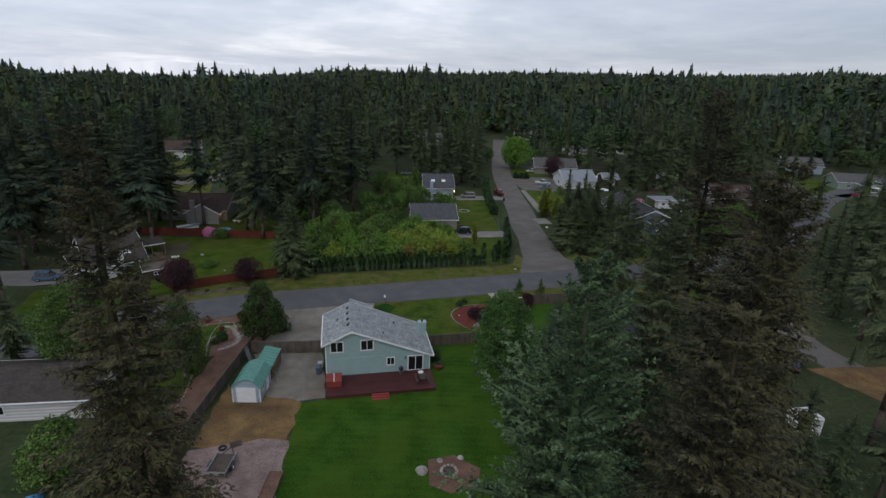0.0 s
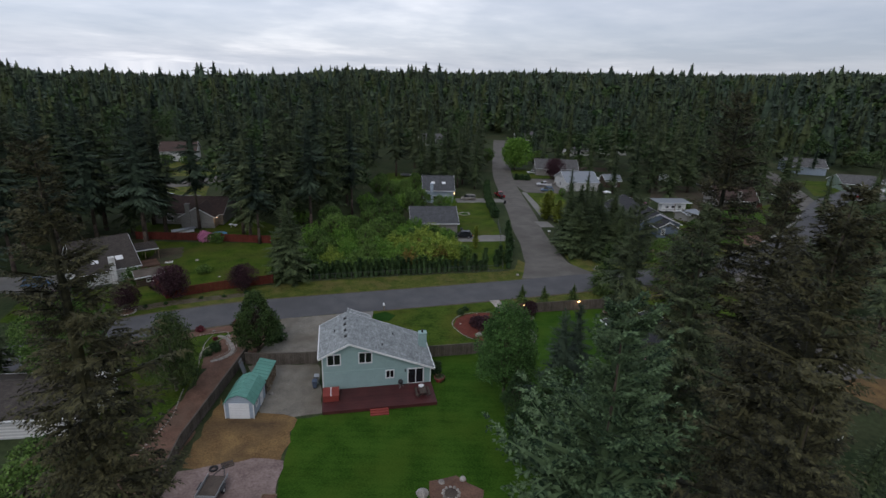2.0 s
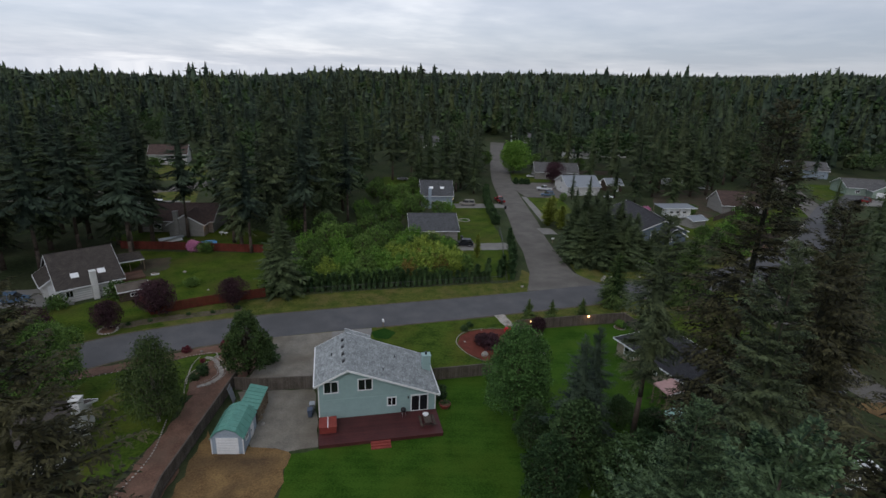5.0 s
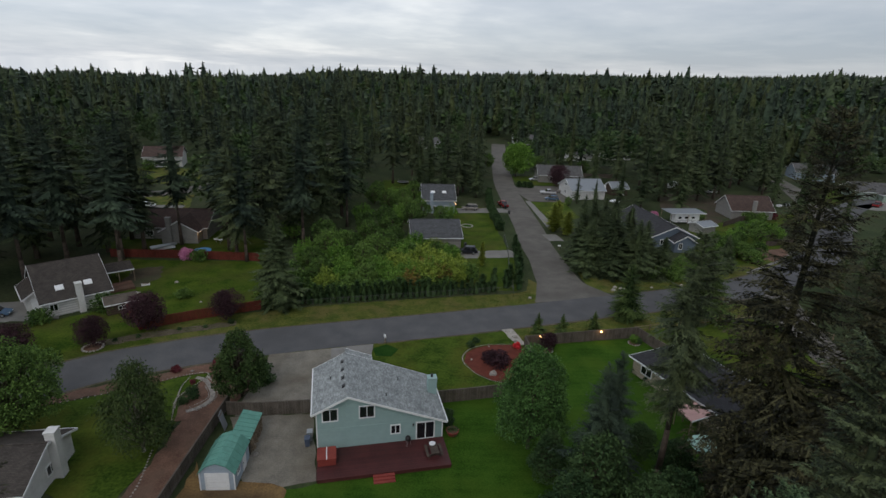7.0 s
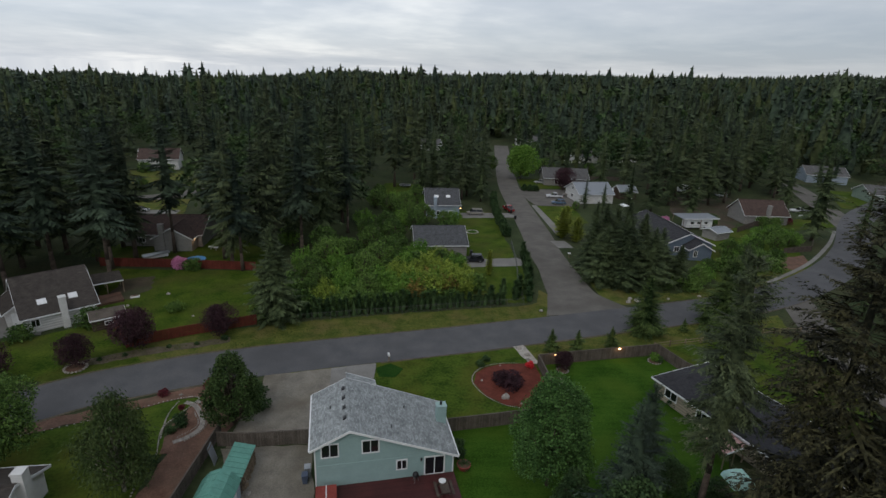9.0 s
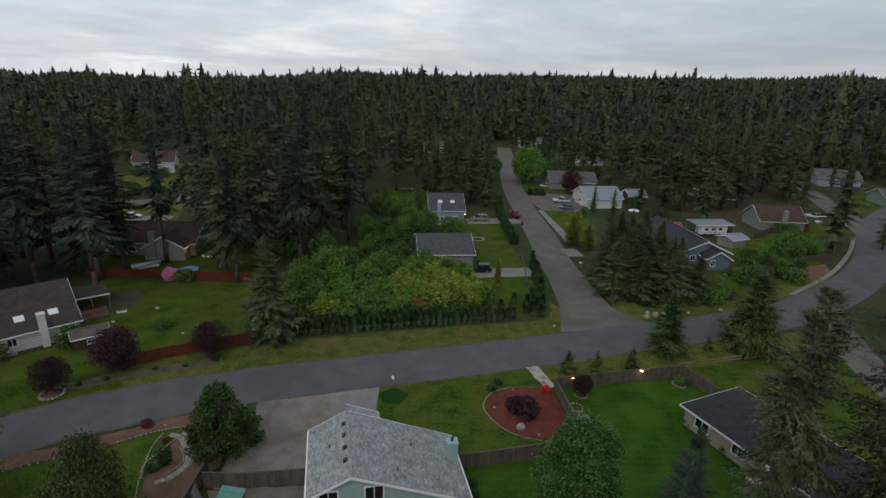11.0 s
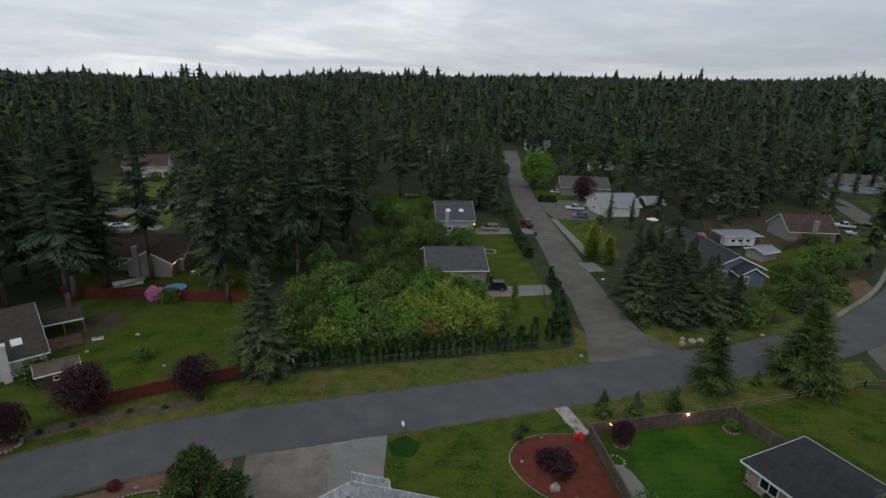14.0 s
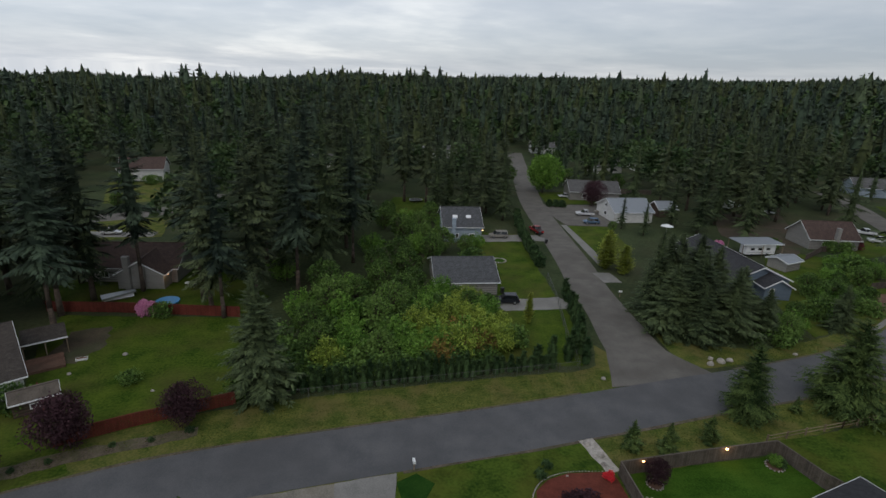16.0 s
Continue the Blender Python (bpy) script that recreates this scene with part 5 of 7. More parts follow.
def deck():
    ob = thing("deck", HOUSE, "dark red stained wooden deck along the house", "deck")
    n = 32
    for i in range(n):
        y = -4.6 + i * 4.55 / n
        part("board", boxes((-0.05, 13.85, y + 0.006, y + 4.55 / n - 0.006, 0.41, 0.45)), M["deck"], ob)
    part("skirt", boxes((0.0, 13.8, -4.58, -4.54, 0.0, 0.41), (0.0, 0.04, -4.54, -0.03, 0.0, 0.41), (13.76, 13.8, -4.54, -0.03, 0.0, 0.41)), M["deck"], ob)
    for i in range(3):
        part("step", boxes((5.6, 7.8, -4.95 - 0.34 * i, -4.6 - 0.34 * i, 0.02, 0.32 - 0.11 * i)), M["red_wood"], ob, "bright red stained step")


deck()


def tub():
    ob = thing("hot_tub", HOUSE @ pose(1.0, -1.75, 0.45), "square hot tub under a red folding cover on the deck", "hot tub")
    part("cabinet", boxes((-0.92, 0.92, -0.92, 0.92, 0, 0.72)), M["red_wood"], ob)
    part("cover", boxes((-0.98, -0.02, -0.98, 0.98, 0.72, 0.86)), M["red_wood"], ob)
    part("cover", boxes((0.02, 0.98, -0.98, 0.98, 0.72, 0.86)), M["red_wood"], ob)
    part("strap", boxes((-0.05, 0.05, -1.0, 1.0, 0.86, 0.885)), M["white"], ob, "pale folding seam")


tub()


def grill():
    ob = thing("kettle_grill", HOUSE @ pose(9.75, -0.75, 0.45), "black kettle grill beside the house wall", "grill")
    bm = bmesh.new()
    bmesh.ops.create_uvsphere(bm, u_segments=14, v_segments=8, radius=0.33, matrix=pose(0, 0, 0.8))
    part("bowl", bm, M["black"], ob, smooth=True)
    for k in range(3):
        a = k * math.tau / 3
        part("leg", tube(bmesh.new(), (0.15 * math.cos(a), 0.15 * math.sin(a), 0.6), (0.34 * math.cos(a), 0.34 * math.sin(a), 0), 0.02, 0.02, 5), M["steel"], ob)
    part("handle", boxes((-0.1, 0.1, -0.02, 0.02, 1.13, 1.17)), M["black"], ob)


grill()


def picnic_table():
    ob = thing("picnic_table", HOUSE @ pose(12.3, -2.6, 0.45), "dark wooden picnic table with benches on the deck", "table")
    for i in range(5):
        part("plank", boxes((-0.42 + i * 0.17, -0.26 + i * 0.17, -0.95, 0.95, 0.72, 0.76)), M["dark_wood"], ob)
    for x in (-0.78, 0.78):
        part("bench", boxes((x - 0.13, x + 0.13, -0.95, 0.95, 0.42, 0.46)), M["dark_wood"], ob)
    for y in (-0.7, 0.7):
        for s in (-1, 1):
            part("leg", tube(bmesh.new(), (s * 0.2, y, 0.72), (s * 0.65, y, 0), 0.045, 0.045, 4), M["dark_wood"], ob)
        part("brace", boxes((-0.85, 0.85, y - 0.03, y + 0.03, 0.36, 0.42)), M["dark_wood"], ob)
    lid = thing("round_tray", HOUSE @ pose(12.2, -2.1, 1.21), "white round tray on the picnic table", "tray")
    part("dish", tube(bmesh.new(), (0, 0, 0), (0, 0, 0.16), 0.26, 0.36, 16), M["white"], lid)


picnic_table()


def bin_at(x, y, c, label, h=1.05):
    ob = thing("wheelie_bin", pose(x, y, 0.05, 0, 0, 5), label, "bin")
    bm = bmesh.new()
    lo = [bm.verts.new((sx * 0.22, sy * 0.26, 0.08)) for sx, sy in ((-1, -1), (1, -1), (1, 1), (-1, 1))]
    hi = [bm.verts.new((sx * 0.29, sy * 0.35, h)) for sx, sy in ((-1, -1), (1, -1), (1, 1), (-1, 1))]
    bm.faces.new(lo[::-1]), bm.faces.new(hi)
    for i in range(4):
        bm.faces.new((lo[i], lo[(i + 1) % 4], hi[(i + 1) % 4], hi[i]))
    part("body", bm, c, ob)
    part("lid", boxes((-0.31, 0.31, -0.38, 0.38, h, h + 0.07)), c, ob)
    for s in (-1, 1):
        part("wheel", tube(bmesh.new(), (s * 0.2, 0.26, 0.1), (s * 0.28, 0.26, 0.1), 0.1, 0.1, 10), M["rubber"], ob)


bin_at(-7.15, 64.6, M["steel"], "grey wheelie bin at the house corner", 1.2)
bin_at(-7.3, 63.7, plain("bin_blue", (0.06, 0.08, 0.12)), "dark blue wheelie bin at the house corner")
bin_at(39.6, 170.8, M["black"], "black wheelie bin at the kerb of the side street")
bin_at(39.2, 163.8, M["black"], "black wheelie bin on the far driveway")
bin_at(21.0, 132.6, M["black"], "dark wheelie bin beside the parked car")

pot = thing("planter", pose(8.9, 64.6, 0.03), "round terracotta planter at the house corner", "planter")
part("pot", tube(bmesh.new(), (0, 0, 0), (0, 0, 0.55), 0.55, 0.75, 16), M["red_wood"], pot)
part("soil", tube(bmesh.new(), (0, 0, 0.5), (0, 0, 0.57), 0.66, 0.66, 16), M["bark_mulch"], pot)


def shed():
    m = pose(-16.75, 57.95, 0, 0, 0, -3.5)
    ob = thing("garden_shed", m, "pale blue shed with green metal barn roof and white roller door", "shed")
    w, d = 3.3, 4.6
    prof = [(0, 0), (w, 0), (w, 2.15), (w * 0.78, 2.85), (w / 2, 3.2), (w * 0.22, 2.85), (0, 2.15)]
    part("wall", extrude_y(prof, 0, d), M["wall_pale_blue"], ob)
    edge = [(-0.16, 2.0), (w * 0.22 - 0.04, 2.93), (w / 2, 3.29), (w * 0.78 + 0.04, 2.93), (w + 0.16, 2.0)]
    for (xa, za), (xb, zb) in zip(edge, edge[1:]):
        part("roof", roof_slab(bmesh.new(), (xa, -0.15, za), (xb, -0.15, zb), (xb, d + 0.15, zb), (xa, d + 0.15, za), 0.07), M["metal_green"], ob)
        ln = math.hypot(xb - xa, zb - za)
        for y in (0.6, 1.5, 2.4, 3.3, 4.2):
            part("seam", roof_slab(bmesh.new(), (xa, y - 0.02, za + 0.03), (xb, y - 0.02, zb + 0.03), (xb, y + 0.02, zb + 0.03), (xa, y + 0.02, za + 0.03), 0.05), M["metal_green"], ob)
    g = new("roller_door")
    g.parent = ob
    part("frame", boxes((0.5, 0.62, -0.05, 0, 0, 1.95), (2.68, 2.8, -0.05, 0, 0, 1.95), (0.5, 2.8, -0.05, 0, 1.95, 2.08)), M["white"], g)
    for i in range(6):
        part("panel", boxes((0.64, 2.66, -0.035, 0, 0.02 + i * 0.32, 0.31 + i * 0.32)), M["white"], g)
    window_on(ob, pose(w, 0, 0, 0, 0, 90), 1.2, 1.0, 0.8, 0.85)
    dr = part("door", boxes((w, w + 0.05, 2.5, 3.5, 0.05, 2.0)), M["white"], ob)
    part("handle", boxes((w + 0.05, w + 0.09, 2.6, 2.66, 0.95, 1.1)), M["black"], dr)
    part("corner_trim", boxes((w - 0.06, w + 0.04, -0.04, 0.08, 0, 2.1)), M["white"], ob)
    part("corner_trim", boxes((-0.04, 0.06, -0.04, 0.08, 0, 2.1)), M["white"], ob)
    ln = thing("lean_to", m @ pose(1.5, d + 0.25, 0), "lean-to with ribbed green metal roof", "lean-to")
    part("roof", roof_slab(bmesh.new(), (-0.1, 0, 2.55), (2.0, 0, 2.1), (2.0, 4.6, 2.1), (-0.1, 4.6, 2.55), 0.05), M["metal_green"], ln)
    for y in (0.4, 1.1, 1.8, 2.5, 3.2, 3.9):
        part("rib", roof_slab(bmesh.new(), (-0.1, y - 0.03, 2.59), (2.0, y - 0.03, 2.14), (2.0, y + 0.03, 2.14), (-0.1, y + 0.03, 2.59), 0.05), M["metal_green"], ln)
    for x, z in ((0.05, 2.5), (1.8, 2.1)):
        for y in (0.15, 4.4):
            part("post", boxes((x - 0.05, x + 0.05, y - 0.05, y + 0.05, 0, z)), M["fence"], ln)
    wood = thing("firewood_stack", m @ pose(2.2, d + 0.7, 0), "stacked split firewood under the lean-to", "firewood")
    rnd = random.Random(4)
    for i in range(16):
        for k in range(8):
            part("log", tube(bmesh.new(), (rnd.uniform(-0.1, 0.1), 0.1 + i * 0.24, 0.12 + k * 0.2), (1.25 + rnd.uniform(-0.1, 0.1), 0.1 + i * 0.24, 0.12 + k * 0.2), 0.11, 0.10, 6), M["wood"], wood)


shed()


# ---- fences ----
def fence(label, pts, h=1.8, material="fence", span=2.4, name="fence", cap=True):
    ob = thing(name, pose(*pts[0], 0), label, "fence")
    o = Vector(pts[0])
    rnd = random.Random(len(label) + int(o.x))
    for (x0, y0), (x1, y1) in zip(pts, pts[1:]):
        a, b = Vector((x0, y0)) - o, Vector((x1, y1)) - o
        ln = (b - a).length
        n = max(1, round(ln / span))
        turn = Matrix.Translation((a.x, a.y, 0)) @ Matrix.Rotation(math.atan2(b.y - a.y, b.x - a.x), 4, "Z")
        for i in range(n + 1):
            x = ln * i / n
            bm = boxes((x - 0.05, x + 0.05, -0.05, 0.05, 0, h + 0.06))
            bm.transform(turn)
            part("post", bm, M[material], ob)
        for i in range(n):
            bm = bmesh.new()
            xa, xb = ln * i / n + 0.055, ln * (i + 1) / n - 0.055
            k = max(1, int((xb - xa) / 0.15))
            for j in range(k):
                t = (xb - xa) / k
                z = h + rnd.uniform(-0.03, 0.03)
                box(bm, xa + j * t + 0.006, xa + (j + 1) * t - 0.006, -0.03 + rnd.uniform(-0.004, 0.004), -0.008, 0.05, z)
            box(bm, xa, xb, -0.004, 0.04, 0.35, 0.45)
            box(bm, xa, xb, -0.004, 0.04, h - 0.4, h - 0.3)
            bm.transform(turn)
            tagged(part("panel", bm, M[material], ob), kind="stuff")
            if cap:
                bm = boxes((xa - 0.05, xb + 0.05, -0.08, 0.08, h + 0.03, h + 0.07))
                bm.transform(turn)
                part("cap_rail", bm, M[material], ob)
    return ob


fence("weathered grey board fence and gate across the driveway", [(-17.4, 69.9), (-14.2, 69.5), (-7.7, 69.7)])
fence("weathered board fence beside the blue-green house", [(7.9, 70.6), (13.4, 71.2), (22.4, 72.4)])
fence("long weathered board fence along the bark strip", [(-17.6, 71.8), (-18.8, 62), (-19.9, 53), (-19.6, 45), (-19.4, 34)], 1.7)
fence("weathered board fence round the side lawn", [(22.5, 72.6), (22.7, 84.3), (32, 85.4), (42.0, 86.4), (43.4, 81.2), (45.0, 78.4)])
fence("red stained board fence along the footpath", [(-43.5, 102.5), (-39.6, 97), (-36.4, 92.4), (-29.5, 95.6), (-19.6, 99.2)], 1.7, "red_fence")
fence("red stained board fence behind the lawn", [(-56, 126.6), (-44, 125.8), (-25, 123.6)], 1.8, "red_fence")
fence("dark board fence by the far yard", [(100, 151), (110, 157.5), (118, 158.5)], 1.5, "dark_wood")
fence("brown board fence behind the far lawn", [(78, 226), (98, 224)], 1.8, "fence")
fence("dark board fence at the bend of the street", [(100, 133), (109, 134.6), (114, 140)], 1.4, "dark_wood")


def rail_fence(label, pts):
    ob = thing("rail_fence", pose(*pts[0], 0), label, "fence")
    o = Vector(pts[0])
    for (x0, y0), (x1, y1) in zip(pts, pts[1:]):
        a, b = Vector((x0, y0)) - o, Vector((x1, y1)) - o
        n = max(1, round((b - a).length / 2.6))
        for i in range(n + 1):
            p = a.lerp(b, i / n)
            part("post", boxes((p.x - 0.07, p.x + 0.07, p.y - 0.07, p.y + 0.07, 0, 1.05)), M["wood"], ob)
        for i in range(n):
            p, q = a.lerp(b, i / n), a.lerp(b, (i + 1) / n)
            for z in (0.4, 0.85):
                part("rail", tube(bmesh.new(), (p.x, p.y, z), (q.x, q.y, z + 0.03), 0.05, 0.045, 5), M["wood"], ob)


rail_fence("split-rail wooden fence along the lawn", [(42.6, 88.4), (54, 90.2), (66, 92.3), (73, 92), (75, 84)])


def chain_fence(label, pts, h=1.4):
    ob = thing("chain_link_fence", pose(*pts[0], 0), label, "fence")
    o = Vector(pts[0])
    for (x0, y0), (x1, y1) in zip(pts, pts[1:]):
        a, b = Vector((x0, y0)) - o, Vector((x1, y1)) - o
        n = max(1, round((b - a).length / 3))
        for i in range(n + 1):
            p = a.lerp(b, i / n)
            part("post", tube(bmesh.new(), (p.x, p.y, 0), (p.x, p.y, h + 0.05), 0.03, 0.03, 6), M["wire"], ob)
        part("top_rail", tube(bmesh.new(), (a.x, a.y, h), (b.x, b.y, h), 0.025, 0.025, 6), M["wire"], ob)
        # mesh wires, crossing
        bm = bmesh.new()
        ln, d = (b - a).length, (b - a).normalized()
        k = int(ln / 0.3)
        for i in range(k):
            for s in (0, 1):
                p, q = a + d * (ln * i / k), a + d * min(ln, ln * i / k + h * 0.9)
                z0, z1 = (0.05, h) if s else (h, 0.05)
                tube(bm, (p.x, p.y, z0), (q.x, q.y, z1), 0.004, 0.004, 3)
        part("wire_mesh", bm, M["wire"], ob, "grey wire mesh")


chain_fence("chain-link fence in front of the hedge", [(-17, 99.2), (4, 102.1), (26.1, 104.9)])
chain_fence("chain-link fence along the side street lots", [(26.1, 104.9), (27.2, 113), (30.2, 127), (32.2, 140)])

# ---- neighbouring houses ----
gable_house("white sided house under a weathered grey roof", -50.4, 55.2, 2, 19.2, 8.6, 2.7, 4.5, M["wall_white"], M["shingle_umber"], [("front", 4.5, 0.9, 1.5, 1.2), ("right", 13, 0.9, 1.6, 1.2), ("right", 5, 0.9, 1.6, 1.2), ("left", 9, 0.9, 1.6, 1.2)], axis="x", chimney=(5.2, -0.4, 5.3))
gable_house("beige house with charcoal hip roof and white trim", 42.6, 56.2, 17.5, 9.4, 21.0, 2.7, 4.9, M["wall_beige"], M["shingle_dark"], [("left", 2.5, 0.9, 2.0, 1.3), ("left", 7.2, 0.9, 1.6, 1.3), ("left", 12.5, 0.9, 1.2, 1.2), ("left", 17, 0.9, 1.6, 1.3)], axis="y", hip=(1, 1), over=0.5)
gable_house("white cottage with big dark grey roof and skylights", -52.5, 97.0, 37, 9.4, 14.6, 2.7, 6.8, M["wall_white"], M["shingle_umber"], [("left", 1.4, 0.9, 1.2, 1.3)], axis="x", chimney=(-0.4, 4.3, 5.0), skylights=[(2.0, 6.6), (2.0, 2.6)])
gable_house("white gabled garage wing of the cottage", -56.6, 99.6, 37, 4.6, 7.0, 2.4, 3.9, M["wall_white"], M["shingle_umber"], axis="y", garage=("front", 2.3, 3.2, 2.1))
gable_house("grey-sided house with brown shingle roof", -57.0, 139.5, -2, 17.0, 11.0, 3.0, 6.0, M["wall_grey"], M["shingle_brown"], [("left", 4, 0.9, 1.6, 1.2)], axis="x")
gable_house("grey gabled wing with brown roof and chimney", -49.2, 136.0, -2, 8.0, 9.5, 3.0, 5.3, M["wall_grey"], M["shingle_brown"], axis="y", chimney=(2.0, -0.3, 6.2))
gable_house("single-storey corner house with grey roof", 8.2, 131.8, 0.5, 11.6, 13.0, 2.7, 5.3, M["wall_grey"], M["shingle_slate"], [("left", 4, 0.9, 1.6, 1.2)], axis="x", garage=("front", 3.6, 4.6, 2.2))
gable_house("pale blue two-storey house with grey roof", 13.4, 165.2, -1, 9.4, 13.5, 3.9, 7.2, M["wall_pale_blue"], M["shingle_slate"], [("left", 3, 1.0, 1.4, 1.2), ("left", 7, 1.0, 1.4, 1.2), ("front", 4.5, 3.2, 1.6, 1.3)], axis="x", chimney=(-0.3, 7.0, 6.0), skylights=[(3.2, 3.0), (3.2, 6.4)])
gable_house("white garage house with pale metal roof", 66.0, 184.0, 3, 12.0, 12.0, 3.2, 6.0, M["wall_white"], M["metal_grey"], [("right", 3, 1.0, 1.6, 1.2), ("back", 6, 1.0, 1.6, 1.2), ("back", 6, 3.6, 1.4, 1.2)], axis="x")
gable_house("grey house with weathered roof behind the drive", 63.0, 214.0, -8, 17.0, 11.0, 3.0, 6.0, M["wall_grey"], M["shingle_mid"], [("left", 5, 1.0, 1.6, 1.2)], axis="x")
gable_house("small brown shed with pale roof", 83.6, 191.2, 4, 6.0, 5.5, 2.6, 4.4, M["wall_brown"], M["metal_grey"], axis="x", door=("left", 4.2, 0.05), name="shed")
gable_house("slate blue house with dark roof and white trim", 67.2, 132.0, -1, 12.6, 22.5, 2.7, 5.4, M["wall_blue"], M["shingle_dark"], [("front", 9, 0.9, 1.4, 1.4), ("front", 3.6, 0.9, 1.4, 1.4), ("left", 5, 0.9, 1.6, 1.2), ("left", 16, 0.9, 1.6, 1.2)], axis="y")
gable_house("slate blue gabled wing with white corner boards", 72.0, 128.4, -6, 5.2, 6.0, 2.7, 4.2, M["wall_blue"], M["shingle_dark"], [("front", 1.4, 0.8, 1.0, 1.6)], axis="y")
gable_house("grey-tan house with brown roof and chimney", 108.5, 160.0, -6, 13.0, 9.5, 2.9, 6.4, M["wall_grey"], M["shingle_brown"], [("left", 4, 0.9, 1.6, 1.2), ("left", 10, 0.9, 1.6, 1.2)], axis="x", chimney=(-0.3, 6.4, 5.8))
gable_house("small shed with grey metal roof", 88.6, 143.2, 20, 5.2, 4.4, 2.2, 2.9, M["wall_grey"], M["metal_grey"], axis="x", name="shed")
gable_house("pale blue and white house far along the street", 186.0, 228.0, -20, 16.0, 12.0, 3.6, 6.6, M["wall_pale_blue"], M["shingle_mid"], [("right", 4, 1.0, 1.6, 1.2), ("front", 6, 1.0, 1.6, 1.2)], axis="x")
gable_house("grey-green house with grey roof beside the far street", 180.0, 190.0, -14, 15.0, 11.0, 3.0, 5.6, M["wall_green"], M["shingle_mid"], [("left", 4, 1.0, 1.6, 1.2), ("left", 11, 1.0, 1.6, 1.2)], axis="x", door=("left", 7.5, 0.1))
gable_house("grey-green gabled garage wing beside the far street", 186.0, 184.5, -14, 7.0, 6.5, 2.7, 4.6, M["wall_green"], M["shingle_mid"], axis="y", garage=("front", 3.5, 4.4, 2.2))
patch("driveway", [(184, 184), (193, 182), (186, 170), (170, 172), (168, 178)], 0.06, M["concrete"], "pale concrete drive of the grey-green house", "driveway", 0.1, seed=43)
patch("far_lawn", [(160, 180), (176, 180), (184, 190), (204, 186), (200, 208), (178, 210)], 0.03, M["lawn_dry"], "lawn of the grey-green house", "lawn", seed=44)
gable_house("cream house with brown roof beyond the firs", -92.0, 233.0, 10, 14.0, 11.0, 4.2, 7.4, M["wall_white"], M["shingle_brown"], [("left", 5, 1.0, 1.6, 1.2), ("left", 10, 1.0, 1.6, 1.2), ("back", 5, 3.4, 1.4, 1.2)], axis="x")
gable_house("little grey playhouse shed at the red fence", -43.4, 97.6, 32, 4.4, 2.6, 1.9, 2.7, M["wall_brown"], M["fence"], [("left", 2.2, 0.7, 1.2, 0.7)], axis="x", over=0.25, name="shed")
for x, y, t, lb in ((118, 275, 5, "white house among the far trees"), (20, 300, 8, "pale house among the far trees"), (82, 330, -5, "white house at the end of the side street"), (-30, 265, 0, "pale house glimpsed between firs"), (95, 268, 12, "cream house among far trees")):
    gable_house(lb, x, y, t, 13, 10, 3.2, 5.8, M["wall_white"] if "tan" not in lb and "grey" not in lb else M["wall_grey"], M["shingle_mid"], [("left", 4, 1.0, 1.6, 1.2), ("left", 9, 1.0, 1.6, 1.2)], axis="x")


def porch(label, x, y, turn, w, d, z0, z1, roof, name="carport"):
    ob = thing(name, pose(x, y, 0, 0, 0, turn), label, name)
    part("roof", roof_slab(bmesh.new(), (0, 0, z0), (w, 0, z0), (w, d, z1), (0, d, z1), 0.14), roof, ob)
    part("fascia", boxes((0, w, -0.05, -0.005, z0 - 0.18, z0 + 0.02)), M["white"], ob)
    for px in (0.15, w / 2, w - 0.15):
        for py, pz in ((0.15, z0), (d - 0.15, z1)):
            part("post", boxes((px - 0.06, px + 0.06, py - 0.06, py + 0.06, 0, pz - 0.12)), M["wood"], ob)


porch("covered patio with brown shed roof", -49.8, 110.2, 32, 5.2, 4.4, 2.5, 2.9, M["shingle_umber"], "patio_cover")
porch("flat-roofed open carport over a motorhome", 84.8, 153.2, 2, 11.2, 5.6, 3.3, 3.5, M["metal_grey"])
porch("faded pink canvas canopy beside the beige house", 36.6, 62.2, 17, 3.4, 2.6, 2.2, 2.4, M["pink_cloth"], "canopy")
deck2 = thing("wooden_deck", pose(-48.6, 106.0, 0, 0, 0, 32), "low reddish wooden deck behind the cottage", "deck")
for i in range(20):
    part("board", boxes((0, 5.6, 0.2 * i, 0.2 * i + 0.19, 0.02, 0.4)), M["bark_mulch"], deck2)


# ---- hedges, shrubs and small trees ----
column = conifer("arborvitae", 51, 3.4, 0.05, 0.85, (16, 7, 5), M["hedge"], "dark columnar hedge shrub in a row", pose(-15, 100.9, 0), group="hedge row behind the chain-link fence", power=0.4, droop=-1.3, hang=-0.9, rise=1.6, ragged=0.3, skirt=0.8, fat=0.3, body=0.16, core=0.6)
rnd = random.Random(9)
for i in range(1, 36):
    t = i / 38
    again(column, -15 + 40.5 * t + rnd.uniform(-0.15, 0.15), 100.9 + 5.3 * t + rnd.uniform(-0.2, 0.2), rnd.uniform(0.8, 1.12) * (1.0 if t < 0.62 else 0.75), 1.0, rnd.uniform(0, 360))
for x, y, h in ((25.2, 107.4, 1.15), (26.3, 109, 1.25), (27.6, 106.6, 1.2), (27.8, 109.4, 1.3), (29.2, 113.4, 1.3), (29.9, 115.4, 1.2), (30.4, 118, 1.25), (30.9, 121, 1.35), (31.3, 123.6, 1.2), (22.5, 106.8, 1.3), (20.2, 106.2, 1.0), (32.3, 128.5, 1.0), (32.7, 130.6, 1.1)):
    again(column, x, y, h, 1.3, turn=x * 40)
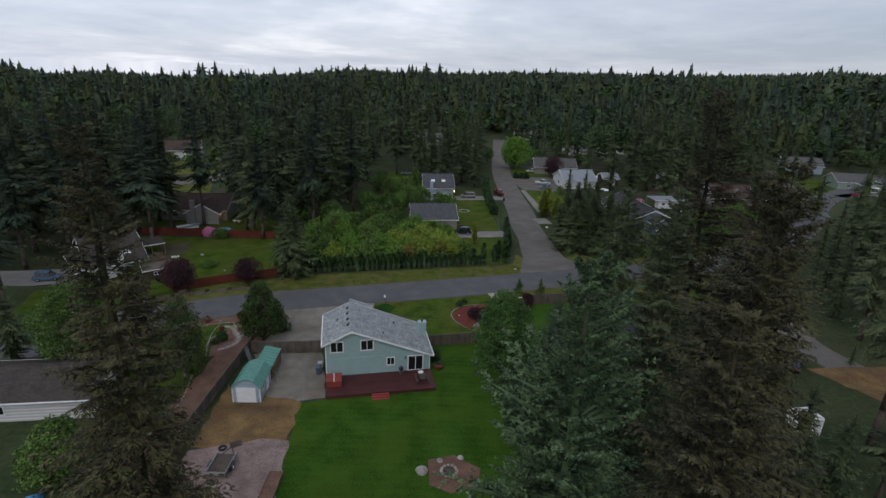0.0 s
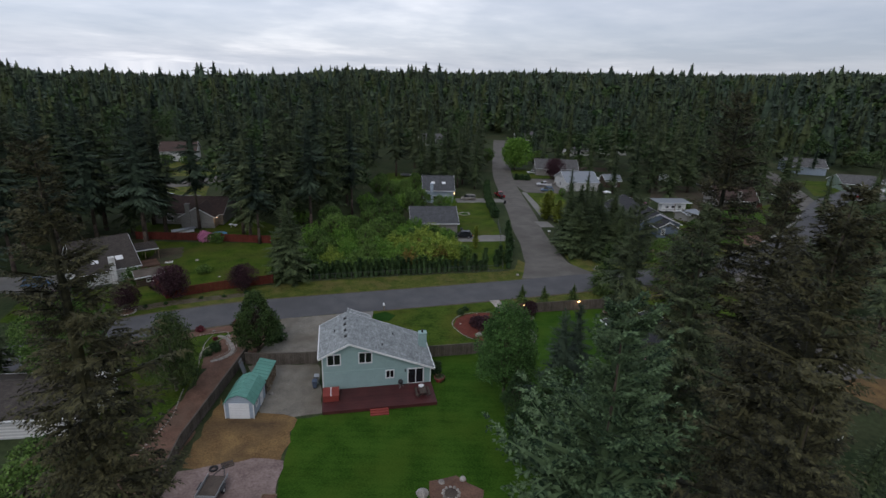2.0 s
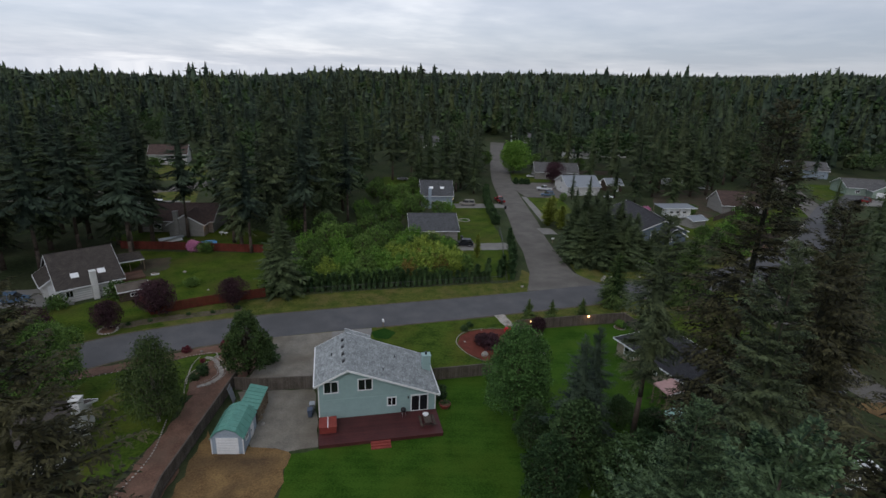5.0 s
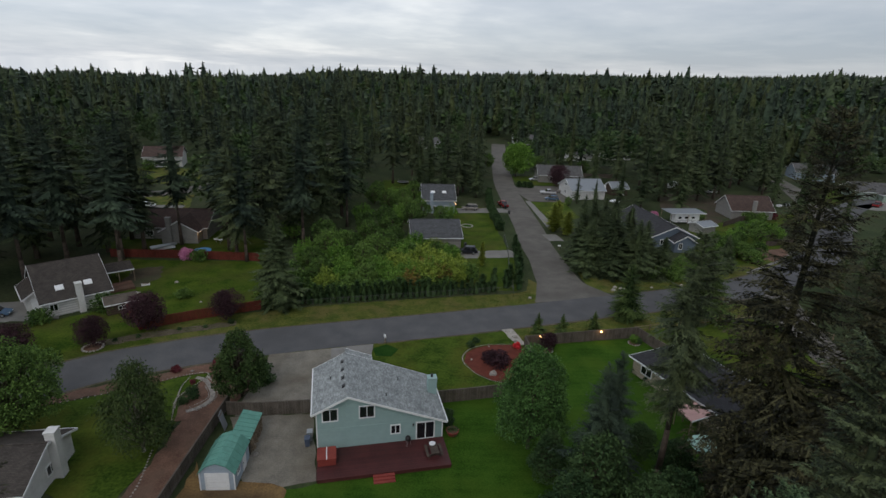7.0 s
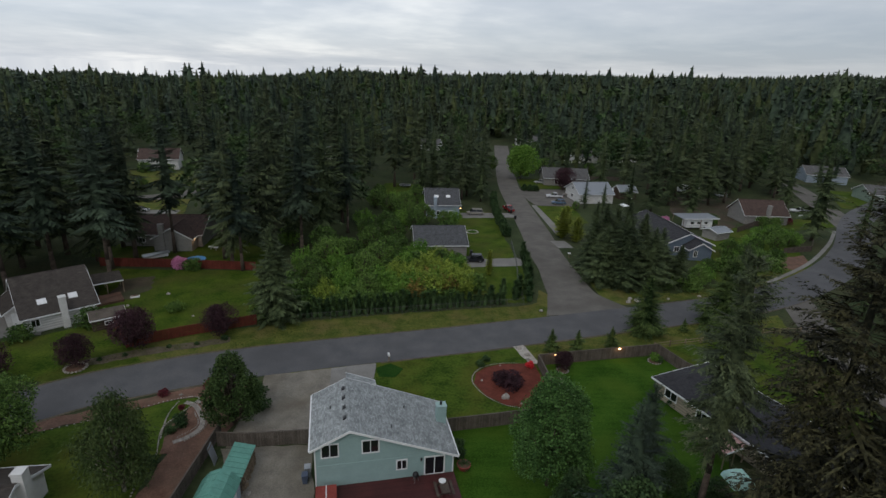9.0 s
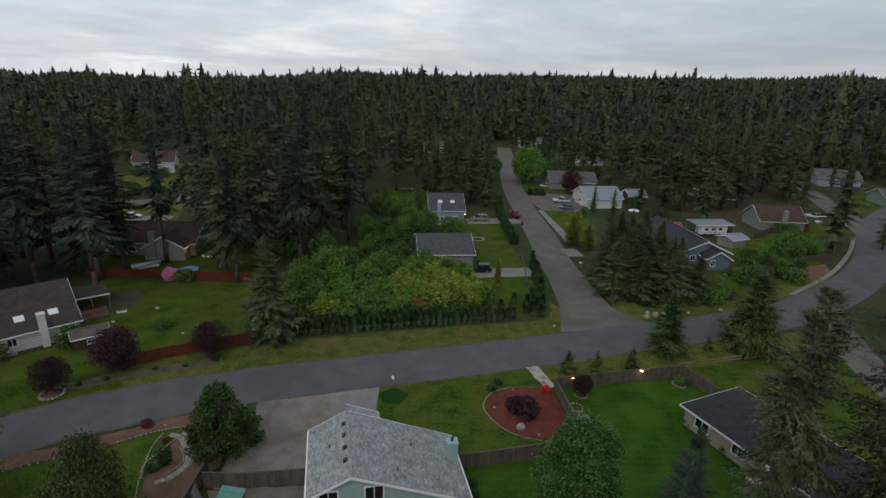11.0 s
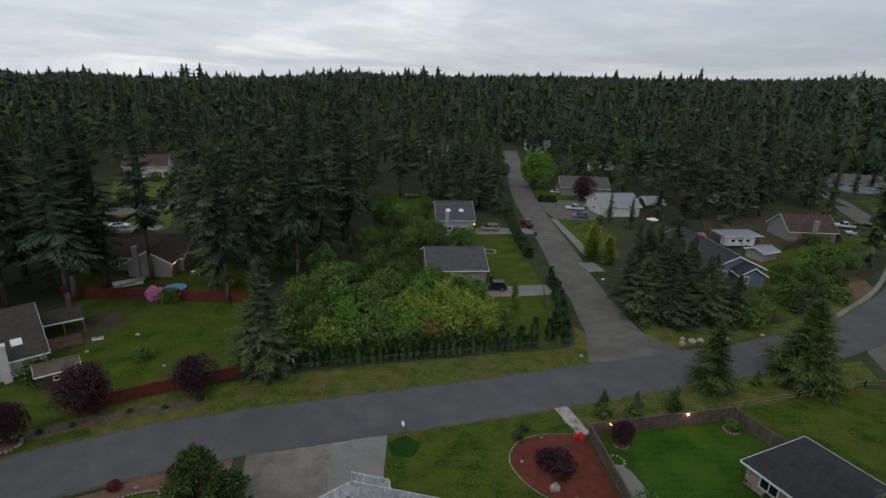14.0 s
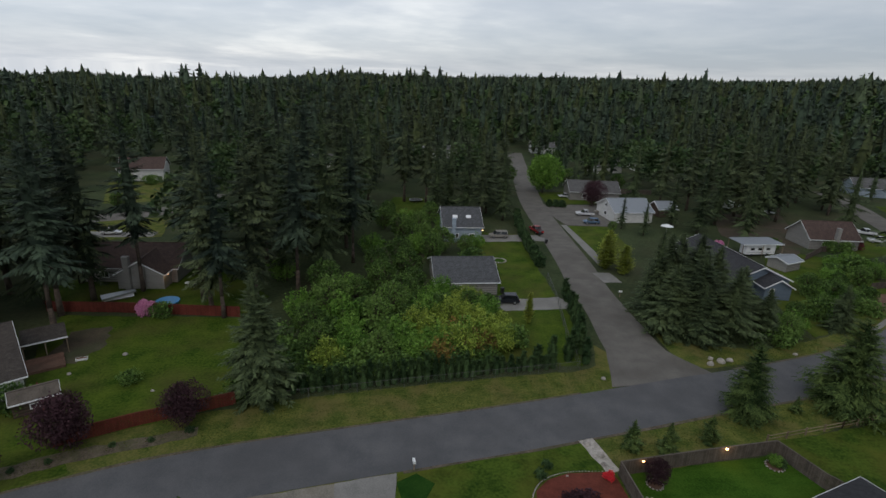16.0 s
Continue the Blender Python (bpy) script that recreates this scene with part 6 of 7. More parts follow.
hedge = shrub("hedge_shrub", 52, 2.6, 1.35, 1300, 0.32, M["hedge"], "clipped dark hedge shrub along the side street", pose(32.8, 147.0, 0), group="hedge along the side street", count=7)
for i in range(1, 20):
    t = i / 19
    again(hedge, 32.8 + 3.6 * t * t + 1.8 * t, 147.0 + 43 * t, rnd.uniform(0.85, 1.1), 1.0, turn=i * 77)
for x, y in ((52.5, 203.6), (54.6, 203.2), (56.6, 202.8)):
    again(hedge, x, y, 0.9, 1.0, turn=x * 9)

kinds = [
    leafy("leafy_tree", 61, 6.6, 0.3, 3.4, 2900, 0.28, M["leaf"], "rounded green leafy tree in the thicket", pose(-6, 126, 0), count=64, lobe=0.40, fill=0.85),
    plume_tree("leafy_tree", 62, 5.6, 2.9, 42, 66, 0.30, M["leaf_yellow"], "yellow-green leafy tree in the thicket", pose(-9.5, 106.5, 0)),
    plume_tree("leafy_tree", 63, 4.6, 2.6, 40, 66, 0.30, M["leaf_amber"], "amber-tinged leafy tree in the thicket", pose(6.6, 107.6, 0)),
    plume_tree("leafy_tree", 64, 6.2, 2.9, 42, 66, 0.30, M["leaf_bright"], "bright green leafy tree in the thicket", pose(0.5, 112, 0)),
    shrub("thicket_shrub", 65, 3.0, 2.5, 1300, 0.36, M["leaf"], "green shrub in the thicket", pose(-3, 104.5, 0), count=12),
]
spots = [(-4, 107, 4, 1.2), (-13, 105, 4, 1.1), (-11, 111, 0, 0.8), (-6.5, 112.5, 3, 0.95), (-2, 108.5, 0, 0.75), (3, 108.3, 3, 0.85), (9.5, 109.5, 1, 1.05), (12.6, 110.5, 2, 1.05), (13.8, 113, 1, 1.1),
         (15.4, 110.6, 1, 0.9), (10, 114.5, 2, 1.0), (6, 113, 1, 1.0), (3.5, 117, 1, 0.95), (-2.5, 117.5, 0, 1.0), (-8, 118, 3, 1.1), (-13, 116, 0, 0.9), (0, 122, 0, 1.05), (5, 122, 3, 0.95), (9, 119, 1, 1.0), (12.5, 118, 1, 0.95), (8.5, 127.5, 3, 0.75), (11.6, 127.8, 0, 0.62), (14.6, 128, 1, 0.7), (16.5, 124.5, 4, 1.0), (13, 123.5, 0, 0.7), (16.8, 116, 1, 0.8), (18.5, 112.5, 4, 0.9),
         (-10, 123, 0, 1.1), (-15, 122, 3, 1.0), (2, 128, 0, 1.0), (-2, 133, 0, 1.05), (4, 133, 0, 0.9), (-8, 131, 3, 1.0), (6.5, 126, 3, 0.8), (-12, 132, 0, 1.1), (3, 140, 0, 1.1), (-3, 142, 0, 1.0), (2, 150, 0, 1.0), (6, 156, 3, 1.0),
         (9, 150, 0, 1.0), (11.5, 157, 0, 1.1), (8, 162, 0, 1.0), (-4, 155, 3, 0.95), (17.5, 157, 0, 0.75), (20.6, 160, 3, 0.75), (18, 150, 4, 1.0), (-17.5, 112, 4, 1.2), (-19, 101.5, 4, 0.8),
         (-7, 104, 4, 0.9), (-11, 103.5, 4, 0.9), (0.5, 105.6, 4, 0.9), (4.5, 105.8, 4, 0.9), (9, 106.6, 4, 0.9), (13, 107.6, 4, 0.8), (-1, 114.5, 4, 1.2), (-5, 121, 4, 1.3), (2.5, 119.5, 4, 1.2), (-12, 108, 0, 0.7), (-10, 114, 4, 1.3), (6, 110.2, 3, 0.9), (11, 112.6, 3, 0.95), (8, 123.5, 4, 1.2), (10.5, 122, 1, 0.85), (-6, 108.6, 3, 0.9), (-15, 108.5, 4, 1.2), (12.5, 125.6, 1, 0.95), (15.5, 121, 3, 0.85), (9, 130, 3, 0.85),
         (64, 112, 0, 0.75), (67, 115, 3, 0.8), (62, 111, 4, 1.0), (70, 118, 0, 0.75), (76, 120, 4, 1.1), (80, 123, 0, 0.6), (86, 127, 4, 1.2), (92, 133, 0, 0.6), (88, 121, 4, 0.9), (61.5, 175, 0, 0.5), (102, 146, 3, 0.6), (106, 143, 4, 1.3), (113, 158, 4, 0.9), (117, 158, 4, 0.8), (98, 160, 4, 0.9), (60, 113, 4, 0.8), (57, 112, 4, 0.6),
         (-21, 140, 3, 0.9), (-50, 104, 4, 0.9), (-52.4, 95.6, 4, 0.75), (-44.4, 99.6, 4, 0.9), (-34, 104.6, 4, 0.55), (-88, 229, 4, 1.2), (-80, 229, 4, 1.0), (-76, 196, 0, 0.8), (8, 171, 0, 1.0), (14.5, 176, 3, 0.9), (3, 168, 0, 1.1), (11.5, 182, 0, 0.95), (5, 181, 3, 0.9), (-1, 176, 0, 1.0), (0, 186, 0, 0.8), (88, 232, 0, 1.0), (70, 236, 0, 1.3), (-62, 250, 0, 1.2), (48, 243, 0, 1.1)]
for i, (x, y, k, h) in enumerate(spots):
    again(kinds[k], x, y, h * rnd.uniform(0.9, 1.1), h * rnd.uniform(0.95, 1.15), turn=i * 71)

for i in range(22):
    u, s = rnd.random(), rnd.random()
    x, y = 78 + 30 * u + 4 * s, 117 + 20 * u + 14 * s
    if 66 < x < 80.5 and 127 < y < 156 or 85.5 < x < 95 and 140 < y < 150:
        continue
    h = rnd.uniform(0.45, 1.0)
    again(kinds[rnd.choice([4, 4, 0, 0, 3])], x, y, h * 0.9, h, turn=i * 97)

leafy("maple_tree", 66, 13.6, 2.0, 6.4, 9000, 0.55, M["leaf_bright"], "broad bright green maple at the side street", pose(56.5, 225, 0), count=18)
plum = leafy("plum_tree", 67, 6.0, 1.2, 3.4, 9000, 0.20, M["leaf_purple"], "rounded purple-leaved plum tree by the red fence", pose(-35.2, 92.4, 0), count=14)
again(plum, -24.4, 95.9, 0.78, 0.82, 120, "smaller purple-leaved plum tree by the red fence")
again(plum, -40.6, 87.3, 0.78, 0.72, 40, "purple-leaved plum tree in a round stone bed")
again(plum, -49.4, 84.5, 0.8, 0.85, 200)
again(plum, 67.5, 205, 1.35, 1.25, 90, "large purple-leaved tree by the far drive")
again(plum, 25.9, 82.8, 0.5, 0.42, 10, "young purple-leaved tree inside the fence")
golden = conifer("golden_cypress", 68, 6.5, 0.1, 2.3, (22, 8, 12), M["leaf_gold"], "golden yellow-green cypress at the side street", pose(47.2, 146.0, 0), power=0.5, droop=-0.4, hang=-0.2, ragged=0.2)
again(golden, 49.8, 142.4, 1.0, 1.1, 70)
again(golden, 49.6, 150.5, 1.15, 1.15, 20)
golden.scale = (1.25, 1.25, 1.2)
again(golden, 22.6, 119.8, 0.85, 0.5, 140, "slim yellow-green cypress on the corner lawn")
bush = shrub("purple_shrub", 69, 1.7, 2.4, 4200, 0.22, M["leaf_purple"], "low spreading purple shrub in the red bed", pose(17.3, 80, 0.05), count=8)
bush.scale = (1.0, 1.0, 0.7)
shrub("flowering_shrub", 70, 0.9, 0.7, 1200, 0.12, M["bloom_red"], "bright red flowering shrub in the bark bed", pose(21.4, 83.9, 0.05))
rhodo = shrub("rhododendron", 71, 2.1, 1.9, 4200, 0.19, M["bloom"], "rhododendron covered in pink blossom", pose(-40.2, 125, 0), count=8)
again(kinds[4], -37.4, 124.2, 0.75, 0.8)
again(rhodo, 83.5, 160.4, 0.9, 0.8, 50, "pink flowering shrub behind the blue house")
red = shrub("barberry_shrub", 72, 1.1, 0.9, 1300, 0.14, M["leaf_red"], "dark red barberry in the street bed", pose(-31.2, 76.9, 0.04))
for x, y, h in ((-26.6, 79.9, 0.8), (-21.6, 81.4, 1.0), (-23.6, 77.0, 0.5), (122.5, 160, 2.0), (126, 166, 1.6)):
    again(red, x, y, h, h, x * 31)
green = shrub("low_shrub", 73, 0.9, 0.9, 700, 0.17, M["hedge"], "low green shrub in the garden bed", pose(-22.9, 74.6, 0.04))
for x, y, h in ((-22.4, 73.6, 0.9), (-23.2, 72.6, 0.8), (-23.4, 67.5, 1.1), (-24, 65.4, 0.9), (-15.3, 79.4, 1.6), (-14.2, 76.5, 1.5), (15.5, 86.0, 0.8), (14.4, 84.6, 0.9), (37.0, 75.8, 1.1), (37.7, 73.6, 1.2), (38.6, 71, 1.1), (39.6, 68.2, 1.2), (-30.5, 92.2, 0.5), (-26.8, 92.8, 0.5), (-23.2, 94.2, 0.7), (-38.4, 88.9, 0.5), (-35.6, 90, 0.5), (8.9, 64.6, 0.9), (8.6, 66.4, 1.0), (8.8, 68, 0.9), (41.2, 84.4, 0.9), (-41.5, 74.4, 0.6)):
    again(green, x, y, h, h, x * 17)
again(kinds[3], 40.6, 84.6, 0.28, 0.3, 10, "young sapling in a stone ring on the lawn")
again(kinds[0], -30, 45, 0.9, 1.0, 60, "leafy green shrub behind the board fence")
again(kinds[3], -23, 42, 0.7, 0.9, 160, "bright green shrub behind the board fence")
again(kinds[0], -32, 50, 0.7, 0.8, 260, "leafy green shrub beside the white house")


# ---- stones ----
def stone_mesh(seed):
    bm = bmesh.new()
    bmesh.ops.create_icosphere(bm, subdivisions=2, radius=0.5)
    for v in bm.verts:
        v.co *= 1 + 0.35 * noise.noise(v.co * 2.2 + Vector((seed * 7.1, 0, 0)))
        v.co.z *= 0.7
    return bm


rocks = [tagged(link_mesh("rock", stone_mesh(k), M["stone"], smooth=False), "weathered grey garden rock", "rock") for k in range(3)]
first = [(21.2, 89.3, 0.9), (22.0, 87.4, 1.0), (5.4, 44.9, 1.3)]
for ob, (x, y, s) in zip(rocks, first):
    ob.matrix_basis = pose(x, y, 0.1 * s)
    ob.scale = (s, s, s)


def rock(i, x, y, s, label=""):
    c = copy_thing(rocks[i % 3], pose(x, y, 0.1 * s, 0, 0, i * 57))
    c.scale = (s, s * 0.85, s)
    return tagged(c, label)


tagged(rocks[2], "large pale boulder beside the fire pit")
for i, (x, y, s) in enumerate([(21.8, 86, 0.7), (16.3, 76.9, 1.3), (13.9, 80.9, 0.4), (18, 75.4, 0.4), (17.2, 84.6, 0.35), (9.6, 46.6, 0.8), (7.4, 46.3, 0.7), (46.5, 105.5, 1.2), (48.5, 106, 1.4), (50, 106.3, 1.1), (47.4, 107, 0.9), (28.6, 102.4, 0.8), (-22, 78.2, 0.6), (-24.6, 79.9, 0.5), (-18.6, 80.4, 0.6), (-37.7, 111.9, 0.8), (-30.5, 102.6, 0.5), (-12.6, 62.6, 0.7), (-42.5, 107, 0.6), (62, 107.6, 0.8), (55, 106.6, 0.7)]):
    rock(i, x, y, s)


def stone_line(label, pts, size, name="stone_edging"):
    line = smooth_line(pts, 14)
    ob = thing(name, pose(pts[0][0], pts[0][1], 0.05), label, "edging")
    acc, k, last = 0.0, 0, None
    for p in line:
        if last is None or (p - last).length >= size * 0.9:
            r = copy_thing(rocks[k % 3], pose(p.x - pts[0][0], p.y - pts[0][1], 0.06, 0, 0, k * 61))
            r.name, r.parent = "stone", ob
            for key in ("label", "category"):
                if key in r:
                    del r[key]
            r.scale = (size, size * 0.8, size * 0.7)
            last, k = p, k + 1
    return ob


stone_line("white painted stones edging the rounded lawn", [(-41, 72.2), (-32, 75.7), (-25, 78.9), (-22.2, 79), (-23.6, 75.5), (-24.4, 73.2), (-23.4, 69)], 0.22)
band("garden_path", [(-22.4, 70.8), (-21.3, 71.5), (-20.4, 72.7), (-20.3, 74.2), (-21.4, 76.4), (-22.4, 77.7), (-23.6, 78.3)], 0.6, 0.07, M["stone"], "curved pale gravel garden path", "path")
stone_line("pale stones lining a curved garden path", [(-21.2, 70.9), (-20.0, 72.4), (-19.8, 74.3), (-20.9, 76.8), (-22.0, 78.1)], 0.2)
stone_line("pale stones lining a curved garden path", [(-22.2, 71.6), (-20.9, 73.0), (-20.8, 74.2), (-21.8, 76.1)], 0.18)
stone_line("pale stones edging the round bed", [(-24.4, 78.4), (-24.7, 76.3), (-24.4, 73.6), (-23.9, 71.4)], 0.22)
stone_line("pale stones along the bark strip", [(-23.6, 64), (-23.0, 58), (-24.2, 52)], 0.24)
stone_line("dark stone rim of the red bark bed", [(22.2, 84.9), (17.5, 85.1), (14.6, 84.2), (13, 82.4), (12.6, 80.2), (13.8, 77.2), (16, 75.1), (19.5, 74.1), (22, 74.1)], 0.17)


def ring(label, x, y, r, n=14, s=0.4, fill=None):
    ob = thing("stone_ring", pose(x, y, 0.03), label, "stone ring")
    for k in range(n):
        a = k * math.tau / n
        c = copy_thing(rocks[k % 3], pose(r * math.cos(a), r * math.sin(a), 0.08, 0, 0, k * 50))
        c.name, c.parent, c.scale = "stone", ob, (s, s, s)
        for key in ("label", "category"):
            if key in c:
                del c[key]
    if fill:
        part("bed", tube(bmesh.new(), (0, 0, -0.1), (0, 0, 0.05), r - 0.1, r - 0.1, 20), fill, ob, "dark bark inside the ring")


ring("ring of pale stones round the plum tree", -40.6, 87.1, 1.3, 18, 0.38, M["bark_mulch"])
ring("ring of stones round a fire pit", 8.2, 44.8, 0.8, 12, 0.35, M["dark_wood"])
ring("ring of pale bricks on the corner lawn", 24.4, 151, 1.5, 20, 0.4, M["lawn"])
ring("stone ring round a sapling", 40.6, 84.5, 0.9, 14, 0.25, M["bark_mulch"])
ring("stone ring round a young purple tree", 25.9, 82.8, 0.8, 14, 0.25, M["bark_mulch"])
ring("half ring of stones at the fence corner", 24.2, 80.2, 0.9, 12, 0.3)


# ---- cars ----
def car(label, x, y, turn, c, kind="suv"):
    prof = {
        "suv": (4.7, 1.85, 0.95, 1.70, [(-1.55, 0.0), (-1.9, 0.92), (1.0, 0.9), (0.45, 0.0)]),
        "sedan": (4.6, 1.80, 0.85, 1.42, [(0, 0)]),
        "van": (4.9, 1.95, 1.0, 1.78, [(0, 0)]),
        "pickup": (5.6, 1.95, 1.05, 1.82, [(0, 0)]),
    }[kind]
    L, W, belt, top = prof[:4]
    h = L / 2
    ob = thing("car" if kind != "pickup" else "pickup_truck", pose(x, y, 0.06, 0, 0, turn), label, "car" if kind != "pickup" else "pickup")
    body = [(-h, 0.45), (-h + 0.1, 0.30), (h - 0.15, 0.30), (h, 0.5), (h - 0.05, belt - 0.22), (h - 1.15, belt - 0.02), (-h + 0.15, belt), (-h, belt - 0.2)]
    if kind == "pickup":
        body = [(-h, 0.5), (-h + 0.1, 0.4), (h - 0.15, 0.4), (h, 0.6), (h - 0.05, belt - 0.1), (h - 1.3, belt), (-h + 0.02, belt)]
    bm = extrude_y(body, -W / 2, W / 2)
    bmesh.ops.bevel(bm, geom=[e for e in bm.edges if abs(e.verts[0].co.y - e.verts[1].co.y) < 0.01], offset=0.09, segments=2, affect="EDGES")
    part("body", bm, c, ob, smooth=False)
    front, rear = {"suv": (0.75, -h + 0.25), "sedan": (0.65, -h + 0.85), "van": (1.15, -h + 0.2), "pickup": (0.75, -1.0)}[kind]
    slope_f, slope_r = 0.75, {"suv": 0.35, "sedan": 0.7, "van": 0.25, "pickup": 0.2}[kind]
    def cab(z0, z1, inset):
        b = bmesh.new()
        k = inset
        lo = [(rear - k, -W / 2 + 0.06 - k, z0), (front + 0.35 + k, -W / 2 + 0.06 - k, z0), (front + 0.35 + k, W / 2 - 0.06 + k, z0), (rear - k, W / 2 - 0.06 + k, z0)]
        hi = [(rear + slope_r - k, -W / 2 + 0.22 - k, z1), (front + 0.35 - slope_f + k, -W / 2 + 0.22 - k, z1), (front + 0.35 - slope_f + k, W / 2 - 0.22 + k, z1), (rear + slope_r - k, W / 2 - 0.22 + k, z1)]
        A, B = [b.verts.new(p) for p in lo], [b.verts.new(p) for p in hi]
        b.faces.new(A[::-1]), b.faces.new(B)
        for i in range(4):
            b.faces.new((A[i], A[(i + 1) % 4], B[(i + 1) % 4], B[i]))
        return b
    part("windows", cab(belt - 0.02, top - 0.06, 0.0), M["glass"], ob, "dark glass")
    rf = boxes((rear + slope_r - 0.05, front + 0.35 - slope_f + 0.08, -W / 2 + 0.2, W / 2 - 0.2, top - 0.065, top))
    part("roof", rf, c, ob)
    for px in (rear + slope_r * 0.6 + 0.1, (rear + front) / 2 + 0.2):
        for s in (-1, 1):
            part("pillar", tube(bmesh.new(), (px, s * (W / 2 - 0.06), belt - 0.03), (px, s * (W / 2 - 0.2), top - 0.03), 0.06, 0.06, 4), c, ob)
    if kind == "pickup":
        part("bed", boxes((-h + 0.15, -1.2, -W / 2 + 0.15, W / 2 - 0.15, belt, belt + 0.012)), M["black"], ob)
    for wx in (-h + 0.95, h - 0.95):
        for s in (-1, 1):
            w = part("tyre", tube(bmesh.new(), (wx, s * (W / 2 - 0.2), 0.33), (wx, s * (W / 2 + 0.02), 0.33), 0.34, 0.34, 16), M["rubber"], ob)
            part("rim", tube(bmesh.new(), (wx, s * (W / 2 - 0.05), 0.33), (wx, s * (W / 2 + 0.03), 0.33), 0.2, 0.2, 10), M["chrome"], w)
    for s in (-1, 1):
        part("headlight", boxes((h - 0.09, h - 0.01, s * (W / 2 - 0.35) - 0.16, s * (W / 2 - 0.35) + 0.16, 0.58, 0.72)), M["white"], ob)
        part("tail_light", boxes((-h - 0.01, -h + 0.06, s * (W / 2 - 0.2) - 0.1, s * (W / 2 - 0.2) + 0.1, 0.6, 0.78)), M["bloom_red"], ob)
        part("mirror", boxes((front + 0.05, front + 0.2, s * (W / 2 + 0.04) - 0.08, s * (W / 2 + 0.04) + 0.08, belt - 0.02, belt + 0.12)), c, ob)
    return ob


WHITE, SILVER, DARK, RED, BLUE, TAN = paint((0.62, 0.63, 0.64)), paint((0.30, 0.31, 0.32)), paint((0.016, 0.018, 0.024)), paint((0.26, 0.03, 0.03)), paint((0.10, 0.16, 0.24)), paint((0.30, 0.28, 0.25))
car("black sport utility vehicle parked on the drive", 20.8, 128.3, 175, DARK, "suv")
car("silver minivan parked beside the pale blue house", 28.2, 169.0, 178, TAN, "van")
car("red pickup truck parked at the street edge", 39.6, 174.0, 98, RED, "pickup")
car("white pickup truck on the broad drive", 60.2, 192.4, 170, WHITE, "pickup")
car("silver wagon parked on the broad drive", 58.6, 183.0, 172, BLUE, "suv")
car("tan pickup truck parked on the broad drive", 67.3, 194.6, 168, TAN, "pickup")
car("white car by the far drive", 62.6, 217.6, 178, WHITE, "sedan")
car("dark car parked on the lane", 60.6, 62.5, 40, DARK, "sedan")
car("white pickup truck parked by the grey house", 138.0, 173.6, 150, WHITE, "pickup")
car("white pickup truck beside another truck", 134.6, 165.4, 155, WHITE, "pickup")
car("white sedan on the far street", 126, 197, 175, WHITE, "sedan")
car("red pickup truck on the grey-green house's drive", 177.0, 177.5, 30, RED, "pickup")
car("dark blue wagon on the grey-green house's drive", 187.0, 176.5, 60, BLUE, "suv")
car("dark blue car parked on the cottage driveway", -60.6, 98.2, 10, BLUE, "suv")
car("white car on the far driveway", -66, 170, 5, WHITE, "sedan")


def motorhome(label, x, y, turn, L=8.0):
    ob = thing("motorhome", pose(x, y, 0, 0, 0, turn), label, "motorhome")
    bm = boxes((0, L, -1.2, 1.2, 0.5, 2.95))
    bmesh.ops.bevel(bm, geom=bm.edges[:], offset=0.12, segments=2, affect="EDGES")
    part("body", bm, M["white"], ob)
    for u in (1.2, 3.2, 5.4):
        part("window", boxes((u, u + 1.0, -1.225, -1.19, 1.6, 2.2)), M["glass"], ob)
    part("stripe", boxes((0.2, L - 0.2, -1.22, -1.19, 1.0, 1.15)), M["steel"], ob)
    part("door", boxes((6.8, 7.4, -1.23, -1.19, 0.6, 2.4)), M["white"], ob)
    for u in (1.6, 5.8):
        for s in (-1, 1):
            part("tyre", tube(bmesh.new(), (u, s * 0.95, 0.4), (u, s * 1.2, 0.4), 0.4, 0.4, 14), M["rubber"], ob)


motorhome("white motorhome under the open carport", 86.4, 155.2, 2)
motorhome("white motorhome parked behind the firs", 42.5, 47.8, 3, 9.0)
motorhome("white motorhome parked by the far lot", 112, 205, -40, 8.0)
motorhome("white trailer under cover beside the brown shed", 79.4, 191.6, 60, 5.0)


# ---- small things ----
def mailbox(x, y, turn, label):
    ob = thing("mailbox", pose(x, y, 0, 0, 0, turn), label, "mailbox")
    part("post", boxes((-0.06, 0.06, -0.06, 0.06, 0, 1.0)), M["wood"], ob)
    bm = extrude_y([(-0.14, 1.0), (0.14, 1.0), (0.14, 1.2), (0.09, 1.29), (-0.09, 1.29), (-0.14, 1.2)], -0.32, 0.32)
    part("box", bm, M["white"], ob)
    part("flag", boxes((0.14, 0.16, 0.0, 0.05, 1.1, 1.35)), M["red_wood"], ob)


mailbox(1.4, 86.6, 8, "white mailbox on a post at the street")
mailbox(43.6, 130.4, 80, "white mailbox on the side street")


def fence_lamp(x, y, z, label, r=0.13, post=False, m=None):
    ob = thing("lamp", pose(x, y, z), label, "lamp")
    bm = bmesh.new()
    bmesh.ops.create_uvsphere(bm, u_segments=12, v_segments=8, radius=r)
    part("globe", bm, M["lamp_glow"], ob, "glowing warm globe", smooth=True)
    part("cap", tube(bmesh.new(), (0, 0, r * 0.8), (0, 0, r * 1.3), r * 0.9, r * 0.3, 8), M["black"], ob)
    part("bracket", tube(bmesh.new(), (0, 0, -r * 1.9), (0, 0, -r * 0.7), 0.03, 0.03, 6), M["black"], ob)


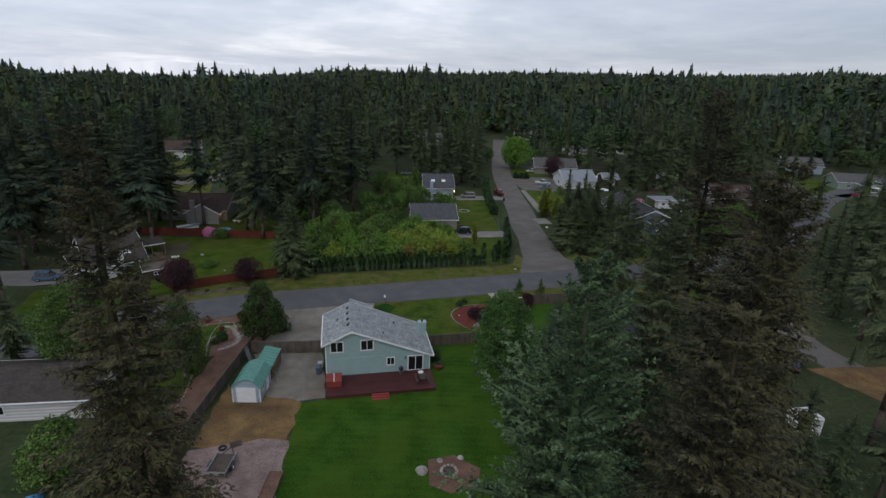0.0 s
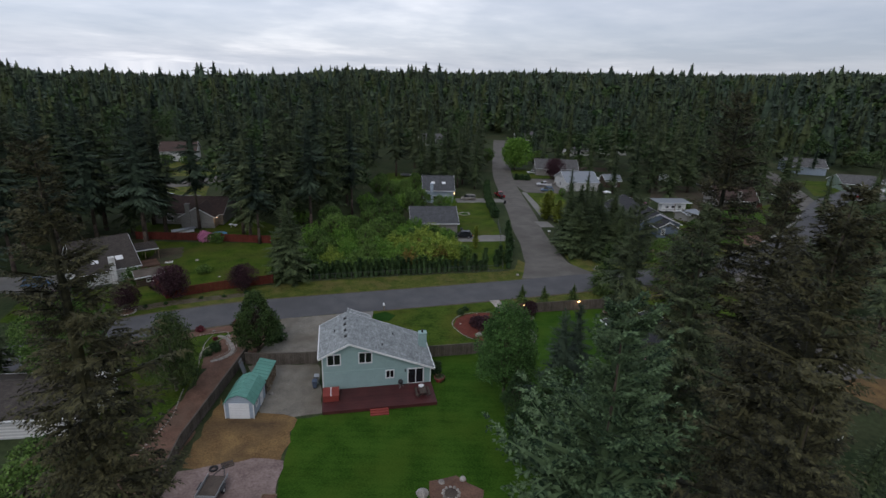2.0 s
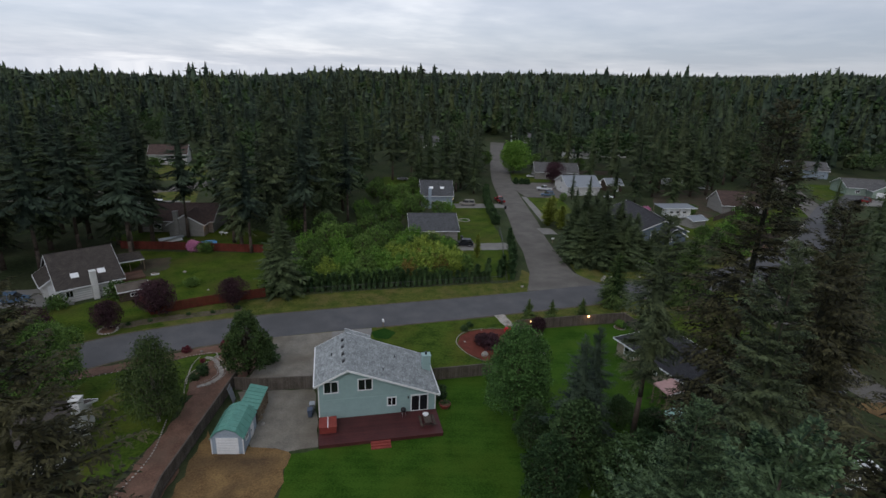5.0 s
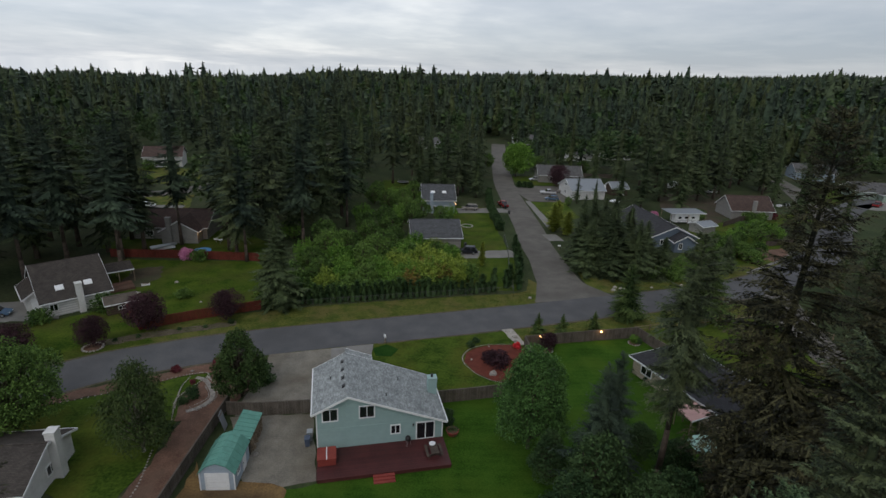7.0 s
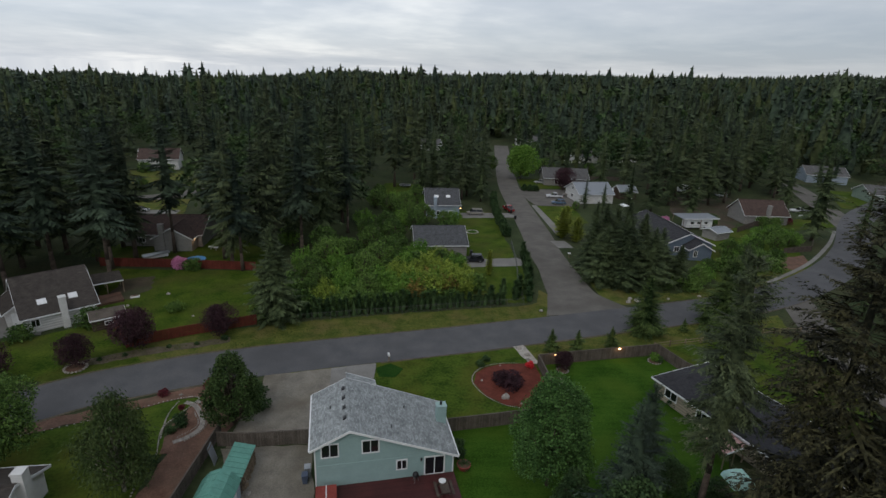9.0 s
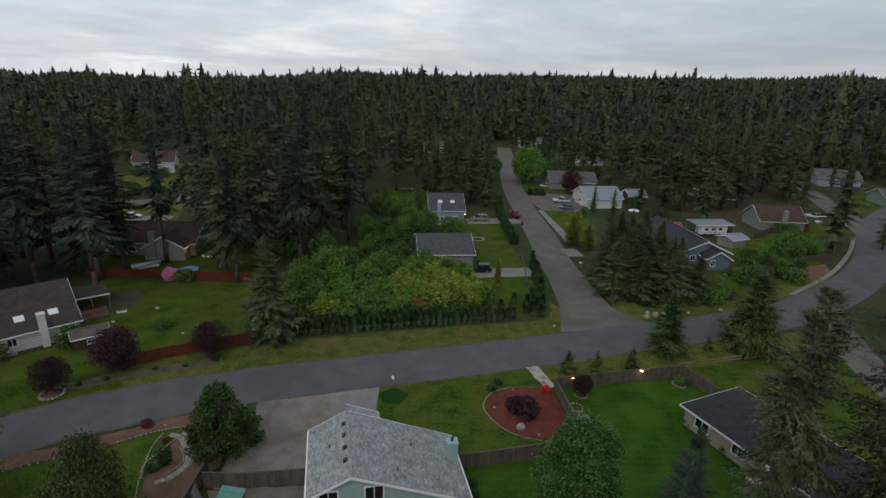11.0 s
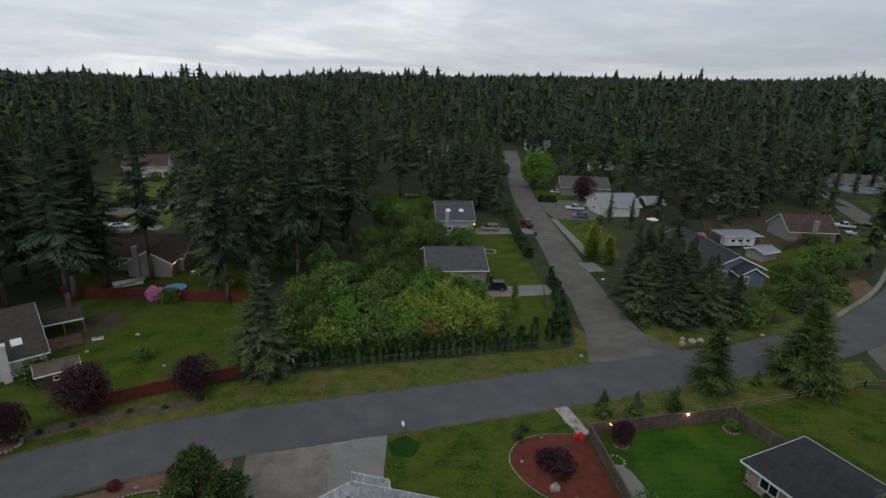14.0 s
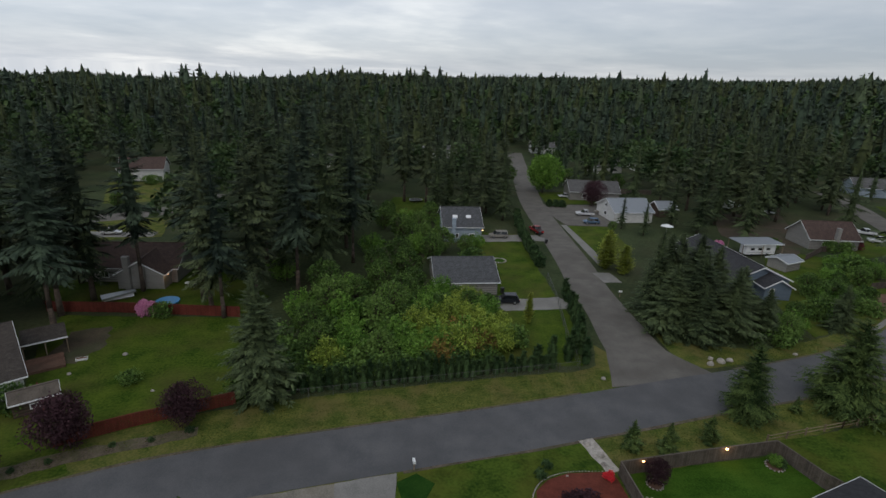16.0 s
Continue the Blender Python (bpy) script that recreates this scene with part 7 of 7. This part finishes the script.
fence_lamp(35.5, 85.75, 1.62, "glowing lamp fixed to the board fence", 0.18)
fence_lamp(25.3, 84.55, 1.55, "glowing lamp fixed to the board fence")
fence_lamp(-40.8, 136.6, 2.7, "glowing porch lamp on the brown-roofed house", 0.15)
fence_lamp(23.2, 166.0, 2.7, "glowing porch lamp on the pale blue house", 0.15)
for x, y, e in ((35.5, 85.55, 26), (25.3, 84.35, 12), (-40.8, 136.3, 20)):
    d = bpy.data.lights.new("lamp_light", "POINT")
    d.energy, d.color, d.shadow_soft_size = e, (1.0, 0.55, 0.25), 0.15
    new("lamp_light", d).location = (x, y - 0.25, 1.9 if y < 100 else 2.7)


def trailer():
    ob = thing("utility_trailer", pose(-14.8, 46.6, 0, 0, 0, -6), "small dark utility trailer on the gravel", "trailer")
    part("bed", boxes((-0.95, 0.95, -1.5, 1.5, 0.5, 0.56)), M["dark_wood"], ob)
    for x in (-0.97, 0.93):
        part("side_rail", boxes((x, x + 0.04, -1.5, 1.5, 0.56, 0.85)), M["steel"], ob)
    part("tailgate", boxes((-0.95, 0.95, -1.56, -1.52, 0.56, 0.95)), M["steel"], ob)
    part("tongue", tube(bmesh.new(), (-0.6, 1.5, 0.48), (0, 2.9, 0.45), 0.05, 0.05, 5), M["black"], ob)
    part("tongue", tube(bmesh.new(), (0.6, 1.5, 0.48), (0, 2.9, 0.45), 0.05, 0.05, 5), M["black"], ob)
    for s in (-1, 1):
        w = part("tyre", tube(bmesh.new(), (s * 1.0, -0.1, 0.33), (s * 1.2, -0.1, 0.33), 0.33, 0.33, 14), M["rubber"], ob)
        part("rim", tube(bmesh.new(), (s * 1.1, -0.1, 0.33), (s * 1.22, -0.1, 0.33), 0.17, 0.17, 10), M["white"], w)
        part("mudguard", boxes((s * 1.12 - 0.14, s * 1.12 + 0.14, -0.6, 0.4, 0.70, 0.73)), M["black"], ob)
    t = thing("spare_tyre", pose(-15.6, 49.6, 0.12), "old tyre lying on the gravel", "tyre")
    bm = bmesh.new()
    n, k = 18, 8
    vs = [[bm.verts.new(((0.34 + 0.13 * math.cos(b * math.tau / k)) * math.cos(a * math.tau / n), (0.34 + 0.13 * math.cos(b * math.tau / k)) * math.sin(a * math.tau / n), 0.11 * math.sin(b * math.tau / k))) for b in range(k)] for a in range(n)]
    for a in range(n):
        for b in range(k):
            bm.faces.new((vs[a][b], vs[(a + 1) % n][b], vs[(a + 1) % n][(b + 1) % k], vs[a][(b + 1) % k]))
    part("rubber", bm, M["rubber"], t, smooth=True)
    p = thing("wood_pallet", pose(-14.2, 49.8, 0.04, 0, 0, 25), "scatter of scrap timber on the gravel", "scrap")
    for i in range(5):
        part("plank", boxes((-0.6, 0.6, i * 0.2, i * 0.2 + 0.13, 0.03 * (i % 2), 0.05 + 0.03 * (i % 2))), M["dark_wood"], p)


trailer()
bed = thing("raised_bed", pose(-10.4, 40.6, 0, 0, 0, -6), "long raised garden bed of boards", "raised bed")
part("side", boxes((0, 0.06, 0, 5.0, 0, 0.45)), M["wood"], bed)
part("side", boxes((1.34, 1.4, 0, 5.0, 0, 0.45)), M["wood"], bed)
part("end", boxes((0.06, 1.34, 4.94, 5.0, 0, 0.45)), M["wood"], bed)
part("end", boxes((0.06, 1.34, 0, 0.06, 0, 0.45)), M["wood"], bed)
part("soil", boxes((0.06, 1.34, 0.06, 4.94, 0, 0.38)), M["bark_mulch"], bed)
tarp = thing("tarp_heap", pose(37.4, 60.6, 0), "pale aqua tarp over a garden table", "tarp")
bm = bmesh.new()
bmesh.ops.create_grid(bm, x_segments=10, y_segments=10, size=1.3)
for v in bm.verts:
    e = max(abs(v.co.x), abs(v.co.y))
    v.co.z = 0.95 + 0.08 * noise.noise(v.co * 2) - (max(0, e - 0.85) * 2.0)
bmesh.ops.solidify(bm, geom=bm.faces[:], thickness=0.02)
part("sheet", bm, M["aqua_tarp"], tarp, smooth=True)
part("table", boxes((-0.8, 0.8, -0.8, 0.8, 0.0, 0.9)), M["dark_wood"], tarp)


def umbrella(x, y):
    ob = thing("patio_umbrella", pose(x, y, 0), "open white patio umbrella", "umbrella")
    part("pole", tube(bmesh.new(), (0, 0, 0), (0, 0, 2.5), 0.03, 0.03, 6), M["steel"], ob)
    part("canopy", tube(bmesh.new(), (0, 0, 2.15), (0, 0, 2.7), 1.7, 0.08, 10), M["white"], ob)


umbrella(76.5, 173.5)
pool = thing("wading_pool", pose(-38.4, 129.4, 0.03), "blue plastic wading pool leaning on the lawn", "pool")
part("shell", tube(bmesh.new(), (0, 0, 0), (0, 0, 0.5), 1.7, 1.9, 20), M["blue_plastic"], pool)
tr = thing("trampoline", pose(9.2, 208.0, 0), "round trampoline in a far clearing", "trampoline")
part("mat", tube(bmesh.new(), (0, 0, 0.8), (0, 0, 0.84), 1.9, 1.9, 18), M["black"], tr)
part("pad", tube(bmesh.new(), (0, 0, 0.72), (0, 0, 0.8), 2.15, 2.15, 18), M["steel"], tr)
for k in range(4):
    part("leg", tube(bmesh.new(), (1.9 * math.cos(k * 1.571), 1.9 * math.sin(k * 1.571), 0), (1.9 * math.cos(k * 1.571), 1.9 * math.sin(k * 1.571), 0.75), 0.04, 0.04, 5), M["steel"], tr)
sail = thing("covered_boat", pose(-47.0, 131.2, 0, 0, 0, 32), "grey covered boat beside the brown-roofed house", "boat")
part("cover", roof_slab(bmesh.new(), (-2.6, -1.1, 1.0), (2.6, -0.5, 1.3), (2.6, 0.5, 1.3), (-2.6, 1.1, 1.0), 0.3), M["steel"], sail)
part("hull", boxes((-2.3, 2.2, -0.5, 0.5, 0.3, 0.8)), M["white"], sail)
part("stand", boxes((-1.2, -1.0, -0.5, 0.5, 0, 0.3), (1.0, 1.2, -0.5, 0.5, 0, 0.3)), M["dark_wood"], sail)
for x, y, t in ((-37.6, 137.0, 0), (-36.4, 136.4, 30)):
    tb = thing("patio_table", pose(x, y, 0.03, 0, 0, t), "small white patio table on the lawn", "table")
    part("top", tube(bmesh.new(), (0, 0, 0.68), (0, 0, 0.72), 0.55, 0.55, 14), M["white"], tb)
    part("leg", tube(bmesh.new(), (0, 0, 0), (0, 0, 0.68), 0.05, 0.05, 6), M["white"], tb)
pl = thing("planter_box", pose(-42.8, 110.7, 0, 0, 0, 20), "small rectangular planter on the lawn", "planter")
part("box", boxes((-0.7, 0.7, -0.3, 0.3, 0, 0.3)), M["white"], pl)
part("soil", boxes((-0.62, 0.62, -0.22, 0.22, 0.25, 0.312)), M["bark_mulch"], pl)
board = thing("plywood_sheet", pose(-16.9, 67.4, 0.04, 0, -14, 0), "grey plywood sheet leaning against the board fence", "board")
part("sheet", boxes((-0.02, 0.02, -0.6, 0.6, 0, 2.2)), M["metal_grey"], board)
part("batten", boxes((0.02, 0.05, -0.6, 0.6, 1.9, 2.0)), M["wood"], board)
block = thing("chopping_block", pose(-13.1, 63.8, 0.05), "round wooden chopping block beside the firewood", "block")
part("log", tube(bmesh.new(), (0, 0, 0), (0, 0, 0.45), 0.33, 0.30, 12), M["wood"], block)
part("cut_top", tube(bmesh.new(), (0, 0, 0.45), (0, 0, 0.46), 0.27, 0.27, 12), M["stone"], block)
cover = thing("blue_tarp", pose(-30.6, 43.2, 0, 0, 0, 20), "bright blue tarp over a low stack", "tarp")
bm = bmesh.new()
bmesh.ops.create_grid(bm, x_segments=8, y_segments=8, size=0.8)
for v in bm.verts:
    e = max(abs(v.co.x), abs(v.co.y))
    v.co.z = 0.55 + 0.06 * noise.noise(v.co * 3) - max(0, e - 0.5) * 1.6
bmesh.ops.solidify(bm, geom=bm.faces[:], thickness=0.02)
part("sheet", bm, M["blue_plastic"], cover, smooth=True)
part("stack", boxes((-0.5, 0.5, -0.5, 0.5, 0.0, 0.48)), M["wood"], cover)
